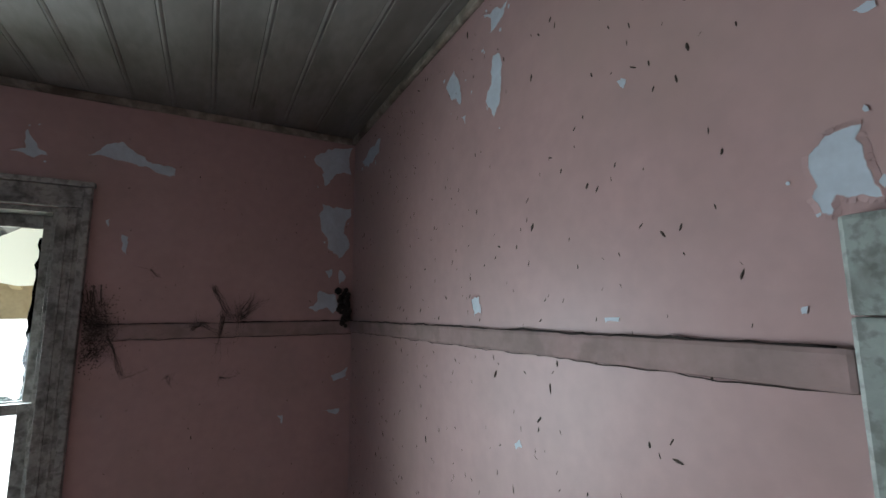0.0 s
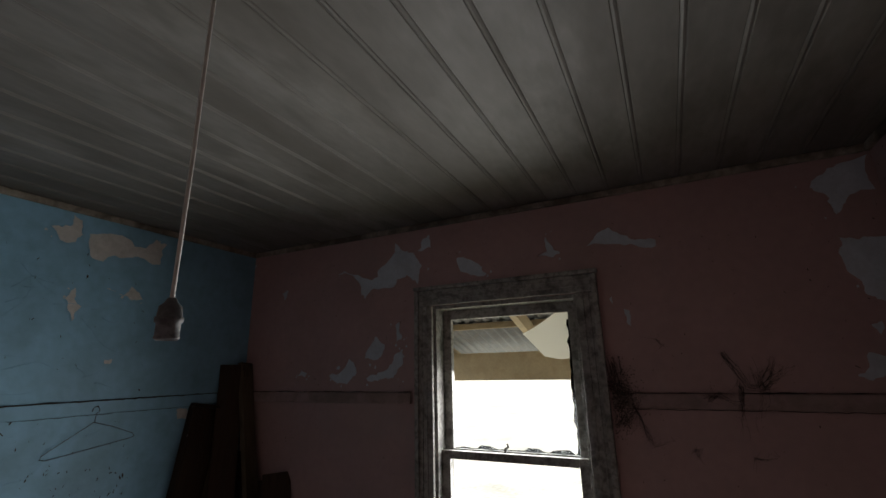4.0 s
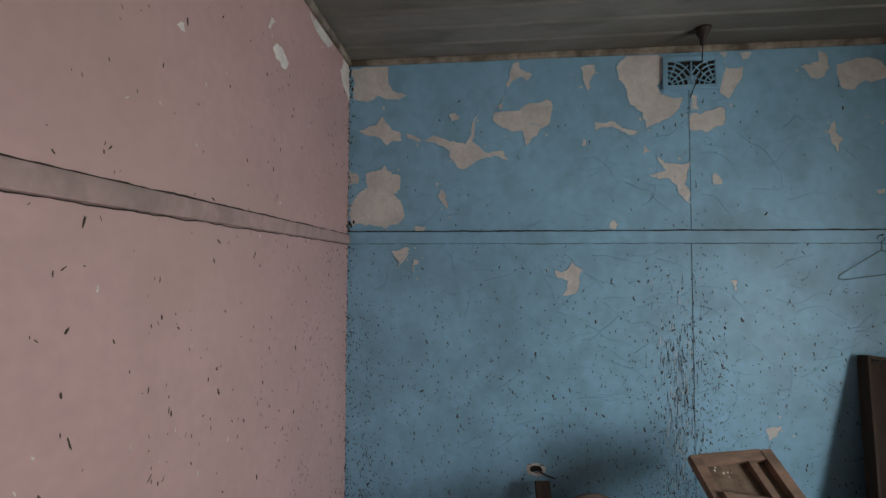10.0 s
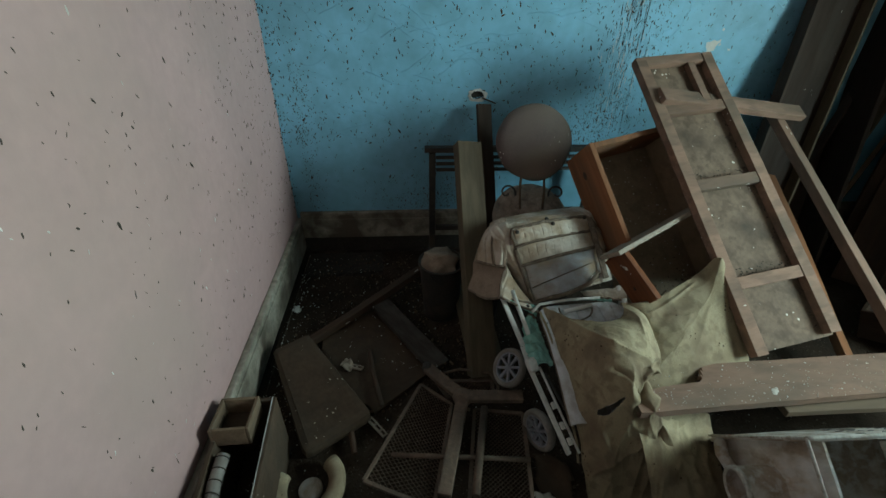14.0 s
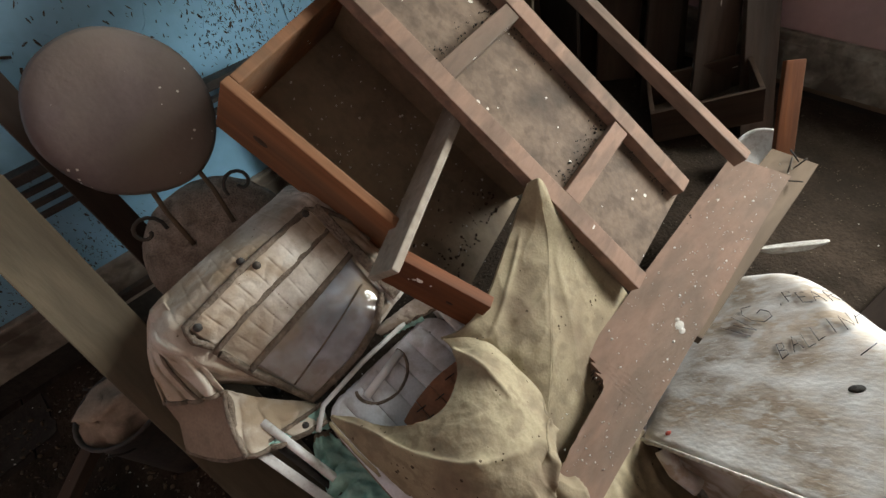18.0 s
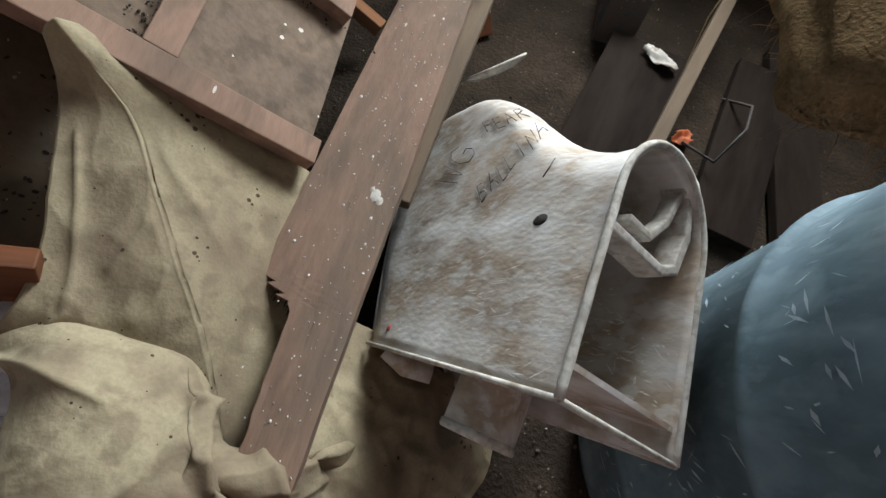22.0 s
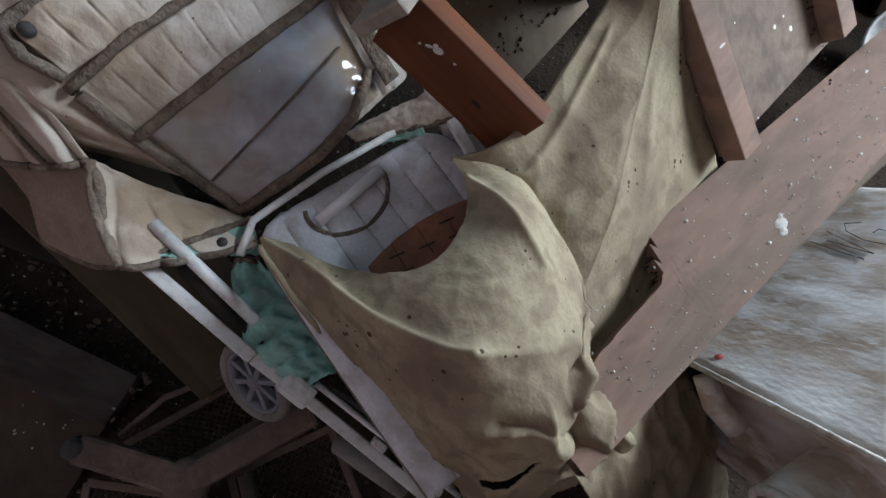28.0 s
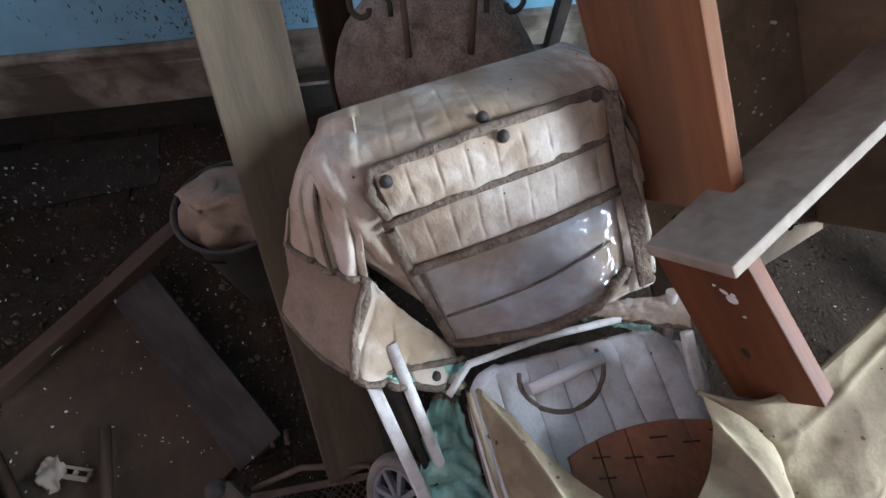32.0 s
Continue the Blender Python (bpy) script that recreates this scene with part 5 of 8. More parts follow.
board("plank", LB, (-2.2, 1.9, 0.01), (-2.30, 2.05, 1.60), 0.16, 0.02, M_WOODDK, 10, group=G1)
board("plank", LB, (-1.38, 1.72, 0.01), (-1.86, 2.06, 0.98), 0.12, 0.022, M_WOODDK, 0, group=G1)
board("plank", LB, (-1.66, 1.92, 0.01), (-1.9, 2.06, 1.2), 0.15, 0.02, M_WOODDK, 0, group=G1)
board("rail", "reddish timber rail fallen across the pile", (-1.40, 1.178, 0.09), (-2.228, 1.270, 0.487), 0.035, 0.035, M_WOODOR, 10, "board", G1)
# small drawer box lying at the foot of the boards
def crate(name, label, m, size, t, material, category, floor_mat=None, extra=()):
    """An open box: four sides and a bottom, each a part."""
    L, W, H = size
    c = thing(name, label, category, m)
    part("side", boxes((0, L, 0, t, 0, H), bevel=0.002), material, c)
    part("side", boxes((0, L, W - t, W, 0, H), bevel=0.002), material, c)
    part("end", boxes((0, t, t + 0.0005, W - t - 0.0005, 0, H), bevel=0.002), material, c)
    part("end", boxes((L - t, L, t + 0.0005, W - t - 0.0005, 0, H), bevel=0.002), material, c)
    part("bottom", boxes((t + 0.0005, L - t - 0.0005, t + 0.0005, W - t - 0.0005, 0.001, 0.009)), floor_mat or material, c)
    return c
crate("drawer", "dark empty wooden drawer dropped at the foot of the boards", Matrix.Translation((-1.62, 1.44, 0.02)) @ pose(0, 0, 0, 0, -18, 35), (0.34, 0.24, 0.13), 0.014, M_WOODDK, "drawer", M_CARD)

# ---- cupboard door frame lying on the pile ----
FM = facing((-1.216, 0.598, 0.300), (-1.404, 1.579, 0.340), (-1.985, 0.425, 0.914))
fr = thing("cupboard_door", "dusty pinkish framed and panelled cupboard door leaning on junk", "door", FM)
FW, FLEN, ST = 0.33, 1.165, 0.042
def fbox(name, x0, x1, y0, y1, z0, z1, material, parent, bevel=0.002, label=""):
    return part(name, box((x1 - x0, y1 - y0, z1 - z0), ((x0 + x1) / 2, (y0 + y1) / 2, (z0 + z1) / 2), bevel, wobble=0.0015, cuts=6), material, parent, label)
fbox("stile", 0, ST, 0.060, FLEN, 0, 0.03, M_WOODPK, fr)
fbox("stile", FW - ST, FW, 0.075, FLEN, 0, 0.03, M_WOODPK, fr)
for y in (0.264, 0.612, 0.915, FLEN - 0.036):
    fbox("rail", ST + 0.001, FW - ST - 0.001, y - 0.0, y + 0.04, 0.002, 0.027, M_WOODPK, fr)
fbox("rail", FW - ST - 0.075, FW - ST - 0.045, 0.956, FLEN - 0.037, 0.002, 0.026, M_WOODPK, fr)
fbox("panel", 0.004, FW - 0.004, 0.066, FLEN - 0.004, -0.007, -0.001, M_PANEL, fr, 0.0)
# grit gathered in the frame's lower corners
def grit(name, pts_fn, n, size, material, seed, label, parent=None):
    rnd = random.Random(seed)
    one = bmesh.new()
    bmesh.ops.create_icosphere(one, subdivisions=1, radius=1)
    one.verts.ensure_lookup_table()
    shape, sides = [v.co.copy() for v in one.verts], [[v.index for v in f.verts] for f in one.faces]
    one.free()
    places, polys = [], []
    for k in range(n):
        p = pts_fn(rnd)
        s = rnd.uniform(*size)
        mm = Matrix.Translation(p) @ pose(0, 0, 0, rnd.uniform(0, 360), rnd.uniform(0, 360), rnd.uniform(0, 360)) @ Matrix.Diagonal((s, s * rnd.uniform(0.3, 1), s * rnd.uniform(0.25, 0.6), 1))
        base = len(places)
        places += [mm @ c for c in shape]
        polys += [[base + i for i in f] for f in sides]
    me = bpy.data.meshes.new("tmp")
    me.from_pydata(places, [], polys)
    bm = bmesh.new()
    bm.from_mesh(me)
    bpy.data.meshes.remove(me)
    ob = part(name, bm, material, parent)
    if parent is None:
        tagged(ob, label, "debris", kind="stuff")
    return ob
def in_frame(r):
    y = r.choice((0.305, 0.652))
    q = r.random()
    if q < 0.6:
        return FM @ Vector((r.uniform(ST, FW - ST), y + abs(r.gauss(0, 0.02)), 0.002))
    return FM @ Vector((FW - ST - abs(r.gauss(0, 0.012)), r.uniform(0.0, 0.88), 0.002))
grit("grit_on_door", in_frame, 260, (0.001, 0.0035), M_DARK, 31, "dark grit gathered in the corners of the door panels")

# the second open frame, its batten lying across
fr2 = thing("bed_rail_frame", "open dusty timber frame lying beside the cupboard door", "frame")
board("stile", "", (-1.27, 1.10, 0.345), (-2.09, 1.03, 0.83), 0.04, 0.035, M_WOODPK, 8, parent=fr2)
board("rail", "", (-1.962, 0.462, 0.938), (-2.075, 1.135, 0.835), 0.062, 0.028, M_WOODPK, 28, parent=fr2)

# ---- open cabinet lying on its back ----
e1, e2 = Vector((0.66, 0.275, -0.70)), Vector((-0.25, 0.966, 0.06))
CM = facing((-1.841, 0.183, 0.808), Vector((-1.841, 0.183, 0.808)) + e1, Vector((-1.841, 0.183, 0.808)) + e2)
cab = thing("cabinet", "open orange pine cabinet carcass lying tilted, dirt inside", "cabinet", CM)
CL, CW, CD, ct = 0.62, 0.38, 0.17, 0.02
fbox("side", 0, 0.395, 0, ct, -CD, 0, M_WOODOR, cab, 0.003, "orange pine side board with a knot")
fbox("side", 0, CL, CW - ct, CW, -CD, 0, M_CABIN, cab, 0.003)
fbox("end", 0.0005, ct, ct + 0.001, CW - ct - 0.001, -CD, -0.001, M_WOODOR, cab, 0.003)
SM = facing((-1.574, 0.187, 0.512), (-1.574 - 0.176, 0.187 + 0.35, 0.512 + 0.064), (-1.522, 0.233, 0.581))
shelf = part("shelf", box((0.44, 0.098, 0.016), (0.22, 0.049, 0.008), 0.003, cuts=8, wobble=0.001), M_DUST, cab, "dusty shelf board, painted paler for the light on it")
shelf.matrix_basis = CM.inverted() @ SM
# back, like the far side, lightened in colour for the light falling inside
fbox("back", 0.004, CL + 0.02, 0.004, CW - 0.004, -CD - 0.006, -CD - 0.001, M_CABIN, cab, 0.0)
part("knot", lathe([(0.0, 0.0012), (0.006, 0.001), (0.011, 0.0)], 14, m=Matrix.Translation((0.09, -0.0005, -0.09)) @ pose(0, 0, 0, 90, 0, 0) @ Matrix.Diagonal((1.5, 1, 1, 1))), M_WOODDK, cab)
FBM = facing((-1.564, 0.205, 0.494), (-1.417, 0.274, 0.411), (-1.519, 0.237, 0.565))
front = part("front_board", box((0.190, 0.088, 0.024), (0.095, 0.044, -0.013), 0.002, cuts=6, wobble=0.001), M_WOODRED, cab, "orange varnished board with a knot and white splash")
front.matrix_basis = CM.inverted() @ FBM
for k, (x, y, a, b) in enumerate(((0.062, 0.057, 0.0065, 0.0045), (0.052, 0.053, 0.005, 0.002), (0.043, 0.047, 0.002, 0.0014), (0.083, 0.060, 0.002, 0.0014), (0.057, 0.060, 0.003, 0.002))):
    part("paint_splash", lathe([(0.0, 0.0012), (0.7, 0.001), (1.0, 0.0)], 11, m=Matrix.Translation((x, y, -0.001)) @ pose(0, 0, 0, 0, 0, 35) @ Matrix.Diagonal((a, b, 1, 1))), M_PAPER, front, "splash of white paint")
part("knot", lathe([(0.0, 0.0014), (0.006, 0.001), (0.010, 0.0)], 14, m=Matrix.Translation((0.128, 0.040, -0.001)) @ Matrix.Diagonal((0.7, 0.4, 1, 1))), M_WOODDK, front)
def in_cab(r):
    return CM @ Vector((CL - ct - abs(r.gauss(0, 0.05)), r.uniform(0.06, CW - 0.05), -CD + 0.002))
grit("grit_in_cabinet", in_cab, 90, (0.0015, 0.006), M_CARD, 32, "crumbs and grit lying in the cabinet")
grit("pale_grit_in_cabinet", lambda r: CM @ Vector((r.uniform(0.03, CL - 0.03), r.uniform(0.03, CW - 0.04), -CD + 0.002)), 130, (0.001, 0.004), M_PAPER, 33, "pale flakes lying in the cabinet")

# ---- broken plank across the pile ----
def broken_plank():
    a, b = Vector((-1.146, 0.145, 0.349)), Vector((-1.243, 1.2, 0.262))
    ln = (b - a).length
    rnd = random.Random(9)
    bm = bmesh.new()
    nx, ny, w = 240, 10, 0.145
    cut = 0.272
    top, bot = [], []
    for i in range(nx + 1):
        x = ln * i / nx
        left = w / 2
        if x < cut:
            left = w / 2 - 0.058 - 0.020 * (cut - x) / cut - 0.004 * noise.noise(Vector((x * 30, 1, 0)))
        if cut - 0.035 < x < cut + 0.012:
            left = w / 2 - 0.060 * (cut + 0.012 - x) / 0.047 + rnd.uniform(-0.010, 0.010)
        right = -w / 2 - 0.002 * noise.noise(Vector((x * 9, 5, 0)))
        top.append([bm.verts.new((x, right + (left - right) * j / ny, 0.012 + 0.0012 * noise.noise(Vector((x * 12, j * 0.8, 2))))) for j in range(ny + 1)])
        bot.append([bm.verts.new((x, right + (left - right) * j / ny, -0.012)) for j in (0, ny)])
    for i in range(nx):
        for j in range(ny):
            bm.faces.new((top[i][j], top[i + 1][j], top[i + 1][j + 1], top[i][j + 1]))
        bm.faces.new((top[i][0], bot[i][0], bot[i + 1][0], top[i + 1][0]))
        bm.faces.new((top[i][ny], top[i + 1][ny], bot[i + 1][1], bot[i][1]))
        bm.faces.new((bot[i][0], bot[i][1], bot[i + 1][1], bot[i + 1][0]))
    bmesh.ops.recalc_face_normals(bm, faces=bm.faces)
    ob = part("broken_plank", bm, M_WOODPK)
    ob.matrix_basis = along(a, b)
    return tagged(ob, "dusty pinkish broken plank with splintered edge, splashed white", "plank"), along(a, b)
bp, BPM = broken_plank()
for x, y, a in ((0.447, -0.037, 0.010), (0.438, -0.046, 0.007), (0.456, -0.029, 0.005), (0.62, 0.02, 0.0025), (0.70, -0.03, 0.003), (0.81, 0.03, 0.002), (0.36, -0.05, 0.0025), (0.55, 0.05, 0.0025), (0.91, -0.01, 0.003)):
    part("paint_splash", lathe([(0.0, 0.0132), (a * 0.7, 0.0130), (a, 0.012)], 9, m=Matrix.Translation((x, y, 0)) @ Matrix.Diagonal((1.2, 0.8, 1, 1))), M_MAILRIM, bp, "splash of white paint")
sb = bmesh.new()
rs = random.Random(17)
for k in range(34):
    y = 0.072 - rs.uniform(0.0, 0.058)
    q = 0.285 - (0.072 - y) * 0.75
    tube([(q + 0.01, y, rs.uniform(-0.009, 0.006)), (q - rs.uniform(0.003, 0.018), y + rs.gauss(0, 0.002), rs.uniform(-0.010, 0.008))], rs.uniform(0.001, 0.0024), 5, sb, True, 0.0004)
part("splinters", sb, M_WOODDK, bp)
spots = bmesh.new()
for k in range(60):
    q = (rs.uniform(0.03, 1.02), rs.uniform(-0.066, 0.066), 0)
    a = 0.0008 + 0.0026 * rs.random() ** 3
    if q[0] > 0.29 or q[1] < 0.0:
        lathe([(0.0, 0.0139), (a * 0.7, 0.0137), (a, 0.0122)], 7, spots, Matrix.Translation(q) @ Matrix.Diagonal((1.2, 0.85, 1, 1)))
part("paint_spatter", spots, M_PAPER, bp, "many small spots of white paint")["kind"] = "stuff"
board("plank", "rough grey plank with nails lying under the broken plank", (-1.165, 0.62, 0.27), (-1.20, 1.36, 0.215), 0.12, 0.022, M_WOODTAN, 0, "plank")
for k in range(5):
    p = Vector((-1.19 + 0.02 * rs.uniform(-1, 1), 1.20 + 0.035 * k, 0.236 - 0.0026 * k))
    tagged(part("nail", tube([p, p + Vector((rs.uniform(-0.04, 0.05), rs.uniform(-0.03, 0.03), 0.035))], 0.0022, 6), M_IRON), "bent rusty nail sticking out of a plank", "nail", "nails in the plank")
# white enamel basin and curved piece near the plank's end
tagged(part("enamel_bowl", lathe([(0.0, 0.0), (0.05, 0.002), (0.075, 0.02), (0.082, 0.045), (0.086, 0.047), (0.080, 0.05), (0.070, 0.022), (0.045, 0.008), (0.0, 0.006)], 28, m=Matrix.Translation((-1.305, 1.51, 0.07)) @ pose(0, 0, 0, 35, 20, 0)), M_WHITE), "dusty white enamel bowl tipped on the junk", "bowl")
PL = Vector((-0.089, 0.068, 0.086)).to_track_quat('Z', 'Y').to_matrix().to_4x4()
PL.translation = Vector((-1.072, 1.100, 0.150))
tagged(part("plate", lathe([(0.0, -0.006), (0.045, -0.004), (0.072, 0.006), (0.080, 0.010), (0.079, 0.014), (0.070, 0.011), (0.044, 0.001), (0.0, 0.0)], 36, m=PL), M_MAILRIM), "dusty white plate standing on edge in the junk", "plate")
board("plank", "reddish timber offcut standing in the junk", (-1.165, 1.36, 0.015), (-1.345, 1.545, 0.385), 0.055, 0.02, M_WOODRED, 0, "plank")

# ---- post, dark board and iron grate against the blue wall ----
post = board("timber_post", "square grey-tan timber post leaning over the junk", (-1.47, -0.195, 0.055), (-2.055, -0.218, 0.73), 0.10, 0.055, M_POST, 14, "post")
board("plank", "dark narrow board leaning against the wall", (-2.0, -0.09, 0.16), (-2.34, -0.115, 0.80), 0.065, 0.022, M_WOODDK, 10)
board("plank", "dirty flat board lying along the post", (-1.46, -0.16, 0.012), (-1.95, -0.20, 0.10), 0.14, 0.02, M_POST, 0)
gr = thing("iron_grate", "dusty black slatted iron frame standing against the blue wall", "frame")
GX0, GX1 = -2.29, -2.31
part("post", boxes((GX0 - 0.015, GX0 + 0.015, -0.36, -0.33, 0.0, 0.60), bevel=0.003), M_IRON, gr)
part("post", boxes((GX0 - 0.015, GX0 + 0.015, 0.40, 0.43, 0.0, 0.60), bevel=0.003), M_IRON, gr)
part("top", box((0.035, 0.83, 0.024), (GX0, 0.035, 0.615), 0.004, cuts=20, wobble=0.006), M_IRON, gr)
for z in (0.575, 0.545, 0.515):
    part("slat", boxes((GX0 - 0.008, GX0 + 0.008, -0.328, 0.398, z - 0.006, z + 0.006), bevel=0.002), M_IRON, gr)
part("stretcher", boxes((GX0 - 0.01, GX0 + 0.01, -0.328, 0.398, 0.19, 0.215), bevel=0.002), M_IRON, gr)

# ---- kitchen chair with a round padded back ----
chair = thing("kitchen_chair", "chair with round dusty mauve back and scrolled wire supports", "chair")
ccen = Vector((-2.05, 0.047, 0.735))
cdir = Vector((0.80, -0.06, 0.42)).normalized()
CHM = cdir.to_track_quat('Z', 'Y').to_matrix().to_4x4()
CHM.translation = ccen
prof = [(0.0, 0.022), (0.06, 0.021), (0.115, 0.017), (0.143, 0.009), (0.151, 0.0), (0.146, -0.008), (0.11, -0.014), (0.0, -0.016)]
bk = lathe(prof, 48, m=CHM)
for v in bk.verts:
    v.co += 0.004 * noise.noise_vector(v.co * 11)
part("backrest", bk, M_VINYL, chair, "round padded back covered in dusty mauve vinyl")
dn = (CHM.to_3x3() @ Vector((0, 1, 0)))
dn = dn if dn.z < 0 else -dn
sd = CHM.to_3x3() @ Vector((1, 0, 0))
sd = sd if sd.y > 0 else -sd
for s in (-1, 1):
    base = ccen + sd * 0.045 * s + dn * 0.125
    part("support", tube([base, base + dn * 0.06 + sd * 0.004 * s, base + dn * 0.14 + sd * 0.0 * s], 0.005, 8), M_WOODTAN, chair, "cane wrapped wire support")
    c = base + dn * 0.075 + sd * 0.055 * s
    part("scroll", tube([c + (math.cos(a) * sd * s - math.sin(a) * dn) * (0.036 - 0.0022 * k) for k, a in enumerate([radians(200 - d * 26) for d in range(0, 15)])], 0.004, 8), M_IRON, chair, "scrolled black wire ornament")
st = lathe([(0.0, 0.035), (0.09, 0.033), (0.14, 0.022), (0.158, 0.0), (0.15, -0.02), (0.0, -0.025)], 40)
for v in st.verts:
    v.co += 0.006 * noise.noise_vector(v.co * 25)
bmesh.ops.transform(st, matrix=Matrix.Translation((-1.93, 0.04, 0.455)) @ pose(0, 0, 0, 0, 38, 0), verts=st.verts)
part("seat", st, M_SEATPAD, chair, "round seat pad with felted brown underside")
for s, x in ((-1, -2.12), (1, -2.12), (-1, -1.86), (1, -1.86)):
    part("leg", tube([(x, 0.04 + 0.10 * s, 0.42), (x - 0.05 if x < -2 else x + 0.02, 0.04 + 0.13 * s, 0.0)], 0.009, 8), M_IRON, chair)
part("seat_frame", tube([(-1.99 + 0.135 * math.cos(a), 0.04 + 0.135 * math.sin(a), 0.42) for a in [2 * math.pi * k / 24 for k in range(25)]], 0.007, 8), M_IRON, chair)

# ---- bucket with a cloth ----
bk = thing("bucket", "dark bucket on the floor stuffed with a dirty cloth", "bucket")
BM = Matrix.Translation((-1.885, -0.325, 0.0)) @ Matrix.Diagonal((0.84, 0.84, 0.95, 1))
part("body", lathe([(0.0, 0.006), (0.085, 0.004), (0.09, 0.012), (0.108, 0.29), (0.115, 0.296), (0.115, 0.302), (0.108, 0.304), (0.104, 0.296), (0.086, 0.02), (0.0, 0.014)], 32, m=BM), M_IRON, bk)
part("handle", tube([(-1.885 + 0.098 * math.cos(a), -0.325 + 0.05 * math.sin(a) - 0.05, 0.29 - 0.1 * math.sin(a)) for a in [math.pi * k / 16 for k in range(17)]], 0.003, 6), M_IRON, bk)
cl = bmesh.new()
bmesh.ops.create_icosphere(cl, subdivisions=4, radius=1.0)
for v in cl.verts:
    n = noise.noise_vector(v.co * 1.7 + Vector((3, 1, 2))) * 0.35 + noise.noise_vector(v.co * 4.5) * 0.12
    v.co = Vector(((v.co.x + n.x) * 0.072, (v.co.y + n.y) * 0.072, (v.co.z + n.z * 0.7) * 0.065))
bmesh.ops.transform(cl, matrix=Matrix.Translation((-1.885, -0.330, 0.272)), verts=cl.verts)
tagged(part("cloth", smooth(cl), M_LINING), "crumpled grubby cloth stuffed in the bucket", "cloth")

# ---- pushchair lying back under the junk ----
push = thing("pushchair", "old folding pushchair with grubby quilted hood, rusty white tubes", "pushchair")
# the front panel of the hood by its corners; it rolls back over the top and round the sides
HB0, HB1, HT0, HT1 = Vector((-1.567, -0.018, 0.312)), Vector((-1.556, 0.208, 0.412)), Vector((-1.699, -0.095, 0.548)), Vector((-1.775, 0.203, 0.545))
hx = ((HB1 - HB0) + (HT1 - HT0)).normalized()
hv = ((HT0 - HB0) + (HT1 - HB1)).normalized()
hv = (hv - hx * hv.dot(hx)).normalized()
hn = hx.cross(hv)


def rolled(w, r, most):
    """How far a strip of length w goes on and drops away when it rolls over an edge of radius r."""
    a = min(most, w / r)
    rest = w - r * a
    return r * math.sin(a) + rest * math.cos(a), r * (1 - math.cos(a)) + rest * math.sin(a)


def hood_at(u, v, lift=0.0):
    """A place on the hood: u across in metres from its middle, v up from its lower edge."""
    uc, vc = max(-0.150, min(0.165, u)), min(0.262, v)
    s, r = (uc + 0.14) / 0.30, vc / 0.28
    p = HB0.lerp(HB1, s).lerp(HT0.lerp(HT1, s), r)
    on, drop = rolled(v - vc, 0.055, 1.1)
    side, away = rolled(abs(u - uc), 0.05, 1.15)
    k = (s - 0.5) * 2
    n = 0.020 * (1 - min(1.0, k * k)) + 0.003 * noise.noise(Vector((u * 9, v * 9, 3))) + 0.0012 * noise.noise(Vector((u * 26, v * 22, 8)))
    loose = max(0.0, min(1.0, (-0.13 - u) / 0.05)) + max(0.0, min(1.0, (u - 0.165) / 0.03))
    n += loose * (0.016 * abs(noise.noise(Vector((u * 34 + v * 12, v * 8 - u * 6, 6)))) ** 0.7 + 0.004 * noise.noise(Vector((u * 50, v * 16, 2))))
    return p + hv * on + hx * (side if u > uc else -side) + hn * (n + lift - drop - away)


def quilted(u0, u1, v0, v1, lift, pad, gap, nu=70, nv=40, droop=None, ends=0.02):
    def fn(s, t):
        u, v = u0 + (u1 - u0) * s, v0 + (v1 - v0) * t
        edge = min(1.0, min(s, 1 - s) * (u1 - u0) / ends, min(t, 1 - t) * abs(v1 - v0) / ends)
        x = (u + 0.006 * noise.noise(Vector((u * 6, v * 9, 0)))) / gap
        seam = abs(x - round(x)) * gap
        ridge = 1 - math.exp(-seam / 0.0012)
        pull = 0.0016 * noise.noise(Vector((round(x) * 3.1, v * 55, 4))) * math.exp(-seam / 0.008)
        p = hood_at(u, v, lift + pad * ridge * max(0.1, edge) + pull + 0.0042 * abs(noise.noise(Vector((u * 24 + v * 14, v * 40 - u * 10, lift * 90)))) ** 0.8 + 0.0008 * noise.noise(Vector((u * 90, v * 80, 2))))
        return p + droop(u, v) if droop else p
    return grid_sheet(fn, nu, nv, 0.004)


def hood_shape(u, v):
    # the hood is open at its lower left and gathers in towards its back
    k = max(0.0, 0.17 - v) / 0.17
    back = max(0.0, v - 0.30)
    return hx * (0.085 * k * max(0.0, (-0.10 - u) / 0.13) - 1.1 * u * back) - hn * (0.035 * k * max(0.0, (-0.12 - u) / 0.10))
part("hood", quilted(-0.235, 0.25, 0.0, 0.40, 0.0, 0.0026, 0.036, 240, 130, hood_shape), M_QUILT, push, "grubby grey quilted fabric hood")
part("flap", quilted(-0.135, 0.160, 0.222, 0.279, 0.013, 0.0026, 0.034, 190, 22), M_QUILT, push)
part("pocket", quilted(-0.142, 0.162, 0.148, 0.215, 0.006, 0.0026, 0.034, 190, 24), M_QUILT, push)
FAN = loft([(-1.628, -0.112, 0.438), (-1.600, -0.075, 0.380), (-1.567, -0.020, 0.318)],
           [(-1.605, -0.128, 0.425), (-1.572, -0.080, 0.374), (-1.540, -0.014, 0.322)],
           [(-1.565, -0.142, 0.404), (-1.540, -0.086, 0.362), (-1.520, -0.012, 0.330)],
           [(-1.528, -0.148, 0.384), (-1.517, -0.085, 0.352), (-1.505, -0.016, 0.332)])
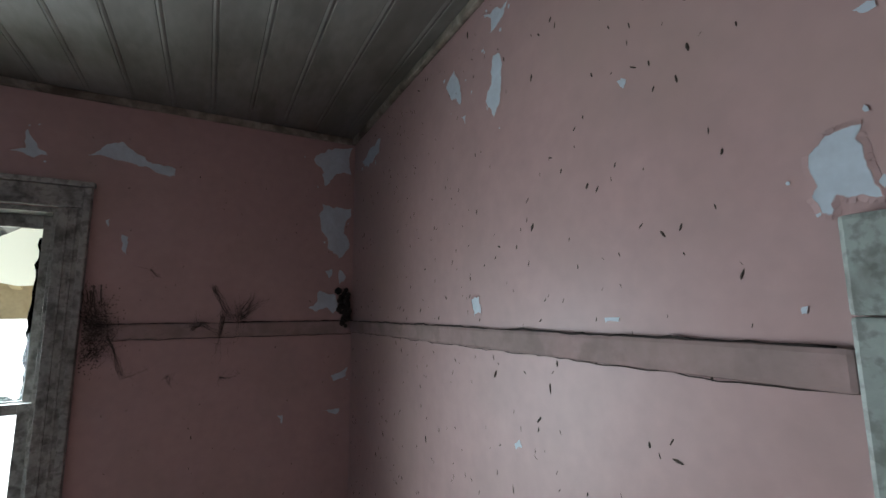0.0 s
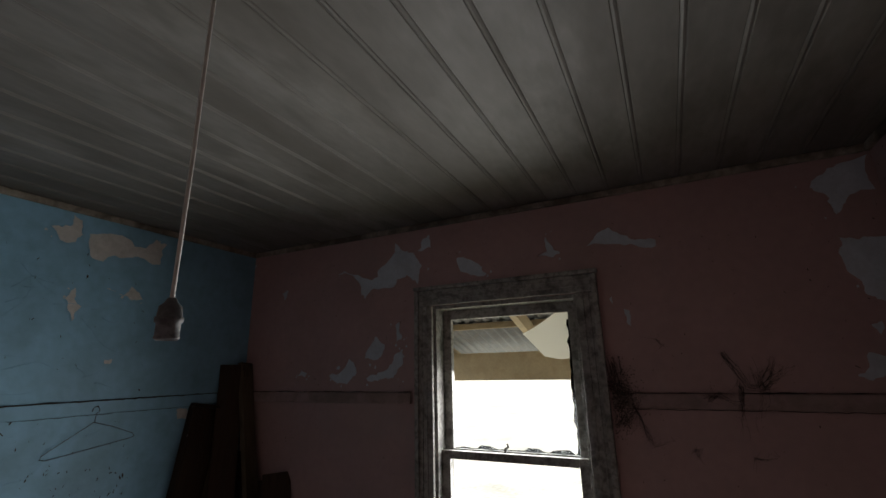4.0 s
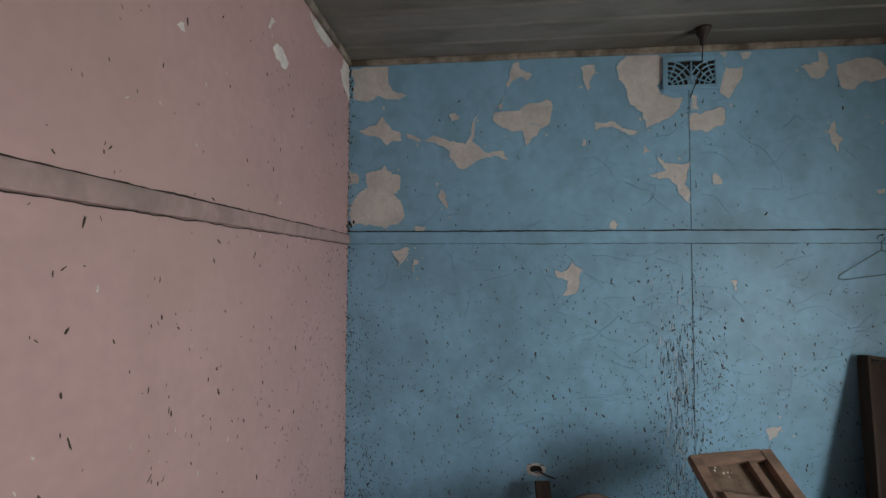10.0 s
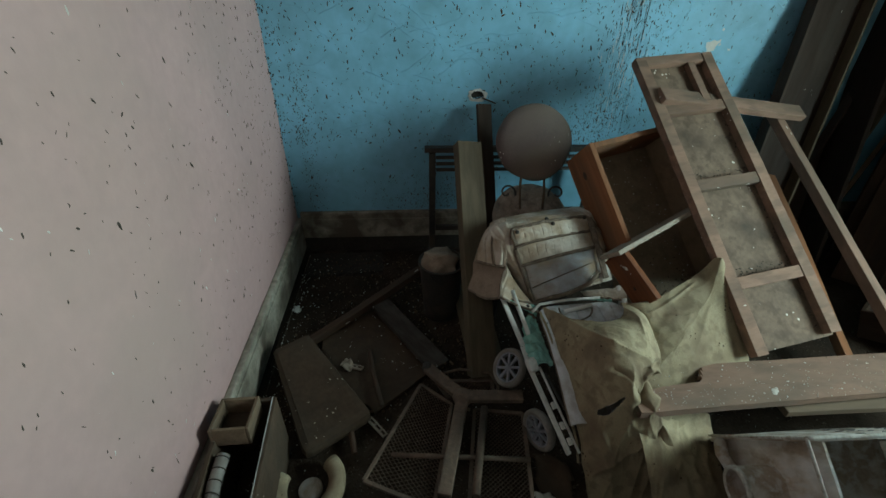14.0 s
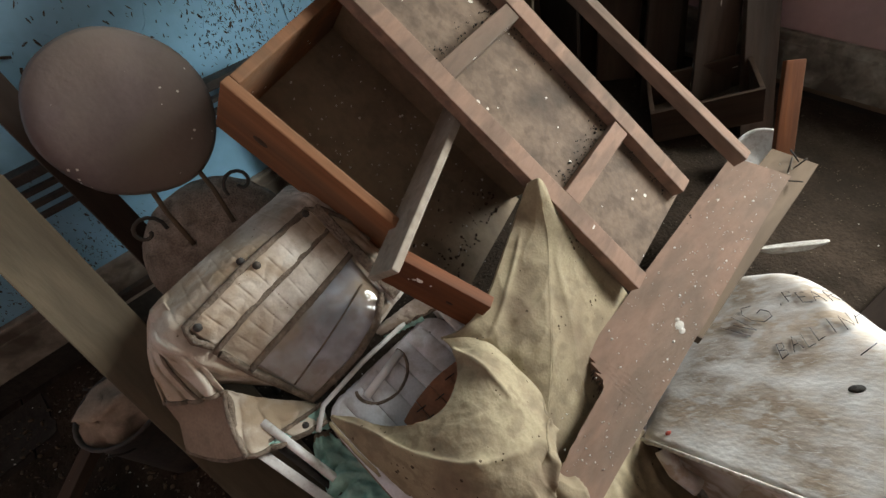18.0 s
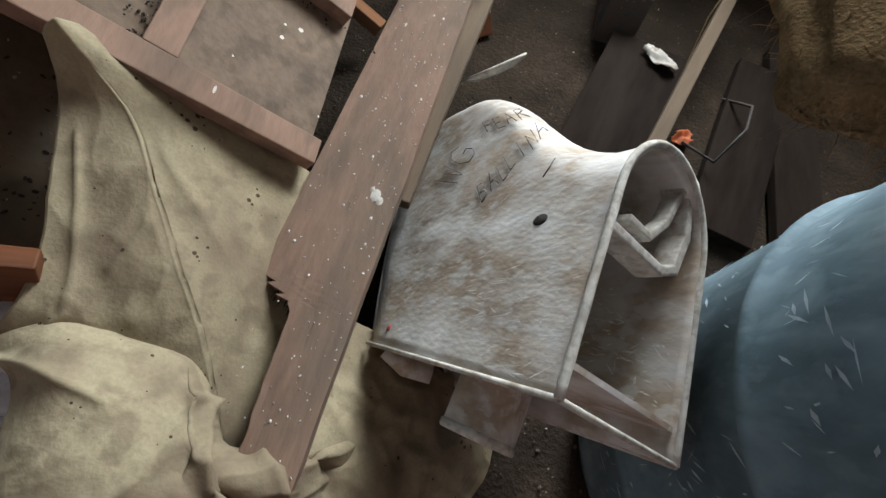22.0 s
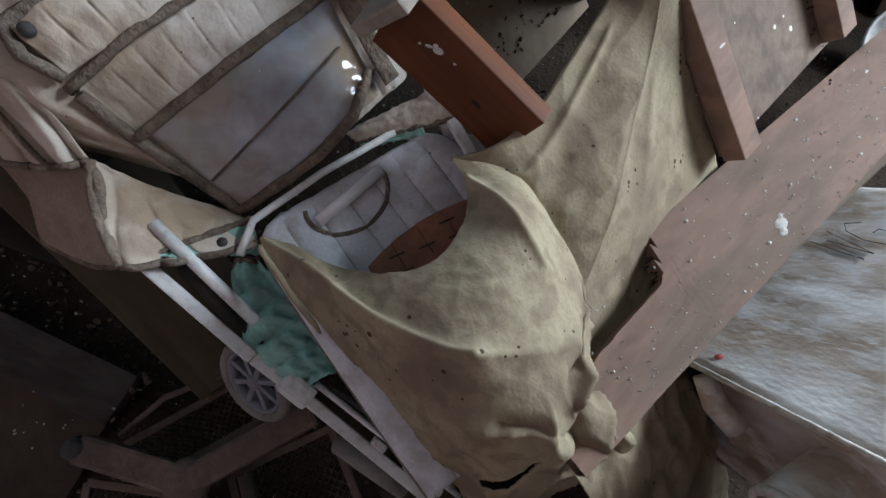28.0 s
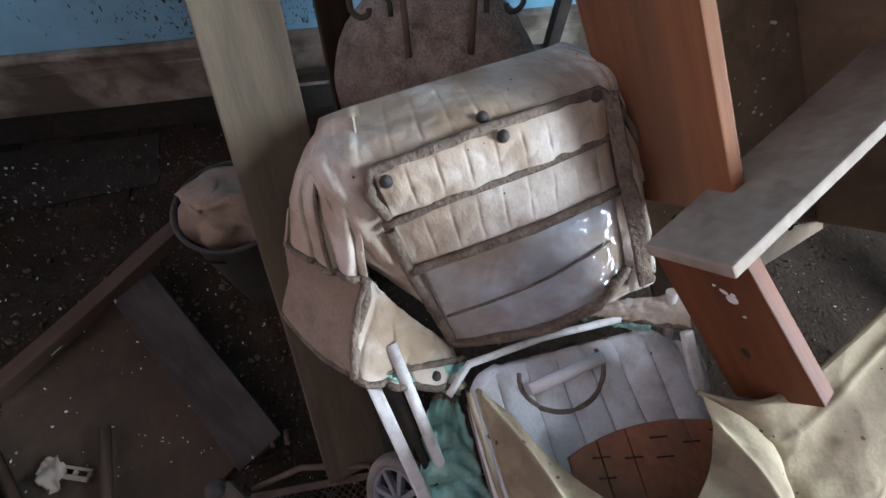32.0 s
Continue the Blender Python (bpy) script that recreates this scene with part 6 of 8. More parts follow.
def fan(s, t):
    # gathered cloth below the open corner, its pleats fanning out
    pleat = abs(math.sin(math.pi * (t * 4.1 + 0.8 * s + 0.7 * noise.noise(Vector((s * 2, t * 5, 3)))))) ** 0.6
    return FAN(s, t) + hn * (0.010 * pleat * (0.35 + 0.65 * s) * min(1, 8 * t * (1 - t)) + 0.003 * noise.noise(Vector((s * 7, t * 9, 2))))
part("gathered_corner", grid_sheet(fan, 40, 80, 0.003), M_QUILT, push, "gathered grubby lower corner of the hood")
part("piping", tube([fan(1.0, i / 40) + hn * 0.002 for i in range(41)], 0.0045, 7), M_PIPING, push)
part("piping", tube([fan(i / 20, 0.0) + hn * 0.003 for i in range(21)], 0.005, 7), M_PIPING, push)


def window_cloth(s, t):
    u, v = -0.130 + 0.285 * s, 0.008 + 0.140 * t
    return hood_at(u, v, 0.008 + 0.002 * noise.noise(Vector((u * 16, v * 22, 1))))
part("window", grid_sheet(window_cloth, 50, 30, 0.001), M_PLASTIC, push, "clouded bluish window caked with brown dust")
part("stay", tube([hood_at(-0.125 + 0.26 * i / 20, 0.058 + 0.028 * i / 20, 0.011) for i in range(21)], 0.002, 5), M_PIPING, push, "dark wire behind the window")


def film(s, t):
    u, v = -0.138 + 0.278 * s, 0.002 + 0.146 * t
    a = u * 22 + v * 34
    cr = 0.008 * noise.noise(Vector((u * 14, v * 24, 1))) + 0.012 * abs(noise.noise(Vector((a, u * 9 - v * 26, 4)))) + 0.004 * abs(noise.noise(Vector((u * 60 - v * 40, v * 44, 7))))
    hold = min(1.0, 9 * s, 9 * (1 - s), 6 * t, 6 * (1 - t))
    return hood_at(u, v, 0.013 + cr * hold + 0.012 * math.sin(math.pi * s) * math.sin(math.pi * t))
part("film", grid_sheet(film, 110, 60), M_FILM, push, "loose crinkled clear plastic over the window")


def piping(pts, r=0.0055, lift=0.018):
    out = []
    for (u0, v0), (u1, v1) in zip(pts, pts[1:]):
        n = max(3, int(math.hypot(u1 - u0, v1 - v0) / 0.012))
        out += [hood_at(u0 + (u1 - u0) * i / n, v0 + (v1 - v0) * i / n, lift + 0.002 * noise.noise(Vector((u0 + i * 0.3, v0, 5)))) for i in range(n)]
    out.append(hood_at(pts[-1][0], pts[-1][1], lift))
    bm = tube(out, r, 7)
    for v in bm.verts:
        v.co += 0.0012 * noise.noise_vector(v.co * 60)
    return bm
part("piping", piping([(-0.140, 0.222), (-0.148, 0.252), (-0.138, 0.278), (0.0, 0.283), (0.155, 0.280), (0.170, 0.262)], 0.0068, 0.012), M_PIPING, push, "brown fabric binding")
part("piping", piping([(-0.150, 0.212), (-0.06, 0.221), (0.162, 0.219)], 0.0055, 0.011), M_PIPING, push)
part("piping", piping([(-0.146, 0.205), (-0.146, 0.145), (-0.134, 0.006), (0.02, 0.000), (0.10, 0.010), (0.158, 0.040)], 0.0075, 0.009), M_PIPING, push)
part("piping", piping([(-0.146, 0.144), (0.0, 0.147), (0.162, 0.147)], 0.0062, 0.012), M_PIPING, push)
part("binding", grid_sheet(lambda s, t: hood_at(0.156 + 0.022 * t + 0.010 * (1 - s), 0.012 + 0.262 * s, 0.015 + 0.0015 * noise.noise(Vector((s * 30, t * 3, 1)))), 60, 6, 0.003), M_PIPING, push, "broad brown binding down the hood's edge")
part("piping", piping([(0.172, 0.272), (0.196, 0.225), (0.232, 0.17), (0.24, 0.13)], 0.0045, 0.010), M_PIPING, push)
for u, v in ((0.0, 0.296), (0.012, 0.270), (-0.125, 0.264), (0.145, 0.276)):
    p = hood_at(u, v, 0.018 if v < 0.29 else 0.006)
    mm = hn.to_track_quat('Z', 'Y').to_matrix().to_4x4()
    mm.translation = p
    part("stud", lathe([(0.0, 0.006), (0.004, 0.0055), (0.0065, 0.003), (0.0075, 0.0)], 14, m=mm), M_IRON, push, "rusty press stud")


SKIRT = loft([(-1.722, -0.212, 0.400), (-1.690, -0.180, 0.408), (-1.628, -0.118, 0.430), (-1.575, -0.138, 0.402), (-1.531, -0.148, 0.380)],
             [(-1.722, -0.222, 0.375), (-1.690, -0.215, 0.362), (-1.645, -0.190, 0.368), (-1.590, -0.170, 0.366), (-1.535, -0.150, 0.372)],
             [(-1.716, -0.230, 0.352), (-1.690, -0.242, 0.330), (-1.650, -0.236, 0.322), (-1.585, -0.195, 0.335), (-1.538, -0.152, 0.368)])
SIDE = loft([(-1.775, -0.100, 0.552), (-1.715, -0.100, 0.538), (-1.680, -0.108, 0.505), (-1.650, -0.112, 0.465), (-1.628, -0.114, 0.436)],
            [(-1.788, -0.124, 0.540), (-1.735, -0.130, 0.526), (-1.703, -0.138, 0.495), (-1.675, -0.142, 0.455), (-1.650, -0.145, 0.425)],
            [(-1.795, -0.146, 0.515), (-1.757, -0.160, 0.500), (-1.728, -0.170, 0.472), (-1.705, -0.175, 0.440), (-1.682, -0.178, 0.412)],
            [(-1.805, -0.166, 0.480), (-1.778, -0.182, 0.466), (-1.756, -0.195, 0.445), (-1.740, -0.203, 0.420), (-1.722, -0.212, 0.398)])
def side_cloth(s, t):
    # loose folds run down to the side's hem
    fold = abs(math.sin(math.pi * (s * 3.6 + 0.7 * t + 0.3 * noise.noise(Vector((s * 3, t * 2, 4)))))) ** 0.6
    return SIDE(s, t) + hn * (0.016 * fold * sm(0.05, 0.5, t) * min(1, 5 * s + 0.2) + 0.005 * noise.noise(Vector((s * 7, t * 7, 8))))
part("hood_side", grid_sheet(side_cloth, 60, 60, 0.003), M_QUILT, push, "loose folded side of the quilted hood")
part("piping", tube([side_cloth(i / 40, 1.0) + hn * 0.002 for i in range(41)], 0.0045, 7), M_PIPING, push)
part("piping", tube([side_cloth(0.45 + 0.08 * math.sin(i / 12), i / 40) + hn * 0.002 for i in range(10, 41)], 0.003, 6), M_PIPING, push)
def skirt(s, t):
    # the hood's near side hangs open, its lining showing
    p = SKIRT(t, s)
    return p + hn * (0.004 * abs(math.sin((s * 3.1 + 0.4 * t) * math.pi)) * t) + 0.003 * t * noise.noise_vector(Vector((s * 5, t * 3, 7))) + 0.001 * noise.noise_vector(Vector((s * 16, t * 8, 9)))
part("side_panel", grid_sheet(skirt, 60, 30, 0.003), M_LINING, push, "drooping brown side panel of the hood")
part("piping", tube([skirt(i / 40, 1.0) for i in range(41)], 0.0045, 7), M_PIPING, push)
part("piping", tube([skirt(i / 40, 0.0) + hn * 0.004 for i in range(41)], 0.006, 7), M_PIPING, push)


def band(p0, p1, p2, p3, billow, nu=40, nv=14, seed=0):
    """A strip of cloth between two edges, gently billowed and creased."""
    p0, p1, p2, p3 = Vector(p0), Vector(p1), Vector(p2), Vector(p3)
    def fn(s, t):
        p = p0.lerp(p1, s).lerp(p2.lerp(p3, s), t)
        b = math.sin(math.pi * t) * billow * (0.6 + 0.5 * math.sin(s * 5 + seed))
        return p + Vector((0, 0, b + 0.004 * noise.noise(Vector((s * 9, t * 3, seed))))) + 0.002 * noise.noise_vector(Vector((s * 20, t * 9, seed)))
    return fn
rb_ = band((-1.572, 0.150, 0.360), (-1.545, 0.290, 0.398), (-1.560, 0.160, 0.350), (-1.505, 0.292, 0.372), 0.006, seed=1)
part("side_flap", grid_sheet(rb_, 50, 16, 0.003), M_QUILT, push, "loose lower flap of the hood")
part("piping", tube([rb_(i / 30, 1.0) for i in range(31)], 0.004, 7), M_PIPING, push)
part("lining", grid_sheet(band((-1.562, 0.160, 0.346), (-1.525, 0.245, 0.362), (-1.550, 0.166, 0.342), (-1.515, 0.245, 0.356), 0.004, seed=2), 40, 8, 0.002), M_MINT, push, "mint green fabric lining")
lf = band((-1.530, -0.120, 0.370), (-1.535, -0.008, 0.335), (-1.517, -0.098, 0.362), (-1.494, -0.022, 0.320), 0.004, seed=3)
part("lining", grid_sheet(lf, 40, 12, 0.002), M_MINT, push, "mint green fabric lining")
part("piping", tube([lf(i / 30, 0.0) + Vector((0, 0, 0.003)) for i in range(31)], 0.0045, 7), M_PIPING, push)
mm = Matrix.Translation(lf(0.62, 0.45) + Vector((0, 0, 0.002)))
part("stud", lathe([(0.0, 0.006), (0.004, 0.0055), (0.0065, 0.003), (0.0075, 0.0)], 14, m=mm), M_IRON, push)

# seat back, lying almost level under the hood
SU, SR = Vector((-1.512, -0.018, 0.338)), Vector((-1.520, 0.272, 0.349))
SD = Vector((0.32, 0.016, -0.030))
sxn = (SR - SU).normalized()
snn = sxn.cross(SD.normalized())
snn = snn if snn.z > 0 else -snn
def seat(s, t):
    # rounded upper corners
    c = 0.16
    q = t / 0.15
    e0 = c * (1 - math.sqrt(max(0.0, 1 - (1 - min(1, q)) ** 2)))
    k = e0 + (1 - 2 * e0) * s
    p = SU + (SR - SU) * k + SD * t
    ridge = abs(math.sin(math.pi * k * 7)) ** 0.35
    e = min(1, min(s, 1 - s) / 0.05, t / 0.06)
    sag = -0.10 * max(0.0, t - 0.35) ** 1.5
    return p + snn * (0.006 * ridge * e + 0.003 * noise.noise(Vector((k * 8, t * 8, 2))) + sag)
part("seat_back", grid_sheet(lambda s, t: seat(s, 1.2 * t), 110, 70, 0.008), M_SEATQ, push, "grey quilted seat padding")
rim_ = [seat(0.0, 1.2 - 1.2 * i / 40) for i in range(41)] + [seat(i / 40, 0.0) for i in range(1, 41)] + [seat(1.0, i / 40) for i in range(1, 30)]
part("piping", tube([q + snn * 0.003 for q in rim_], 0.0045, 7), M_PIPING, push)
inn = [seat(0.075, 0.9 - 0.75 * i / 20) for i in range(21)]
part("piping", tube([q + snn * 0.002 for q in inn], 0.003, 6), M_PIPING, push)
part("top_tube", tube([SU + Vector((0.02, -0.022, 0.008)), SU + Vector((-0.012, 0.012, 0.012)), SU.lerp(SR, 0.4) + Vector((-0.022, 0, 0.012)), SR + Vector((-0.02, -0.05, 0.010))], 0.005, 10), M_WHITE, push)
part("seat_wing", grid_sheet(band(SR + Vector((0.01, -0.02, -0.004)), SR + Vector((0.035, 0.035, -0.004)), SR + Vector((0.12, 0.0, -0.012)), SR + Vector((0.10, 0.03, -0.02)), 0.012, seed=5), 30, 20, 0.003), M_SEATQ, push)
part("plastic_strip", grid_sheet(lambda s, t: seat(0.14 + 0.42 * s, 0.035 + 0.065 * t) + snn * (0.005 + 0.003 * noise.noise(Vector((s * 30, t * 4, 0)))), 50, 8, 0.001), M_FILM, push, "crinkled clear plastic strip")
part("cut_out", tube([seat(0.43 - 0.21 * math.cos(a), 0.045 + 0.19 * math.sin(a) - 0.04 * (0.43 - 0.21 * math.cos(a) - 0.22)) + snn * 0.006 for a in [math.pi * k / 24 for k in range(25)]], 0.0042, 7), M_PIPING, push, "bound edge of the hand hole")
part("handle_bar", tube([seat(0.265, 0.115) + snn * 0.013, seat(0.63, 0.065) + snn * 0.015], 0.0080, 12), M_CLEAN, push, "white handle bar across the hand hole")
for q in ((0.88, 0.10), (0.05, 0.235)):
    mm = snn.to_track_quat('Z', 'Y').to_matrix().to_4x4()
    mm.translation = seat(*q) + snn * 0.002
    part("stud", lathe([(0.0, 0.006), (0.004, 0.0055), (0.0065, 0.003), (0.0075, 0.0)], 14, m=mm), M_IRON, push)


def gusset(s, t):
    a = Vector((-1.500, -0.055, 0.300)).lerp(Vector((-1.325, -0.058, 0.252)), s) + Vector((0, -0.030 * math.sin(math.pi * s), 0.008))
    b = Vector((-1.490, -0.024, 0.318)).lerp(Vector((-1.320, 0.000, 0.272)), s)
    p = a.lerp(b, t)
    pleat = abs(math.sin(math.pi * (s * 5.2 + 0.35 * t + 0.1 * noise.noise(Vector((s * 4, t * 3, 1)))))) ** 0.45
    return p + Vector((0, -0.004 * pleat, 0.020 * pleat * math.sin(math.pi * min(1, t + 0.15)) + 0.009 * noise.noise(Vector((s * 10, t * 5, 0))))) + 0.002 * noise.noise_vector(Vector((s * 26, t * 10, 4)))
part("gusset", grid_sheet(gusset, 70, 24, 0.002), M_MINT, push, "gathered mint green side gusset")
part("piping", tube([gusset(0.0, t / 12) for t in range(13)] + [gusset(0.0, 1.0)], 0.005, 7), M_PIPING, push)

# tubes
def flat_tube(a, b, w=0.016, t=0.009):
    a, b = Vector(a), Vector(b)
    ob = box(((b - a).length, w, t), ((b - a).length / 2, 0, 0), 0.003, m=along(a, b))
    return ob
part("frame_tube", flat_tube((-1.550, -0.139, 0.372), (-1.387, -0.090, 0.296)), M_WHITE, push, "chipped rusty white frame tube")
part("frame_tube", flat_tube((-1.389, -0.0905, 0.291), (-1.334, -0.072, 0.250)), M_WHITE, push)
part("frame_tube", flat_tube((-1.334, -0.072, 0.246), (-1.10, 0.005, 0.135)), M_WHITE, push, "chipped rusty white frame tube")
part("frame_tube", tube([(-1.56, -0.10, 0.385), (-1.42, -0.065, 0.31)], 0.0075, 10), M_WHITE, push)
part("frame_tube", tube([(-1.57, -0.118, 0.36), (-1.40, -0.075, 0.285)], 0.006, 8), M_IRON, push)
part("frame_tube", flat_tube((-1.50, 0.275, 0.385), (-1.30, 0.29, 0.27)), M_WHITE, push)
part("frame_tube", tube([(-1.55, 0.272, 0.40), (-1.49, 0.285, 0.30), (-1.44, 0.29, 0.1)], 0.0075, 10), M_WHITE, push)
part("bracket", box((0.045, 0.03, 0.03), (0, 0, 0), 0.006, m=Matrix.Translation((-1.333, -0.068, 0.262)) @ pose(0, 0, 0, 0, 28, 18)), M_WHITE, push, "white pivot bracket")
for k, (a, b) in enumerate((((-1.325, -0.045, 0.26), (-1.10, 0.035, 0.14)), ((-1.31, -0.03, 0.25), (-1.12, 0.05, 0.16)))):
    part("link_rod", tube([a, b], 0.004, 8), M_IRON if k else M_WHITE, push)
for p in ((-1.22, -0.02, 0.205), (-1.17, -0.002, 0.175), (-1.13, 0.012, 0.155)):
    part("rivet", box((0.022, 0.012, 0.012), (0, 0, 0), 0.003, m=Matrix.Translation(p) @ pose(0, 0, 0, 0, 28, 18)), M_WHITE, push)


def wheel(cen, axis, r=0.066):
    mm = Vector(axis).normalized().to_track_quat('Z', 'Y').to_matrix().to_4x4()
    mm.translation = cen
    w = part("wheel", lathe([(r * 0.78, -0.011), (r * 0.93, -0.014), (r, -0.008), (r * 1.02, 0.0), (r, 0.008), (r * 0.93, 0.014), (r * 0.78, 0.011), (r * 0.76, 0.0), (r * 0.78, -0.011)], 36, m=mm), M_RUBBER, push, "wheel with a grey dusty rubber tyre")
    rim = bmesh.new()
    lathe([(r * 0.77, -0.009), (r * 0.77, 0.010), (r * 0.70, 0.010), (r * 0.69, -0.009), (r * 0.77, -0.009)], 32, rim)
    lathe([(0.0, 0.013), (r * 0.16, 0.012), (r * 0.2, 0.0), (r * 0.16, -0.012), (0.0, -0.013)], 20, rim)
    for k in range(8):
        a = 2 * math.pi * k / 8
        box((r * 0.56, r * 0.13, 0.010), (r * 0.44, 0, 0.003), 0.0015, m=pose(0, 0, 0, 0, 0, math.degrees(a)), bm=rim)
    bmesh.ops.transform(rim, matrix=mm, verts=rim.verts)
    part("rim", rim, M_HUB, w, "eight-spoked grey plastic rim")
wheel((-1.392, -0.122, 0.185), (0.25, -0.75, 0.62))
wheel((-1.205, -0.055, 0.105), (0.42, -0.9, 0.12))

# round stave lid seen under the canvas
lid = thing("tub_lid", "round terracotta coloured stave lid under the canvas", "lid")
LM = Matrix.Translation((-1.318, 0.180, 0.334)) @ pose(0, 0, 0, 0, 7, 0)
LA, LB = 0.092, 0.17
def stave(y0, y1, thick=0.009):
    # a slat whose two ends follow the lid's round
    ys = [y0 + (y1 - y0) * i / 6 for i in range(7)]
    rim = [(-LA * math.sqrt(1 - (y / LB) ** 2), y) for y in ys] + [(LA * math.sqrt(1 - (y / LB) ** 2), y) for y in ys[::-1]]
    bm = bmesh.new()
    top, low = ([bm.verts.new((x, y, z)) for x, y in rim] for z in (thick, 0.0))
    bm.faces.new(top)
    bm.faces.new(low[::-1])
    for i in range(len(rim)):
        j = (i + 1) % len(rim)
        bm.faces.new((top[i], low[i], low[j], top[j]))
    bmesh.ops.recalc_face_normals(bm, faces=bm.faces)
    return bm
for k in range(5):
    y0 = -0.097 + k * 0.0385
    ob = part("stave", stave(y0, y0 + 0.0372, 0.009 + 0.0012 * (k % 3)), M_BASKET, lid)
    ob.matrix_basis = LM
    for x in (-0.066,) if k % 2 else (-0.048, -0.070):
        a = LM @ Vector((x + 0.006 * math.sin(k * 2.3), y0 + 0.026, 0.0125))
        part("staple", tube([a, a + Vector((0.003, 0.020, 0.002))], 0.0011, 5), M_IRON, lid)

# ---- canvas sheet ----
def off_line(x, y, ax, ay, bx, by):
    """Distance to a stroke, and on which side."""
    dx, dy = bx - ax, by - ay
    k = max(0, min(1, ((x - ax) * dx + (y - ay) * dy) / (dx * dx + dy * dy)))
    side = (x - ax) * dy - (y - ay) * dx
    return math.hypot(x - ax - dx * k, y - ay - dy * k), side


# the near part falls over a tub: from its cut-out top edge down to the floor, rib by rib from its hem
LOBE = loft([(-1.486, -0.003, 0.360), (-1.395, 0.002, 0.362), (-1.280, 0.020, 0.300), (-1.165, 0.032, 0.225), (-1.085, 0.045, 0.130), (-1.030, 0.070, 0.010)],
            [(-1.452, 0.020, 0.378), (-1.360, 0.034, 0.408), (-1.255, 0.048, 0.385), (-1.155, 0.055, 0.310), (-1.072, 0.062, 0.160), (-1.022, 0.085, 0.010)],
            [(-1.405, 0.042, 0.392), (-1.315, 0.058, 0.438), (-1.215, 0.078, 0.432), (-1.128, 0.082, 0.355), (-1.058, 0.090, 0.190), (-1.012, 0.110, 0.010)],
            [(-1.340, 0.090, 0.440), (-1.275, 0.102, 0.462), (-1.205, 0.115, 0.452), (-1.125, 0.125, 0.400), (-1.052, 0.140, 0.220), (-1.002, 0.170, 0.010)],
            [(-1.324, 0.138, 0.450), (-1.274, 0.155, 0.468), (-1.203, 0.172, 0.446), (-1.128, 0.160, 0.405), (-1.048, 0.185, 0.240), (-0.998, 0.235, 0.010)],
            [(-1.352, 0.188, 0.438), (-1.302, 0.210, 0.458), (-1.222, 0.228, 0.425), (-1.142, 0.185, 0.405), (-1.046, 0.222, 0.260), (-0.996, 0.300, 0.010)],
            [(-1.388, 0.214, 0.432), (-1.330, 0.244, 0.452), (-1.240, 0.268, 0.395), (-1.160, 0.200, 0.385), (-1.048, 0.246, 0.270), (-0.998, 0.350, 0.010)],
            [(-1.420, 0.218, 0.440), (-1.356, 0.268, 0.436), (-1.248, 0.284, 0.360), (-1.168, 0.210, 0.350), (-1.052, 0.256, 0.255), (-1.002, 0.365, 0.010)])


def creases(p, s, t):
    """Small crumples, stronger where the cloth bends over and hangs."""
    near = sm(0.45, 0.62, t) * (1 - 0.4 * sm(0.8, 1.0, t))
    x, y = p.x, p.y
    crumple = abs(noise.noise(Vector((x * 15 + y * 7, y * 17 - x * 5, 1)))) ** 0.6 * (0.002 + 0.011 * near)
    fine = abs(noise.noise(Vector((x * 34 - y * 20, y * 30, 5)))) ** 0.7 * (0.0012 + 0.004 * near)
    return 0.5 * (0.002 + 0.011 * near) - crumple - fine + 0.0007 * noise.noise(Vector((x * 90, y * 90, 3)))


# sharp folds: from (s, t) to (s, t), and how high
FOLDS = ((0.64, 0.58, 0.92, 0.50, 0.014), (0.58, 0.64, 0.88, 0.58, -0.014), (0.62, 0.70, 0.96, 0.66, 0.013), (0.48, 0.70, 0.66, 0.62, -0.011), (0.70, 0.78, 0.98, 0.74, -0.012),
         (0.36, 0.50, 0.56, 0.64, -0.010), (0.30, 0.48, 0.52, 0.61, 0.009), (0.06, 0.46, 0.34, 0.82, 0.006), (0.12, 0.86, 0.60, 0.78, 0.008), (0.80, 0.46, 0.98, 0.52, 0.010))


def canvas(s, t):
    p = LOBE(s, t)
    # a slit torn across, its lower lip sagging
    e = (t - 0.640 + 0.10 * (s - 0.30)) / 0.014
    if 0.20 < s < 0.42 and abs(e) < 1.0 - abs(s - 0.28) / 0.13:
        return None
    # folds drawn from the hem's corner and across the top
    for s0, t0, s1, t1, hgt, w in ((0.0, 0.02, 0.42, 0.34, 0.010, 0.035), (0.42, 0.34, 0.72, 0.50, 0.007, 0.035), (0.86, 0.02, 0.70, 0.30, 0.012, 0.05), (0.14, 0.30, 0.20, 0.62, 0.005, 0.03), (0.9, 0.42, 0.72, 0.54, 0.010, 0.03), (0.62, 0.50, 0.94, 0.58, -0.008, 0.03)):
        p.z += 1.15 * hgt * math.exp(-off_line(s, t, s0, t0, s1, t1)[0] / (w * 0.75))
    e = 0.012
    n = (LOBE(min(1, s + e), t) - LOBE(max(0, s - e), t)).cross(LOBE(s, min(1, t + e)) - LOBE(s, max(0, t - e)))
    n = n.normalized() if n.length > 1e-9 else Vector((0, 0, 1))
    n = n if n.z + 0.6 * n.x > 0 else -n
    h = creases(p, s, t)
    for s0, t0, s1, t1, hgt in FOLDS:
        d = off_line(s, t, s0, t0, s1, t1)[0]
        if d < 0.08:
            h += hgt * math.exp(-d / 0.014)
    return p + n * h + noise.noise_vector(p * 7 + Vector((4, 4, 4))) * 0.003
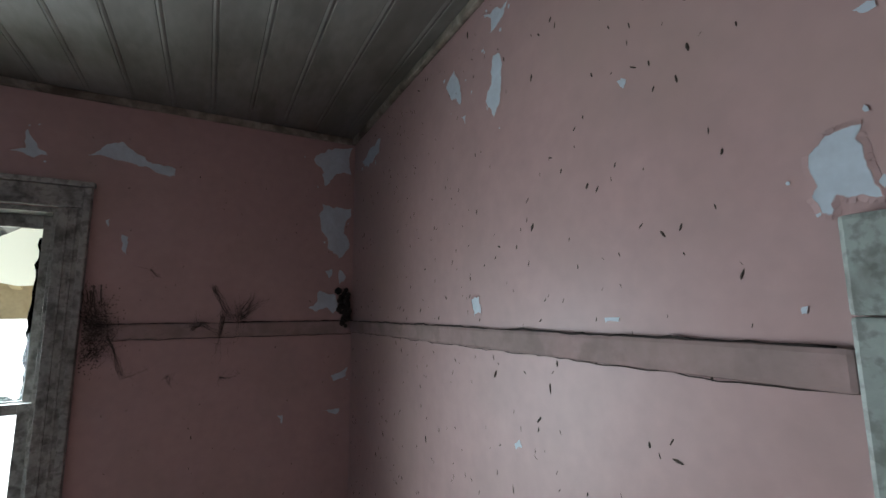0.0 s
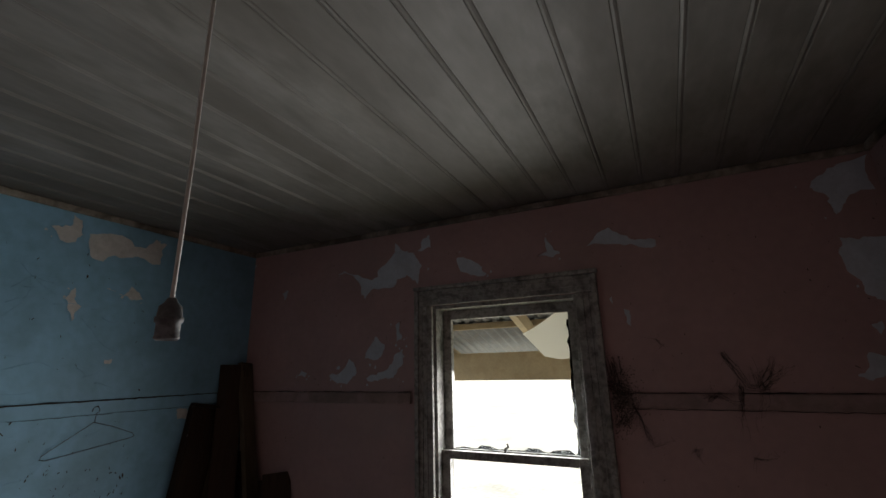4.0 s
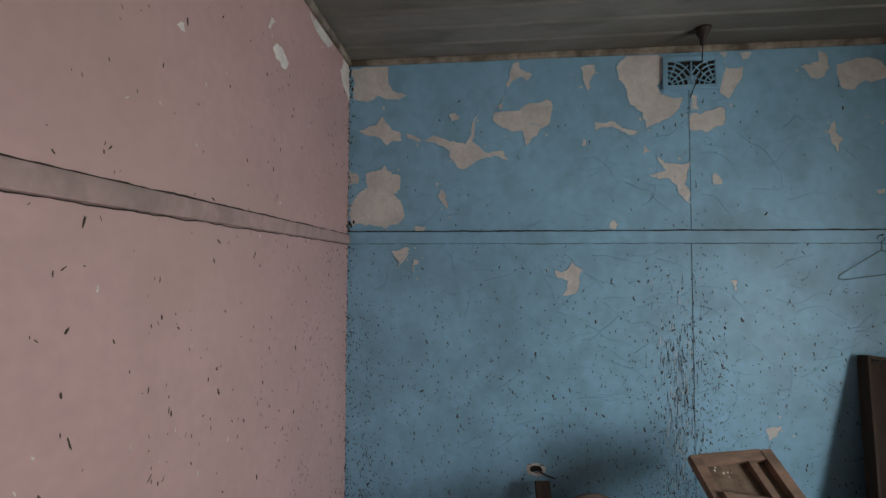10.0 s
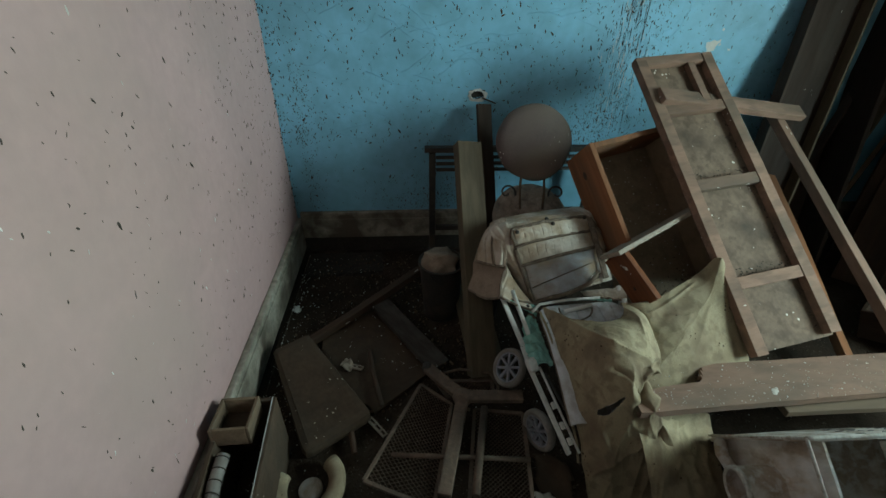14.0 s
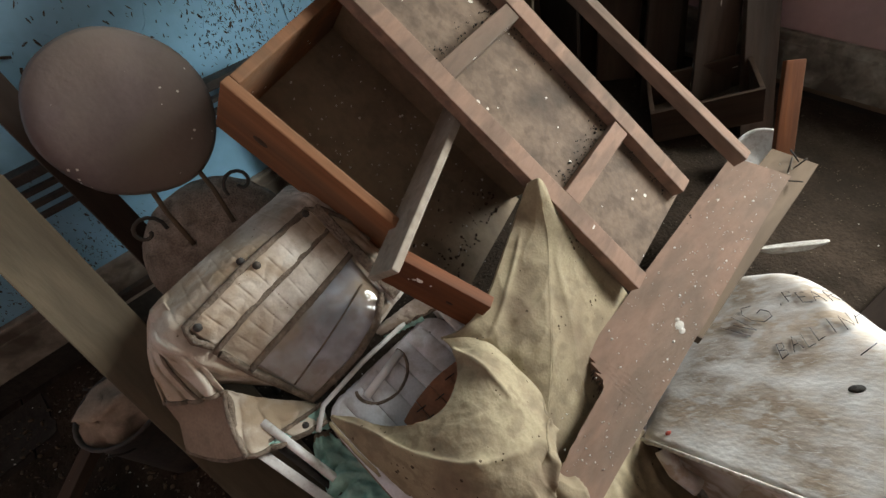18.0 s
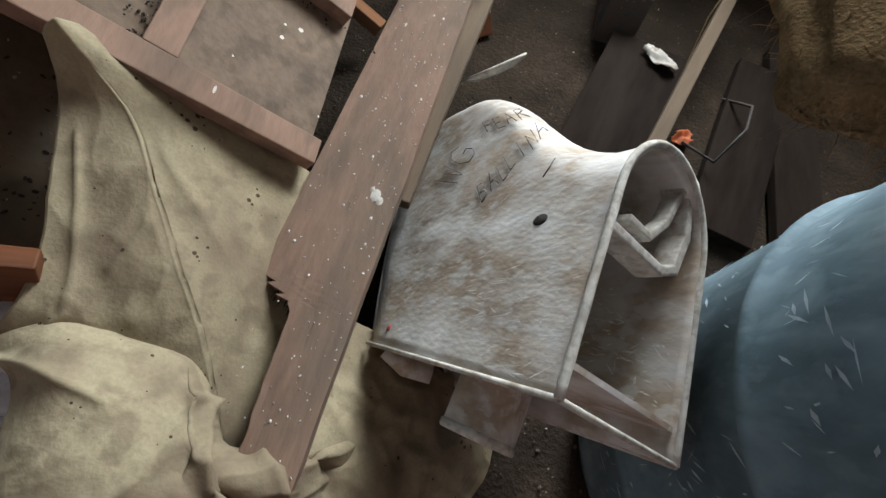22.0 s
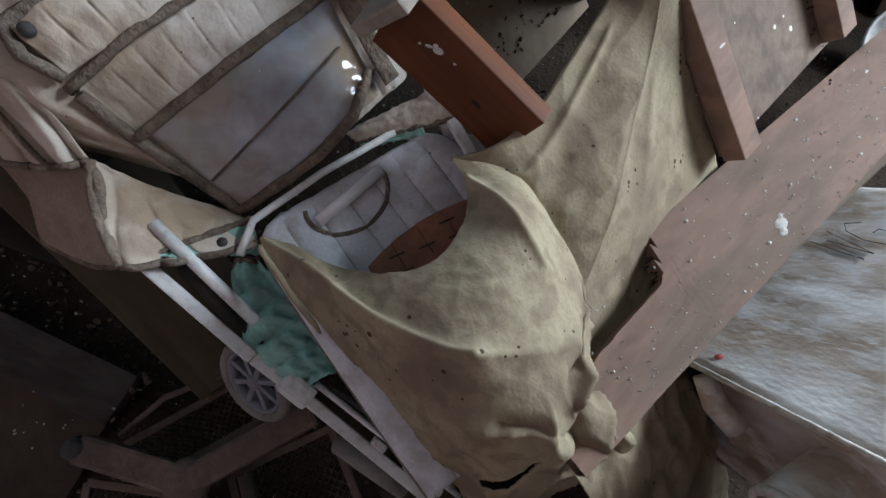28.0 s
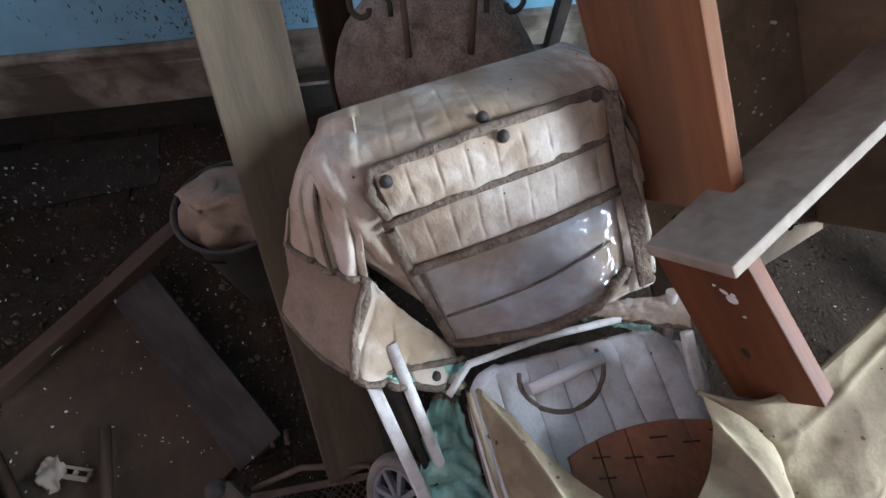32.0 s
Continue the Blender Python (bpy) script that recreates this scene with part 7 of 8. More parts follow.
cv = tagged(part("canvas_sheet", grid_sheet(canvas, 190, 230, 0.0022), M_CANVAS), "dirty khaki canvas sheet draped in folds over the junk", "sheet")
part("hem", tube([canvas(0.0, i / 60) + Vector((0, -0.002, -0.002)) for i in range(61)], 0.0035, 6), M_CANVAS, cv)
part("hem", tube([canvas(0.012, i / 60) + Vector((-0.004, -0.012, -0.022)) for i in range(49)], 0.004, 6), M_CANVAS, cv)
# the far part hangs from the cupboard door's edge and passes under the plank
UPPER = loft([(-1.482, 0.522, 0.560), (-1.478, 0.486, 0.505), (-1.438, 0.396, 0.480), (-1.408, 0.326, 0.464), (-1.398, 0.262, 0.454), (-1.424, 0.219, 0.434)],
             [(-1.478, 0.527, 0.566), (-1.456, 0.490, 0.498), (-1.406, 0.410, 0.468), (-1.364, 0.336, 0.450), (-1.345, 0.280, 0.434), (-1.372, 0.246, 0.425)],
             [(-1.474, 0.532, 0.568), (-1.424, 0.502, 0.486), (-1.362, 0.430, 0.453), (-1.304, 0.362, 0.428), (-1.262, 0.304, 0.395), (-1.212, 0.222, 0.345)],
             [(-1.472, 0.535, 0.568), (-1.410, 0.508, 0.472), (-1.342, 0.440, 0.430), (-1.276, 0.370, 0.396), (-1.232, 0.308, 0.358), (-1.172, 0.205, 0.320)],
             [(-1.472, 0.540, 0.562), (-1.402, 0.540, 0.464), (-1.325, 0.525, 0.392), (-1.240, 0.455, 0.330), (-1.185, 0.350, 0.298), (-1.125, 0.215, 0.290)],
             [(-1.474, 0.552, 0.548), (-1.412, 0.566, 0.460), (-1.340, 0.582, 0.384), (-1.245, 0.590, 0.298), (-1.180, 0.480, 0.272), (-1.090, 0.290, 0.250)])
def upper(s, t):
    p = UPPER(s, t)
    # the long fold, its flank lying over the cloth beside it
    k = s - 0.455 - 0.05 * t - 0.012 * math.sin(7 * t)
    p.z += (0.006 * math.exp(-abs(k) / 0.05) if k < 0 else -0.004 * math.exp(-k / 0.08)) * sm(0.08, 0.25, t)
    for s0, t0, s1, t1, hgt in ((0.14, 0.3, 0.16, 0.95, 0.007), (0.25, 0.62, 0.38, 0.48, 0.006), (0.3, 0.8, 0.4, 0.62, 0.005), (0.62, 0.3, 0.7, 0.7, 0.004)):
        p.z += 0.8 * hgt * math.exp(-off_line(s, t, s0, t0, s1, t1)[0] / 0.022)
    p.z -= abs(noise.noise(Vector((p.x * 18 + p.y * 8, p.y * 14, 1)))) ** 0.7 * 0.005
    return p + noise.noise_vector(p * 8) * 0.0025 + noise.noise_vector(p * 60) * 0.0006
part("upper_fold", grid_sheet(upper, 120, 130, 0.0022), M_CANVAS, cv)
part("hem", tube([upper(0.0, i / 40) + Vector((0, 0, -0.001)) for i in range(41)], 0.003, 6), M_CANVAS, cv)
# and lies crumpled below the letter box
LOWER = loft([(-1.175, 0.155, 0.335), (-1.085, 0.158, 0.300), (-1.000, 0.165, 0.240), (-0.920, 0.170, 0.160), (-0.860, 0.170, 0.060)],
             [(-1.165, 0.215, 0.322), (-1.070, 0.222, 0.282), (-0.980, 0.225, 0.222), (-0.900, 0.230, 0.150), (-0.840, 0.230, 0.050)],
             [(-1.150, 0.290, 0.285), (-1.062, 0.305, 0.240), (-0.970, 0.310, 0.190), (-0.880, 0.310, 0.130), (-0.820, 0.310, 0.050)],
             [(-1.140, 0.420, 0.240), (-1.070, 0.420, 0.188), (-0.980, 0.410, 0.150), (-0.900, 0.400, 0.110), (-0.840, 0.400, 0.050)])
def under(s, t):
    p = LOWER(s, t)
    cr = abs(noise.noise(Vector((p.x * 20 + p.y * 12, p.y * 22, 3)))) ** 0.6
    return p + noise.noise_vector(p * 9) * 0.008 + Vector((0, 0, -0.012 * cr)) + noise.noise_vector(p * 40) * 0.0012
part("lower_fold", grid_sheet(under, 80, 90, 0.0022), M_CANVAS, cv, "crumpled stained canvas lying under the plank")

# ---- moulded letter box ----
mbo = Vector((-0.87, 0.355, 0.547))
md, mw = Vector((-0.549, 0.103, -0.83)), Vector((0.801, 0.0, -0.599))
md.normalize()
mw = (mw - md * mw.dot(md)).normalized()
mh = mw.cross(md)
mh = mh if mh.y > 0 else -mh
MBM = Matrix((md, mw, mh)).transposed().to_4x4()
MBM.translation = mbo
mbox = thing("letter_box", "scuffed white moulded letter box lying on its side", "letter box", MBM)
MWD = 0.194
def mb_top(u):
    """Depth and height of the roof line at u from the mouth to the back."""
    return 0.013 + 0.618 * u, 0.322 + 0.257 * sm(0.04, 0.75, u)
def mb_shell(u, s, inset=0.0):
    bd = 0.395 * u
    td, H = mb_top(u)
    W = MWD - 2 * inset
    R = (W / 2) * (1 - 0.298 * u)
    flat = H - inset - R
    L = [flat, math.pi * (W / 2 + R) / 2, flat]
    q = s * sum(L)
    if q < L[0]:
        w, hh = 0.0, q
    elif q < L[0] + L[1]:
        a = math.pi * (q - L[0]) / L[1]
        w, hh = W / 2 * (1 - math.cos(a)), flat + R * math.sin(a)
    else:
        w, hh = W, flat - (q - L[0] - L[1])
    k = hh / H
    w *= 1 - 0.16 * k * (1 - u)
    # the back corner is rounded in
    e = max(0.0, (u - 0.86) / 0.14)
    w = W / 2 + (w - W / 2) * (1 - 0.10 * e * e)
    return Vector((bd + (td - bd) * k + 0.06 * math.sin(math.pi * k) * sm(0.6, 1, u), inset + w, hh))
def shell():
    def outer(u, s):
        p = mb_shell(u, s)
        return p + 0.0012 * noise.noise_vector(p * 30)
    return grid_sheet(outer, 48, 72, 0.007)
part("body", shell(), M_MAIL, mbox, "white moulded shell, brown with dust")
def back_cap():
    bm = bmesh.new()
    n = 48
    rim = [mb_shell(1.0, i / n) for i in range(n + 1)]
    cen = sum(rim, Vector()) / len(rim)
    rings = [rim]
    for k, f in ((1, 0.93), (2, 0.75), (3, 0.4)):
        rings.append([cen + (p - cen) * f + Vector((0.02 * (1 - (1 - k / 3) ** 2) + 0.012, 0, 0)) for p in rim])
    vs = [[bm.verts.new(p) for p in r] for r in rings]
    for a, b in zip(vs, vs[1:]):
        for i in range(n):
            bm.faces.new((a[i], a[i + 1], b[i + 1], b[i])).smooth = True
    bm.faces.new(vs[-1])
    bmesh.ops.recalc_face_normals(bm, faces=bm.faces)
    bmesh.ops.solidify(bm, geom=bm.faces[:], thickness=0.006)
    return bm
part("back", back_cap(), M_MAIL, mbox)
rim_pts = [mb_shell(0.0, i / 60) for i in range(61)]
part("rim", tube(rim_pts, 0.0045, 10), M_MAILRIM, mbox, "thick rounded lip round the mouth")
part("rim", tube([(0.0, 0, 0), (0.18, 0, 0), (0.392, 0.0, 0)], 0.0035, 8), M_MAILRIM, mbox)
part("rim", tube([(0.0, 0, 0), (0.0, MWD / 2, 0), (0.0, MWD, 0)], 0.0035, 8), M_MAILRIM, mbox)
part("rim", tube([(0.0, MWD, 0), (0.18, MWD, 0), (0.392, MWD, 0)], 0.0035, 8), M_MAILRIM, mbox)
part("base", boxes((0.004, 0.385, 0.004, MWD - 0.004, 0.03, 0.036)), M_MAIL, mbox)
part("inner_wall", boxes((0.20, 0.206, 0.010, MWD - 0.016, 0.037, 0.30)), M_MAIL, mbox)
PM = Matrix.Translation((0.205, 0.112, 0.0))
part("pipe", lathe([(0.049, 0.030), (0.049, -0.056), (0.0485, -0.059), (0.044, -0.059), (0.0435, -0.056), (0.043, 0.026)], 40, m=PM), M_MAIL, mbox, "short pipe socket below the box")
part("pipe_lip", lathe([(0.0492, -0.050), (0.0515, -0.052), (0.0515, -0.060), (0.049, -0.062), (0.0425, -0.062), (0.0415, -0.059)], 40, m=PM), M_MAILRIM, mbox)
# dark disc across the bore; its colour stands for the shade in there
part("pipe_plug", lathe([(0.0, 0.010), (0.043, 0.012)], 30, m=PM), M_GRIME, mbox, "dark disc painting the shade inside the pipe")
part("socket", tube([(0.345, 0.012, 0.002), (0.330, 0.045, -0.010), (0.312, 0.080, -0.004)], 0.016, 12), M_MAIL, mbox)
# lever inside the mouth
def bar(path, w, dep, bm=None):
    """A moulded bar along (w, h) places behind the mouth."""
    bm = bm or bmesh.new()
    for (w0, h0), (w1, h1) in zip(path, path[1:]):
        a, b = Vector((0, w0, h0)), Vector((0, w1, h1))
        ln = (b - a).length
        m = Matrix.Translation(a) @ pose(0, 0, 0, math.degrees(math.atan2(h1 - h0, w1 - w0)), 0, 0)
        box((dep, ln + w * 0.8, w), (0.035, ln / 2, 0), 0.003, m=m, bm=bm)
    return bm
part("lever", bar([(0.018, 0.187), (0.115, 0.187), (0.140, 0.202), (0.147, 0.250), (0.132, 0.312)], 0.013, 0.034), M_MAILRIM, mbox, "moulded curved latch lever inside the mouth")
part("lever", bar([(0.050, 0.216), (0.088, 0.216), (0.112, 0.250), (0.120, 0.286), (0.130, 0.308)], 0.010, 0.022), M_MAILRIM, mbox)
part("pivot", lathe([(0.0, 0.006), (0.012, 0.006), (0.015, 0.0), (0.015, -0.03), (0.0, -0.03)], 18, m=Matrix.Translation((0.022, 0.131, 0.312)) @ pose(0, 0, 0, 0, -90, 0)), M_MAILRIM, mbox)
# drilled holes
for p, ax in (((0.107, -0.0005, 0.193), 'w'), ((0.128, MWD - 0.0165, 0.205), 'w')):
    part("drilled_hole", lathe([(0.0, 0.0012), (0.0062, 0.0012), (0.0078, 0.0004), (0.0084, 0.0)], 18, m=Matrix.Translation(p) @ pose(0, 0, 0, 90, 0, 0) @ Matrix.Diagonal((1.35, 1, 1, 1))), M_DARK, mbox, "dark drilled hole")
part("red_dot", lathe([(0.0, 0.0012), (0.005, 0.001), (0.006, 0.0)], 12, m=Matrix.Translation((0.345, -0.0008, 0.03)) @ pose(0, 0, 0, 90, 0, 0)), mat("faded_red", (0.35, 0.07, 0.05), 0.7), mbox)


LETTERS = {"W": "0,1 .2,0 .45,.8 .7,0 1,1", "G": "1,.8 .6,1 .15,.8 0,.4 .2,.05 .7,0 1,.2 .95,.45 .6,.45", "F": "1,1 .1,1 0,0|.05,.55 .75,.6", "E": "1,1 .1,1 0,0 .95,.02|.05,.5 .75,.55",
           "A": "0,0 .5,1 1,0|.2,.4 .8,.42", "R": "0,0 .05,1 .7,.95 .8,.7 .05,.5|.35,.5 .95,0", "N": "0,0 .05,1 .8,.05 .85,1", "B": "0,0 .05,1 .75,.9 .7,.6 .05,.52 .8,.4 .8,.1 0,0", "L": "0,1 .05,0 .8,.05", "I": ".3,1 .3,0", ".": ".1,0 .2,.05"}
def writing(text, o, e, u):
    """Hand-written strokes on the flat side: (depth, height) of the start, one letter's step and one letter's rise."""
    o, e, u = Vector(o), Vector(e), Vector(u)
    bm = bmesh.new()
    rnd = random.Random(len(text) * 7)
    for i, ch in enumerate(text):
        if ch == " ":
            continue
        wob = Vector((rnd.gauss(0, 0.003), rnd.gauss(0, 0.003)))
        for stroke in LETTERS[ch].split("|"):
            pts = []
            for q in stroke.split():
                a, b = (float(n) for n in q.split(","))
                r = o + e * (i + 0.72 * a) + u * b + wob
                pts.append((r.x, -0.0020, r.y))
            tube(pts, 0.0007, 5, bm)
    return part("lettering", bm, M_INK, mbox, "hand-written black ink lettering")
writing("WG.", (0.3422, 0.2875), (-0.0031, 0.0494), (0.0928, 0.0338))
writing("FEAR", (0.3249, 0.4042), (-0.0284, -0.0024), (0.0374, 0.0343))
writing("BALLINA", (0.2419, 0.2397), (-0.0126, 0.0164), (0.0337, 0.0353))
part("lettering", tube([(0.132, -0.0012, 0.261), (0.123, -0.0012, 0.289)], 0.0008, 5), M_INK, mbox)

def sliver(bm, place, a, b, w):
    """A thin scrape from a to b on a surface, tapered at both ends."""
    a, b = Vector(a), Vector(b)
    n = Vector((-(b - a).y, (b - a).x)).normalized() * w
    m = a.lerp(b, 0.45)
    bm.faces.new([bm.verts.new(place(*q)) for q in (a, m + n, b, m - n)])
sc = bmesh.new()
rsc = random.Random(61)
for k in range(520):
    hgt, u = rsc.uniform(0.008, 0.40), rsc.uniform(0.03, 0.93)
    d0 = 0.39 * u + 0.5 * hgt * u
    ln, an = rsc.uniform(0.004, 0.03) * (1.5 if rsc.random() < 0.1 else 1), rsc.gauss(0.3 + 0.6 * (hgt - 0.2), 0.22)
    e = (d0 - ln * math.cos(an), hgt + ln * math.sin(an))
    if e[0] > 0.008 + 0.03 * e[1] and max(e[1], hgt) < 0.17 + 0.30 * u - 0.06 * max(0, u - 0.75):
        sliver(sc, lambda x, y: (x, -0.0016, y), (d0, hgt), e, rsc.uniform(0.0002, 0.0007))
def far_side(x, y):
    # a place on the inner face of the far wall
    k = y / 0.42
    u = max(0.0, (x - 0.013 * k) / (0.395 + 0.223 * k))
    return x, MWD * (1 - 0.16 * k * (1 - u)) - 0.0092, y
for k in range(260):
    a = (rsc.uniform(0.012, 0.19), rsc.uniform(0.045, 0.22))
    ln, an = rsc.uniform(0.004, 0.022), rsc.gauss(0.2, 0.5)
    sliver(sc, far_side, a, (a[0] + ln * math.cos(an), a[1] + ln * math.sin(an)), rsc.uniform(0.0003, 0.0012))
part("scrape", sc, M_SCRATCH, mbox, "pale scrapes and scratches")["kind"] = "stuff"

# ---- blue drum and hessian sack ----
drum = thing("drum", "scuffed dull blue plastic drum standing on the floor", "drum")
DM = Matrix.Translation((-0.385, 0.475, 0.0)) @ Matrix.Diagonal((1.06, 1.06, 1, 1))
part("body", lathe([(0.0, 0.004), (0.25, 0.004), (0.272, 0.02), (0.28, 0.06), (0.282, 0.20), (0.286, 0.205), (0.286, 0.225), (0.282, 0.23), (0.283, 0.487), (0.290, 0.492), (0.292, 0.4995), (0.290, 0.507), (0.283, 0.512), (0.28, 0.60), (0.272, 0.63), (0.24, 0.64), (0.0, 0.64)], 64, m=DM), M_DRUM, drum)
part("rim", lathe([(0.262, 0.636), (0.268, 0.648), (0.258, 0.652), (0.25, 0.642)], 64, m=DM), M_DRUM, drum)

ds = bmesh.new()
for k in range(340):
    a0, z0 = rsc.uniform(2.3, 4.6), rsc.uniform(0.12, 0.62)
    if abs(z0 - 0.5) < 0.03 or abs(z0 - 0.215) < 0.02:
        continue
    ln, an = rsc.uniform(0.008, 0.05), rsc.gauss(1.2, 0.5)
    sliver(ds, lambda x, y: (-0.385 + 0.3015 * math.cos(x), 0.475 + 0.3015 * math.sin(x), y), (a0, z0), (a0 + ln * math.cos(an) / 0.3, min(0.62, z0 + ln * math.sin(an) * 0.6)), rsc.uniform(0.0006, 0.0035))
part("scrape", ds, mat("pale_blue_scuff", (0.45, 0.53, 0.58), 0.7, vary=0.2, scale=30), drum, "pale scuffs on the plastic")["kind"] = "stuff"


def sack():
    bm = bmesh.new()
    bmesh.ops.create_icosphere(bm, subdivisions=6, radius=1.0)
    for v in bm.verts:
        c = v.co.copy()
        flat = 1 - 0.35 * max(0, -c.z)
        n = noise.noise_vector(c * 1.6 + Vector((9, 2, 4))) * 0.22 + noise.noise_vector(c * 4.5) * 0.09 + noise.noise_vector(c * 12) * 0.03 + noise.noise_vector(c * 40) * 0.005 + noise.noise_vector(c * 8) * 0.05
        p = Vector((c.x * 0.33, c.y * 0.31, c.z * 0.095 * flat))
        p += Vector((n.x * 0.20, n.y * 0.20, n.z * 0.12))
        r = math.hypot(p.x, p.y)
        p.z -= 0.30 * max(0, r - 0.27)
        v.co = p
    bmesh.ops.transform(bm, matrix=Matrix.Translation((-0.49, 0.705, 0.745)), verts=bm.verts)
    return smooth(bm)
sk = tagged(part("hessian_sack", sack(), M_SACK), "frayed brown hessian sack slumped over the drum's top", "sack")
rf = random.Random(5)
hair, tri_ = [], []
skin = [(v.co.copy(), v.normal.copy()) for v in sk.data.vertices]
for k in range(9500):
    p, n = rf.choice(skin)
    lng = rf.uniform(0.006, 0.022) * (1.8 if rf.random() < 0.06 else 1)
    d = (n * 0.5 + Vector((rf.gauss(0, 0.7), rf.gauss(0, 0.7), rf.gauss(0, 0.5)))).normalized()
    w = d.cross(n).normalized() * rf.uniform(0.0003, 0.0007)
    bend = Vector((rf.gauss(0, 0.3), rf.gauss(0, 0.3), rf.gauss(-0.2, 0.3))) * lng
    b = len(hair)
    hair += [p - n * 0.001 - w, p - n * 0.001 + w, p + d * lng * 0.55 + w * 0.7, p + d * lng * 0.55 - w * 0.7, p + d * lng + bend]
    tri_ += [(b, b + 1, b + 2, b + 3), (b + 3, b + 2, b + 4)]
me_ = bpy.data.meshes.new("fibres")
me_.from_pydata(hair, [], tri_)
fb = bmesh.new()
fb.from_mesh(me_)
bpy.data.meshes.remove(me_)
tube([(-0.735, 0.82, 0.74), (-0.775, 0.86, 0.70), (-0.795, 0.89, 0.63), (-0.800, 0.87, 0.56), (-0.792, 0.85, 0.50)], 0.0022, 6, fb, True, 0.0006)
part("fibre_fringe", fb, M_SACK, sk, "loose frayed fibres")["kind"] = "stuff"

# ---- things lying on the floor ----
def ragged(outline, z0, thick, material, name, label, category, seed=1, tilt=None, parent=None):
    """A broken sheet: an outline in plan, roughened, with thickness."""
    bm = bmesh.new()
    pts = []
    rnd = random.Random(seed)
    n = len(outline)
    for i in range(n):
        a, b = Vector(outline[i]), Vector(outline[(i + 1) % n])
        k = max(2, int((b - a).length / 0.03))
        for j in range(k):
            p = a.lerp(b, j / k)
            pts.append(p + Vector((rnd.gauss(0, 0.0025), rnd.gauss(0, 0.0025))))
    top = [bm.verts.new((p.x, p.y, z0 + thick + (tilt(p) if tilt else 0))) for p in pts]
    low = [bm.verts.new((p.x, p.y, z0 + (tilt(p) if tilt else 0))) for p in pts]
    bm.faces.new(top)
    bm.faces.new(low[::-1])
    for i in range(len(pts)):
        j = (i + 1) % len(pts)
        bm.faces.new((top[i], low[i], low[j], top[j]))
    bmesh.ops.recalc_face_normals(bm, faces=bm.faces)
    ob = part(name, bm, material, parent)
    return tagged(ob, label, category) if parent is None else ob
ragged([(-1.76, -0.83), (-1.90, -0.63), (-1.52, -0.385), (-1.36, -0.585), (-1.56, -0.80)], 0.012, 0.014, M_CARD, "hardboard_panel", "dirty brown hardboard panel lying on the floor", "panel", 3)
ragged([(-2.37, -1.0), (-2.37, -0.61), (-2.20, -0.60), (-2.17, -0.98)], 0.002, 0.003, M_DARK, "floor_gap", "dark gap where floorboards are missing by the wall", "gap", 5)
# chamfered slab, an old seat base
sl = bmesh.new()
box((0.42, 0.24, 0.07), (0, 0, 0), 0.028, bm=sl)
for v in sl.verts:
    if v.co.x < -0.15:
        v.co.y *= 0.62
    v.co += 0.003 * noise.noise_vector(v.co * 8)
slab = tagged(part("seat_base", sl, M_CARD), "worn brown chamfered seat base lying face down", "seat")
slab.matrix_basis = Matrix.Translation((-1.43, -0.80, 0.075)) @ pose(0, 0, 0, 6, 9, 32)
# bars and sticks
board("rail", "long dark timber rail lying across the floor", (-2.05, -0.40, 0.125), (-1.69, -0.875, 0.03), 0.035, 0.03, M_WOODDK, 5, "rail")
board("plank", "short dark board with nails on the floor", (-1.905, -0.606, 0.058), (-1.515, -0.350, 0.060), 0.085, 0.022, M_GREYBD, 0, "plank")
for y in (-0.31, -0.335):
    tagged(part("nail", tube([(-1.545, y, 0.055), (-1.52, y + 0.006, 0.07)], 0.0045, 7), M_WOODTAN), "blunt peg end at the board's end", "nail", "pegs on the board")
tagged(part("stick", tube([(-1.62, -0.62, 0.05), (-1.50, -0.60, 0.052), (-1.36, -0.56, 0.05)], 0.009, 7), M_WOODDK), "thin dark stick lying on the hardboard", "stick")
tagged(part("stick", tube([(-1.62, -0.80, 0.05), (-1.45, -0.70, 0.04), (-1.20, -0.64, 0.035)], 0.010, 7), M_WOODDK), "thin dark stick lying on the floor", "stick")

# wooden trough against the pink wall, with a small box and a hose in it
TM = Matrix.Translation((-1.25, -1.005, 0.0)) @ pose(0, 0, 0, 0, 0, 4)
tr = crate("trough", "long open box with pale metal side beside the pink wall", TM, (0.78, 0.15, 0.255), 0.012, M_CARD, "box", M_CARD)
part("lining", boxes((0.0, 0.76, 0.1385, 0.1415, 0.02, 0.258), bevel=0.001), M_GREY, tr, "pale grey metal side")
crate("small_box", "little wooden box resting inside the long box", Matrix.Translation((-1.235, -1.0, 0.222)) @ pose(0, 0, 0, 0, -6, 2), (0.115, 0.105, 0.06), 0.009, M_WOODTAN, "box", M_CARD)
hs = tube([(-1.09, -0.955, 0.24), (-1.02, -0.955, 0.235), (-0.92, -0.95, 0.20), (-0.82, -0.945, 0.14)], 0.017, 14)
hose = tagged(part("hose", hs, M_RUBBER), "ribbed grey hose lying in the long box", "hose")
for k in range(9):
    p = Vector((-1.08 + 0.03 * k, -0.955 + 0.001 * k, 0.239 - 0.0006 * k * k * 1.7))
    part("ridge", tube([p + Vector((0, 0.018 * math.cos(a), 0.018 * math.sin(a))) for a in [2 * math.pi * i / 14 for i in range(15)]], 0.0018, 5), M_IRON, hose)
# pale padded ring
tagged(part("padded_ring", tube([(-1.10 + 0.09 * math.cos(a), -0.765 + 0.085 * math.sin(a), 0.05) for a in [radians(d) for d in range(-110, 150, 10)]], 0.026, 12), M_CANVAS), "pale dirty padded half ring on the floor", "ring")
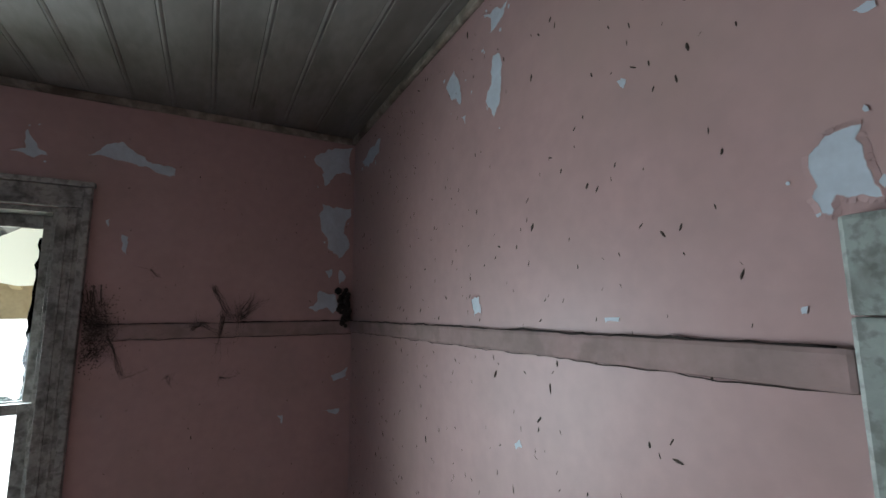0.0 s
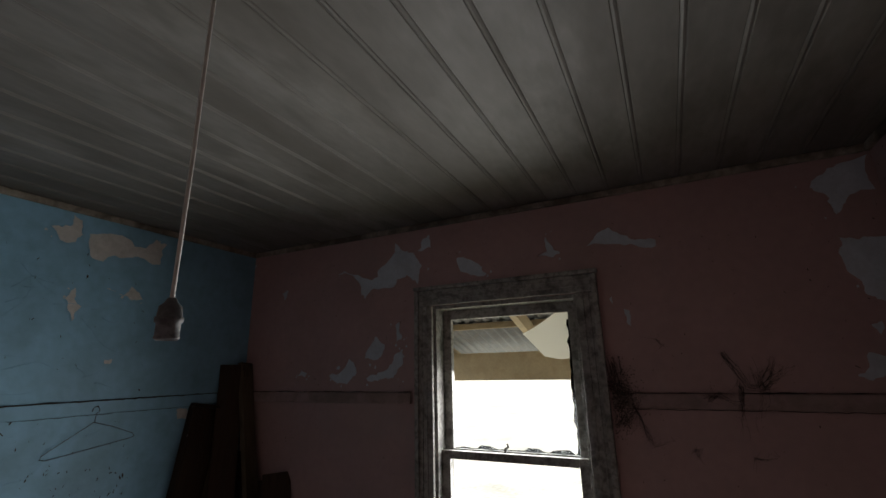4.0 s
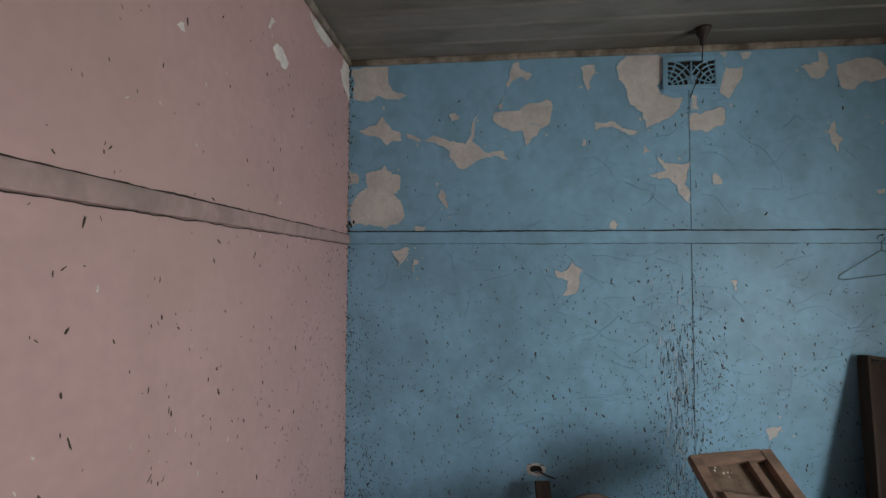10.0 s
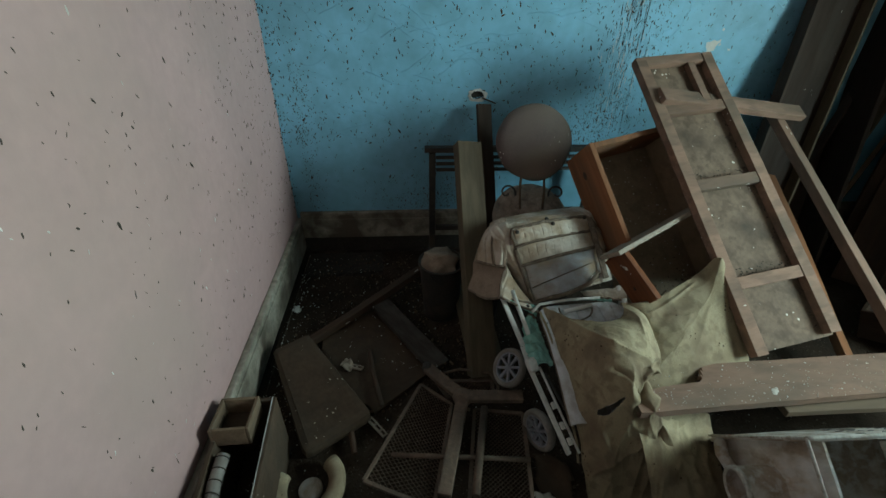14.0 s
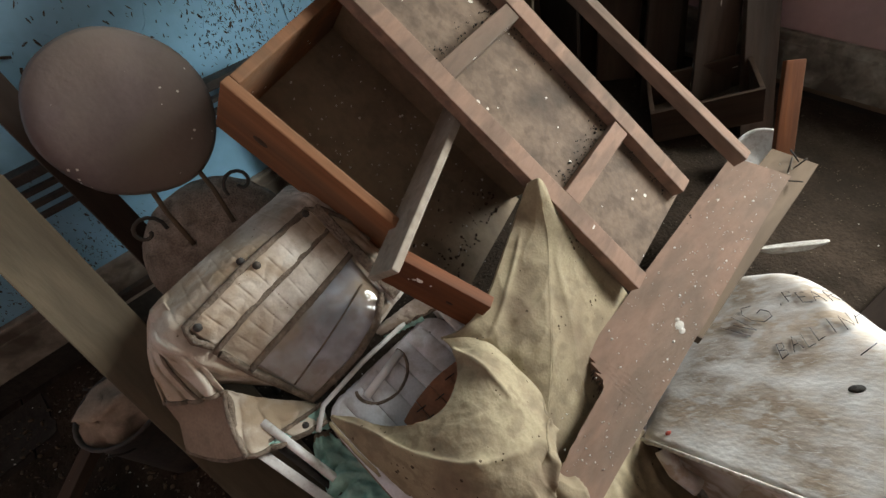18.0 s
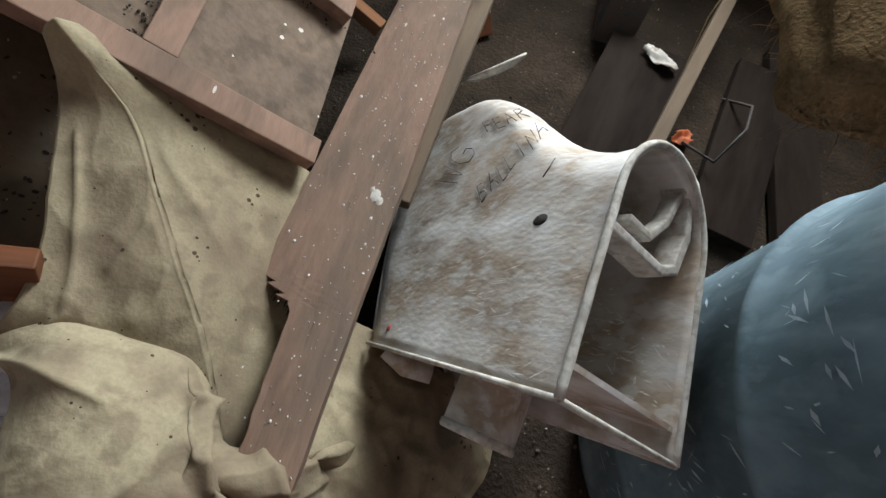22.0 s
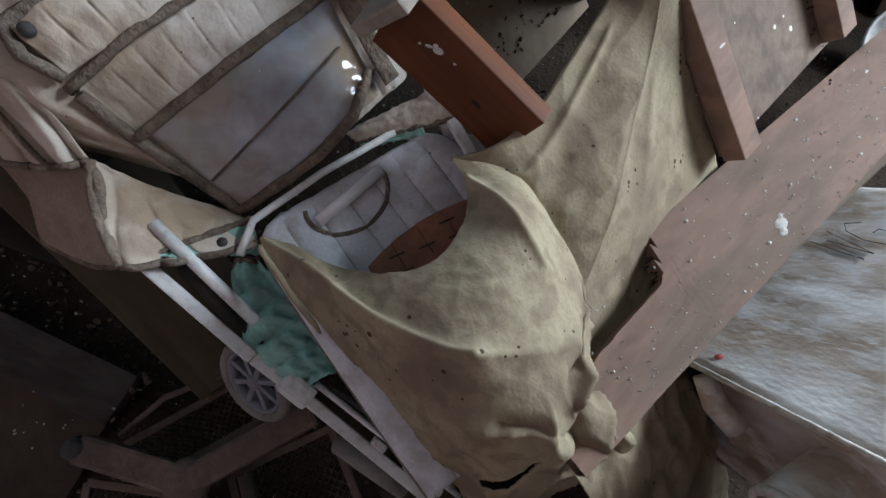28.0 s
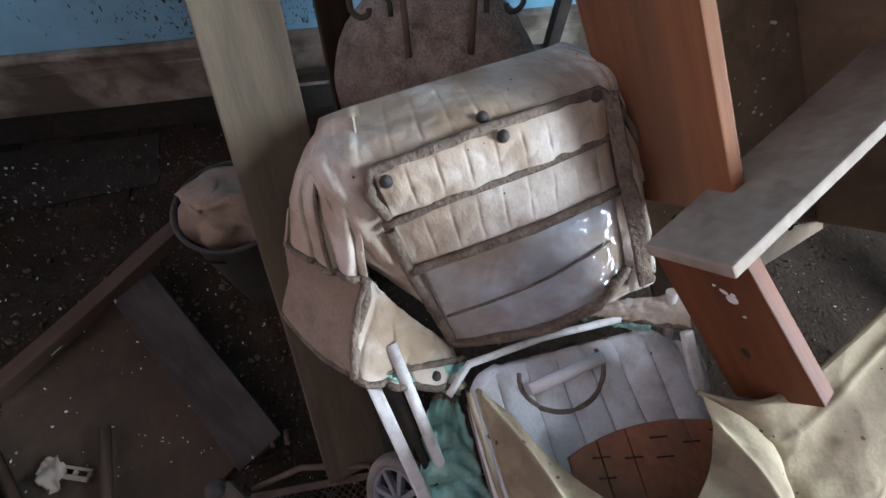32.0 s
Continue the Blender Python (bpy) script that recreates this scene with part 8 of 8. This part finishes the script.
tagged(part("jar_lid", lathe([(0.0, 0.012), (0.03, 0.012), (0.036, 0.006), (0.036, 0.0)], 20, m=Matrix.Translation((-1.11, -0.765, 0.004))), M_MAIL), "round pale lid inside the padded ring", "lid")

# ---- steel garden bench base with expanded metal panels ----
bench = thing("bench_base", "dusty brown iron bench base with expanded metal panels", "bench")
M_RUST = mat("dusty_brown_steel", (0.16, 0.115, 0.085), 0.75, 0.25, vary=0.25, scale=9, fine=90, bump=0.25, dirt=(0.08, 0.062, 0.048), dirt_amount=0.42, dirt_scale=7)
YC = Vector((-1.335, -0.285, 0.115))
for nm, e in (("arm", (-1.465, -0.40, 0.115)), ("arm", (-1.318, -0.085, 0.125)), ("leg", (-1.02, -0.37, 0.10))):
    e = Vector(e)
    bm = box(((e - YC).length, 0.042, 0.022), ((e - YC).length / 2, 0, 0), 0.006, m=along(YC, e), cuts=8, wobble=0.002)
    part(nm, bm, M_RUST, bench)
part("hub", lathe([(0.0, 0.012), (0.03, 0.012), (0.036, 0.0), (0.03, -0.012), (0.0, -0.012)], 14, m=Matrix.Translation(YC)), M_RUST, bench)
part("cap", lathe([(0.0, 0.014), (0.015, 0.013), (0.018, 0.0), (0.015, -0.013), (0.0, -0.014)], 12, m=Matrix.Translation((-1.468, -0.402, 0.115))), M_IRON, bench)


def mesh_panel(a, b, c, d, z, pitch=0.0125):
    """Expanded metal between four corners: a frame and a lattice of diamonds."""
    A, B, C, D = (Vector((*p, z)) for p in (a, b, c, d))
    fr_ = bmesh.new()
    for p, q in ((A, B), (B, C), (C, D), (D, A)):
        box(((q - p).length, 0.012, 0.010), ((q - p).length / 2, 0, 0), 0.002, m=along(p, q), bm=fr_)
    panel = part("mesh_panel", fr_, M_RUST, bench, "framed panel of expanded metal")
    nu = max(3, int((B - A).length / pitch))
    nv = max(3, int((D - A).length / (pitch * 0.55)))
    bm = bmesh.new()
    def at(u, v):
        return A.lerp(B, u).lerp(D.lerp(C, u), v)
    for j in range(nv):
        for i in range(nu):
            off = 0.5 if j % 2 else 0.0
            u0 = (i + off) / nu
            for du in (-0.5, 0.5):
                u1 = (i + off + du) / nu
                if 0 <= u1 <= 1 and u0 <= 1:
                    p, q = at(u0, j / nv), at(u1, (j + 1) / nv)
                    w = (q - p).normalized().cross(Vector((0, 0, 1))) * 0.0010
                    z1, z2 = Vector((0, 0, 0.0022)), Vector((0, 0, -0.0012))
                    vs = [bm.verts.new(x) for x in (p + w + z1, p - w + z2, q - w + z1, q + w + z2)]
                    bm.faces.new(vs)
    bmesh.ops.solidify(bm, geom=bm.faces[:], thickness=0.0012)
    lat = part("lattice", bm, M_MESH, panel)
    lat["kind"] = "stuff"
mesh_panel((-1.425, -0.425), (-1.335, -0.322), (-1.00, -0.40), (-1.09, -0.60), 0.075)
mesh_panel((-1.315, -0.245), (-1.29, -0.085), (-0.98, -0.12), (-1.0, -0.30), 0.07)
mesh_panel((-1.45, -0.37), (-1.44, -0.165), (-1.365, -0.17), (-1.375, -0.33), 0.06)
part("loop", tube([(-1.46, -0.36, 0.085), (-1.475, -0.28, 0.09), (-1.455, -0.17, 0.085), (-1.40, -0.15, 0.08), (-1.37, -0.16, 0.08)], 0.005, 8), M_RUST, bench)
part("cross_bar", tube([(-1.16, -0.52, 0.085), (-1.14, -0.30, 0.085), (-1.12, -0.10, 0.085)], 0.008, 8), M_RUST, bench)
part("cross_bar", tube([(-1.30, -0.215, 0.10), (-1.02, -0.28, 0.09)], 0.013, 8), M_RUST, bench)

# ---- by the letter box and towards the window ----
board("batten", "long thin grey batten lying over the junk below the window", (-0.70, 0.93, 0.14), (-0.53, 1.72, 0.16), 0.035, 0.025, M_WOODTAN, 0)
# this board's near-black tone holds the shade on the floor under the sill
board("plank", "wide dark brown board lying on the floor", (-0.80, 0.85, 0.05), (-0.71, 1.46, 0.07), 0.21, 0.02, M_SHADEWOOD, 0)
ct_ = thing("carton", "patterned red and white carton lying on the floor", "carton", Matrix.Translation((-0.86, 1.50, 0.0)) @ pose(0, 0, 0, 0, 0, 6))
part("body", boxes((0, 0.11, 0, 0.20, 0, 0.16), bevel=0.003), mat("printed_card", (0.075, 0.066, 0.058), 0.8, vary=0.2, scale=9, dirt=(0.11, 0.05, 0.04), dirt_amount=0.4, dirt_scale=9, speck=(0.15, 0.12, 0.1), speck_scale=70, speck_size=0.3), ct_)
for k in range(2):
    part("flap", box((0.10, 0.06, 0.002), (0.055, -0.03 if k else 0.23, 0.16), 0.0, m=pose(0, 0, 0, -20 if k else 20, 0, 0)), M_PAPER, ct_)
def scrap(name, label, at, size, material, seed, turn=0):
    def fn(s, t):
        u, v = (s - 0.5) * size[0], (t - 0.5) * size[1]
        e = noise.noise(Vector((s * 4, t * 4, seed))) * 0.25
        if (abs(s - 0.5) + abs(t - 0.5)) > 0.72 + e:
            return None
        return Vector((u, v, 0.008 + 0.012 * noise.noise(Vector((s * 3, t * 3, seed + 5)))))
    ob = part(name, grid_sheet(fn, 18, 14, 0.0012), material)
    ob.matrix_basis = Matrix.Translation(at) @ pose(0, 0, 0, 0, 0, turn)
    return tagged(ob, label, "scrap")
scrap("paper_scrap", "torn white paper scrap on the dark floor", (-0.68, 1.40, 0.085), (0.11, 0.05), M_MAILRIM, 1, -30)
scrap("plastic_scrap", "torn orange plastic scrap on the floor", (-0.56, 1.22, 0.02), (0.06, 0.045), M_ORANGE, 2, 40)
scrap("paper_scrap", "crumpled grey paper by the rail", (-1.92, -0.97, 0.004), (0.05, 0.04), M_PAPER, 3)
scrap("paper_scrap", "crumpled dusty brown paper on the seat base", (-1.56, -0.70, 0.035), (0.06, 0.04), M_DUST, 4, 20)
scrap("paper_scrap", "dusty folded brown paper beside the wheel", (-1.10, -0.03, 0.02), (0.16, 0.12), M_CARD, 6, 15)
scrap("paper_scrap", "torn white paper under the brown paper", (-1.03, -0.06, 0.012), (0.09, 0.05), M_PAPER, 7, 60)
# pale plastic clips near the hardboard
def clip(at, turn):
    c = thing("plastic_clip", "pale dirty plastic hinge clip on the floor", "clip", Matrix.Translation(at) @ pose(0, 0, 0, 0, 0, turn), "clips on the floor")
    part("strap", boxes((0, 0.09, -0.004, 0.004, 0.0, 0.006), bevel=0.001), M_DUST, c)
    part("strap", boxes((0, 0.09, 0.012, 0.017, 0.0, 0.006), bevel=0.001), M_DUST, c)
    for x in (0.0, 0.03, 0.06, 0.085):
        part("link", boxes((x, x + 0.006, 0.0045, 0.0115, 0.0, 0.005)), M_DUST, c)
clip((-1.57, -0.73, 0.03), 70)
clip((-1.40, -0.66, 0.03), 30)
clip((-1.33, -0.61, 0.02), 40)
tagged(part("wire", tube([(-0.56, 1.20, 0.03), (-0.50, 1.12, 0.08), (-0.46, 1.20, 0.13), (-0.43, 1.32, 0.10), (-0.47, 1.40, 0.03)], 0.004, 6), M_IRON), "loop of dark cable on the floor", "cable")
# both offcuts carry the shade under the sill in their colour
board("plank", "grey board offcuts stacked below the window", (-0.45, 0.95, 0.03), (-0.36, 1.55, 0.035), 0.16, 0.03, M_SHADEWOOD, 0)
board("plank", "grey board offcut below the window", (-0.25, 0.95, 0.03), (-0.30, 1.65, 0.035), 0.12, 0.03, M_SHADEWOOD, 0)

# trodden dirt lying over the boards
def dirt_sheet(s, t):
    x, y = XB + 0.02 + 2.9 * s, YD + 0.02 + 3.07 * t
    if x < -2.17 and -1.0 < y < -0.6:
        return None
    return Vector((x, y, 0.0045 + 0.0045 * noise.noise(Vector((x * 2.6, y * 2.6, 3))) + 0.0016 * noise.noise(Vector((x * 15, y * 15, 1))) + 0.0007 * noise.noise(Vector((x * 60, y * 60, 2)))))
tagged(part("floor_dirt", grid_sheet(dirt_sheet, 220, 230), M_DIRT), "layer of brown trodden dirt over the floorboards", "dirt", kind="stuff")
# grit, straw and droppings strewn over the floor
def floor_spot(r):
    return Vector((r.uniform(XB + 0.05, 0.2), r.uniform(YD + 0.05, YW - 0.05), 0.003))
def near_spot(r):
    return Vector((min(0.2, XB + 0.05 + abs(r.gauss(0.7, 0.6))), max(YD + 0.04, min(YW - 0.05, r.gauss(-0.1, 0.7))), 0.008))
grit("floor_grit", near_spot, 5200, (0.0012, 0.006), M_CLOT, 41, "brown grit and crumbs strewn on the floor")
grit("plaster_crumbs", lambda r: Vector((r.uniform(XB + 0.05, -0.9), YD + 0.03 + abs(r.gauss(0, 0.07)), 0.008)), 220, (0.0012, 0.006), M_PAPER, 47, "fallen flakes of paint and plaster along the skirting")
grit("floor_litter", lambda r: Vector((r.uniform(-2.3, -1.3), r.uniform(-0.95, -0.15), 0.010)), 600, (0.002, 0.009), M_WOODTAN, 48, "dry leaves, chips and crumbs littering the floor")
grit("pale_floor_grit", near_spot, 520, (0.001, 0.004), M_PAPER, 42, "pale flakes of paint and grit on the floor")
grit("grit_on_panel", lambda r: Vector((r.uniform(-1.95, -1.5), r.uniform(-0.8, -0.42), 0.028)), 60, (0.0012, 0.004), M_PAPER, 43, "pale flakes on the hardboard panel")
grit("grit_on_plank", lambda r: BPM @ Vector((r.uniform(0.02, 1.1), r.uniform(-0.07, 0.06 if r.random() < 0.5 else 0.01), 0.0125)), 220, (0.0006, 0.0024), M_PAPER, 44, "pale droppings on the broken plank")
grit("grit_on_canvas", lambda r: upper(r.uniform(0.05, 0.9), r.uniform(0.05, 0.95)) + Vector((0, 0, 0.0005)), 420, (0.0004, 0.0014), M_DARK, 45, "dark crumbs of dirt on the canvas sheet")
def in_pocket(r):
    return upper(0.14 + 0.34 * r.random(), 1.0 - abs(r.gauss(0, 0.035)) - 0.05) + Vector((0, 0, 0.003))
grit("dirt_on_canvas", in_pocket, 900, (0.0006, 0.0022), M_CLOT, 46, "clot of brown dirt in a fold of the canvas")

# ---- floorboards ----
BW = 0.142
fy = YD - 0.06
fpiece = None
rb = random.Random(77)
while fy < YW + 0.05:
    L = XA - XB + 0.16
    split = rb.uniform(0.25, 0.75) * L
    for x0, x1 in ((0, split - 0.001), (split + 0.001, L)):
        ob = part("floorboard", box((x1 - x0, BW - 0.004, 0.022), ((x0 + x1) / 2, BW / 2, -0.011 + rb.uniform(-0.001, 0.0)), 0.002, cuts=6, wobble=0.0012), M_FLOOR, floor)
        ob.location = (XB - 0.08, fy, 0)
    fy += BW
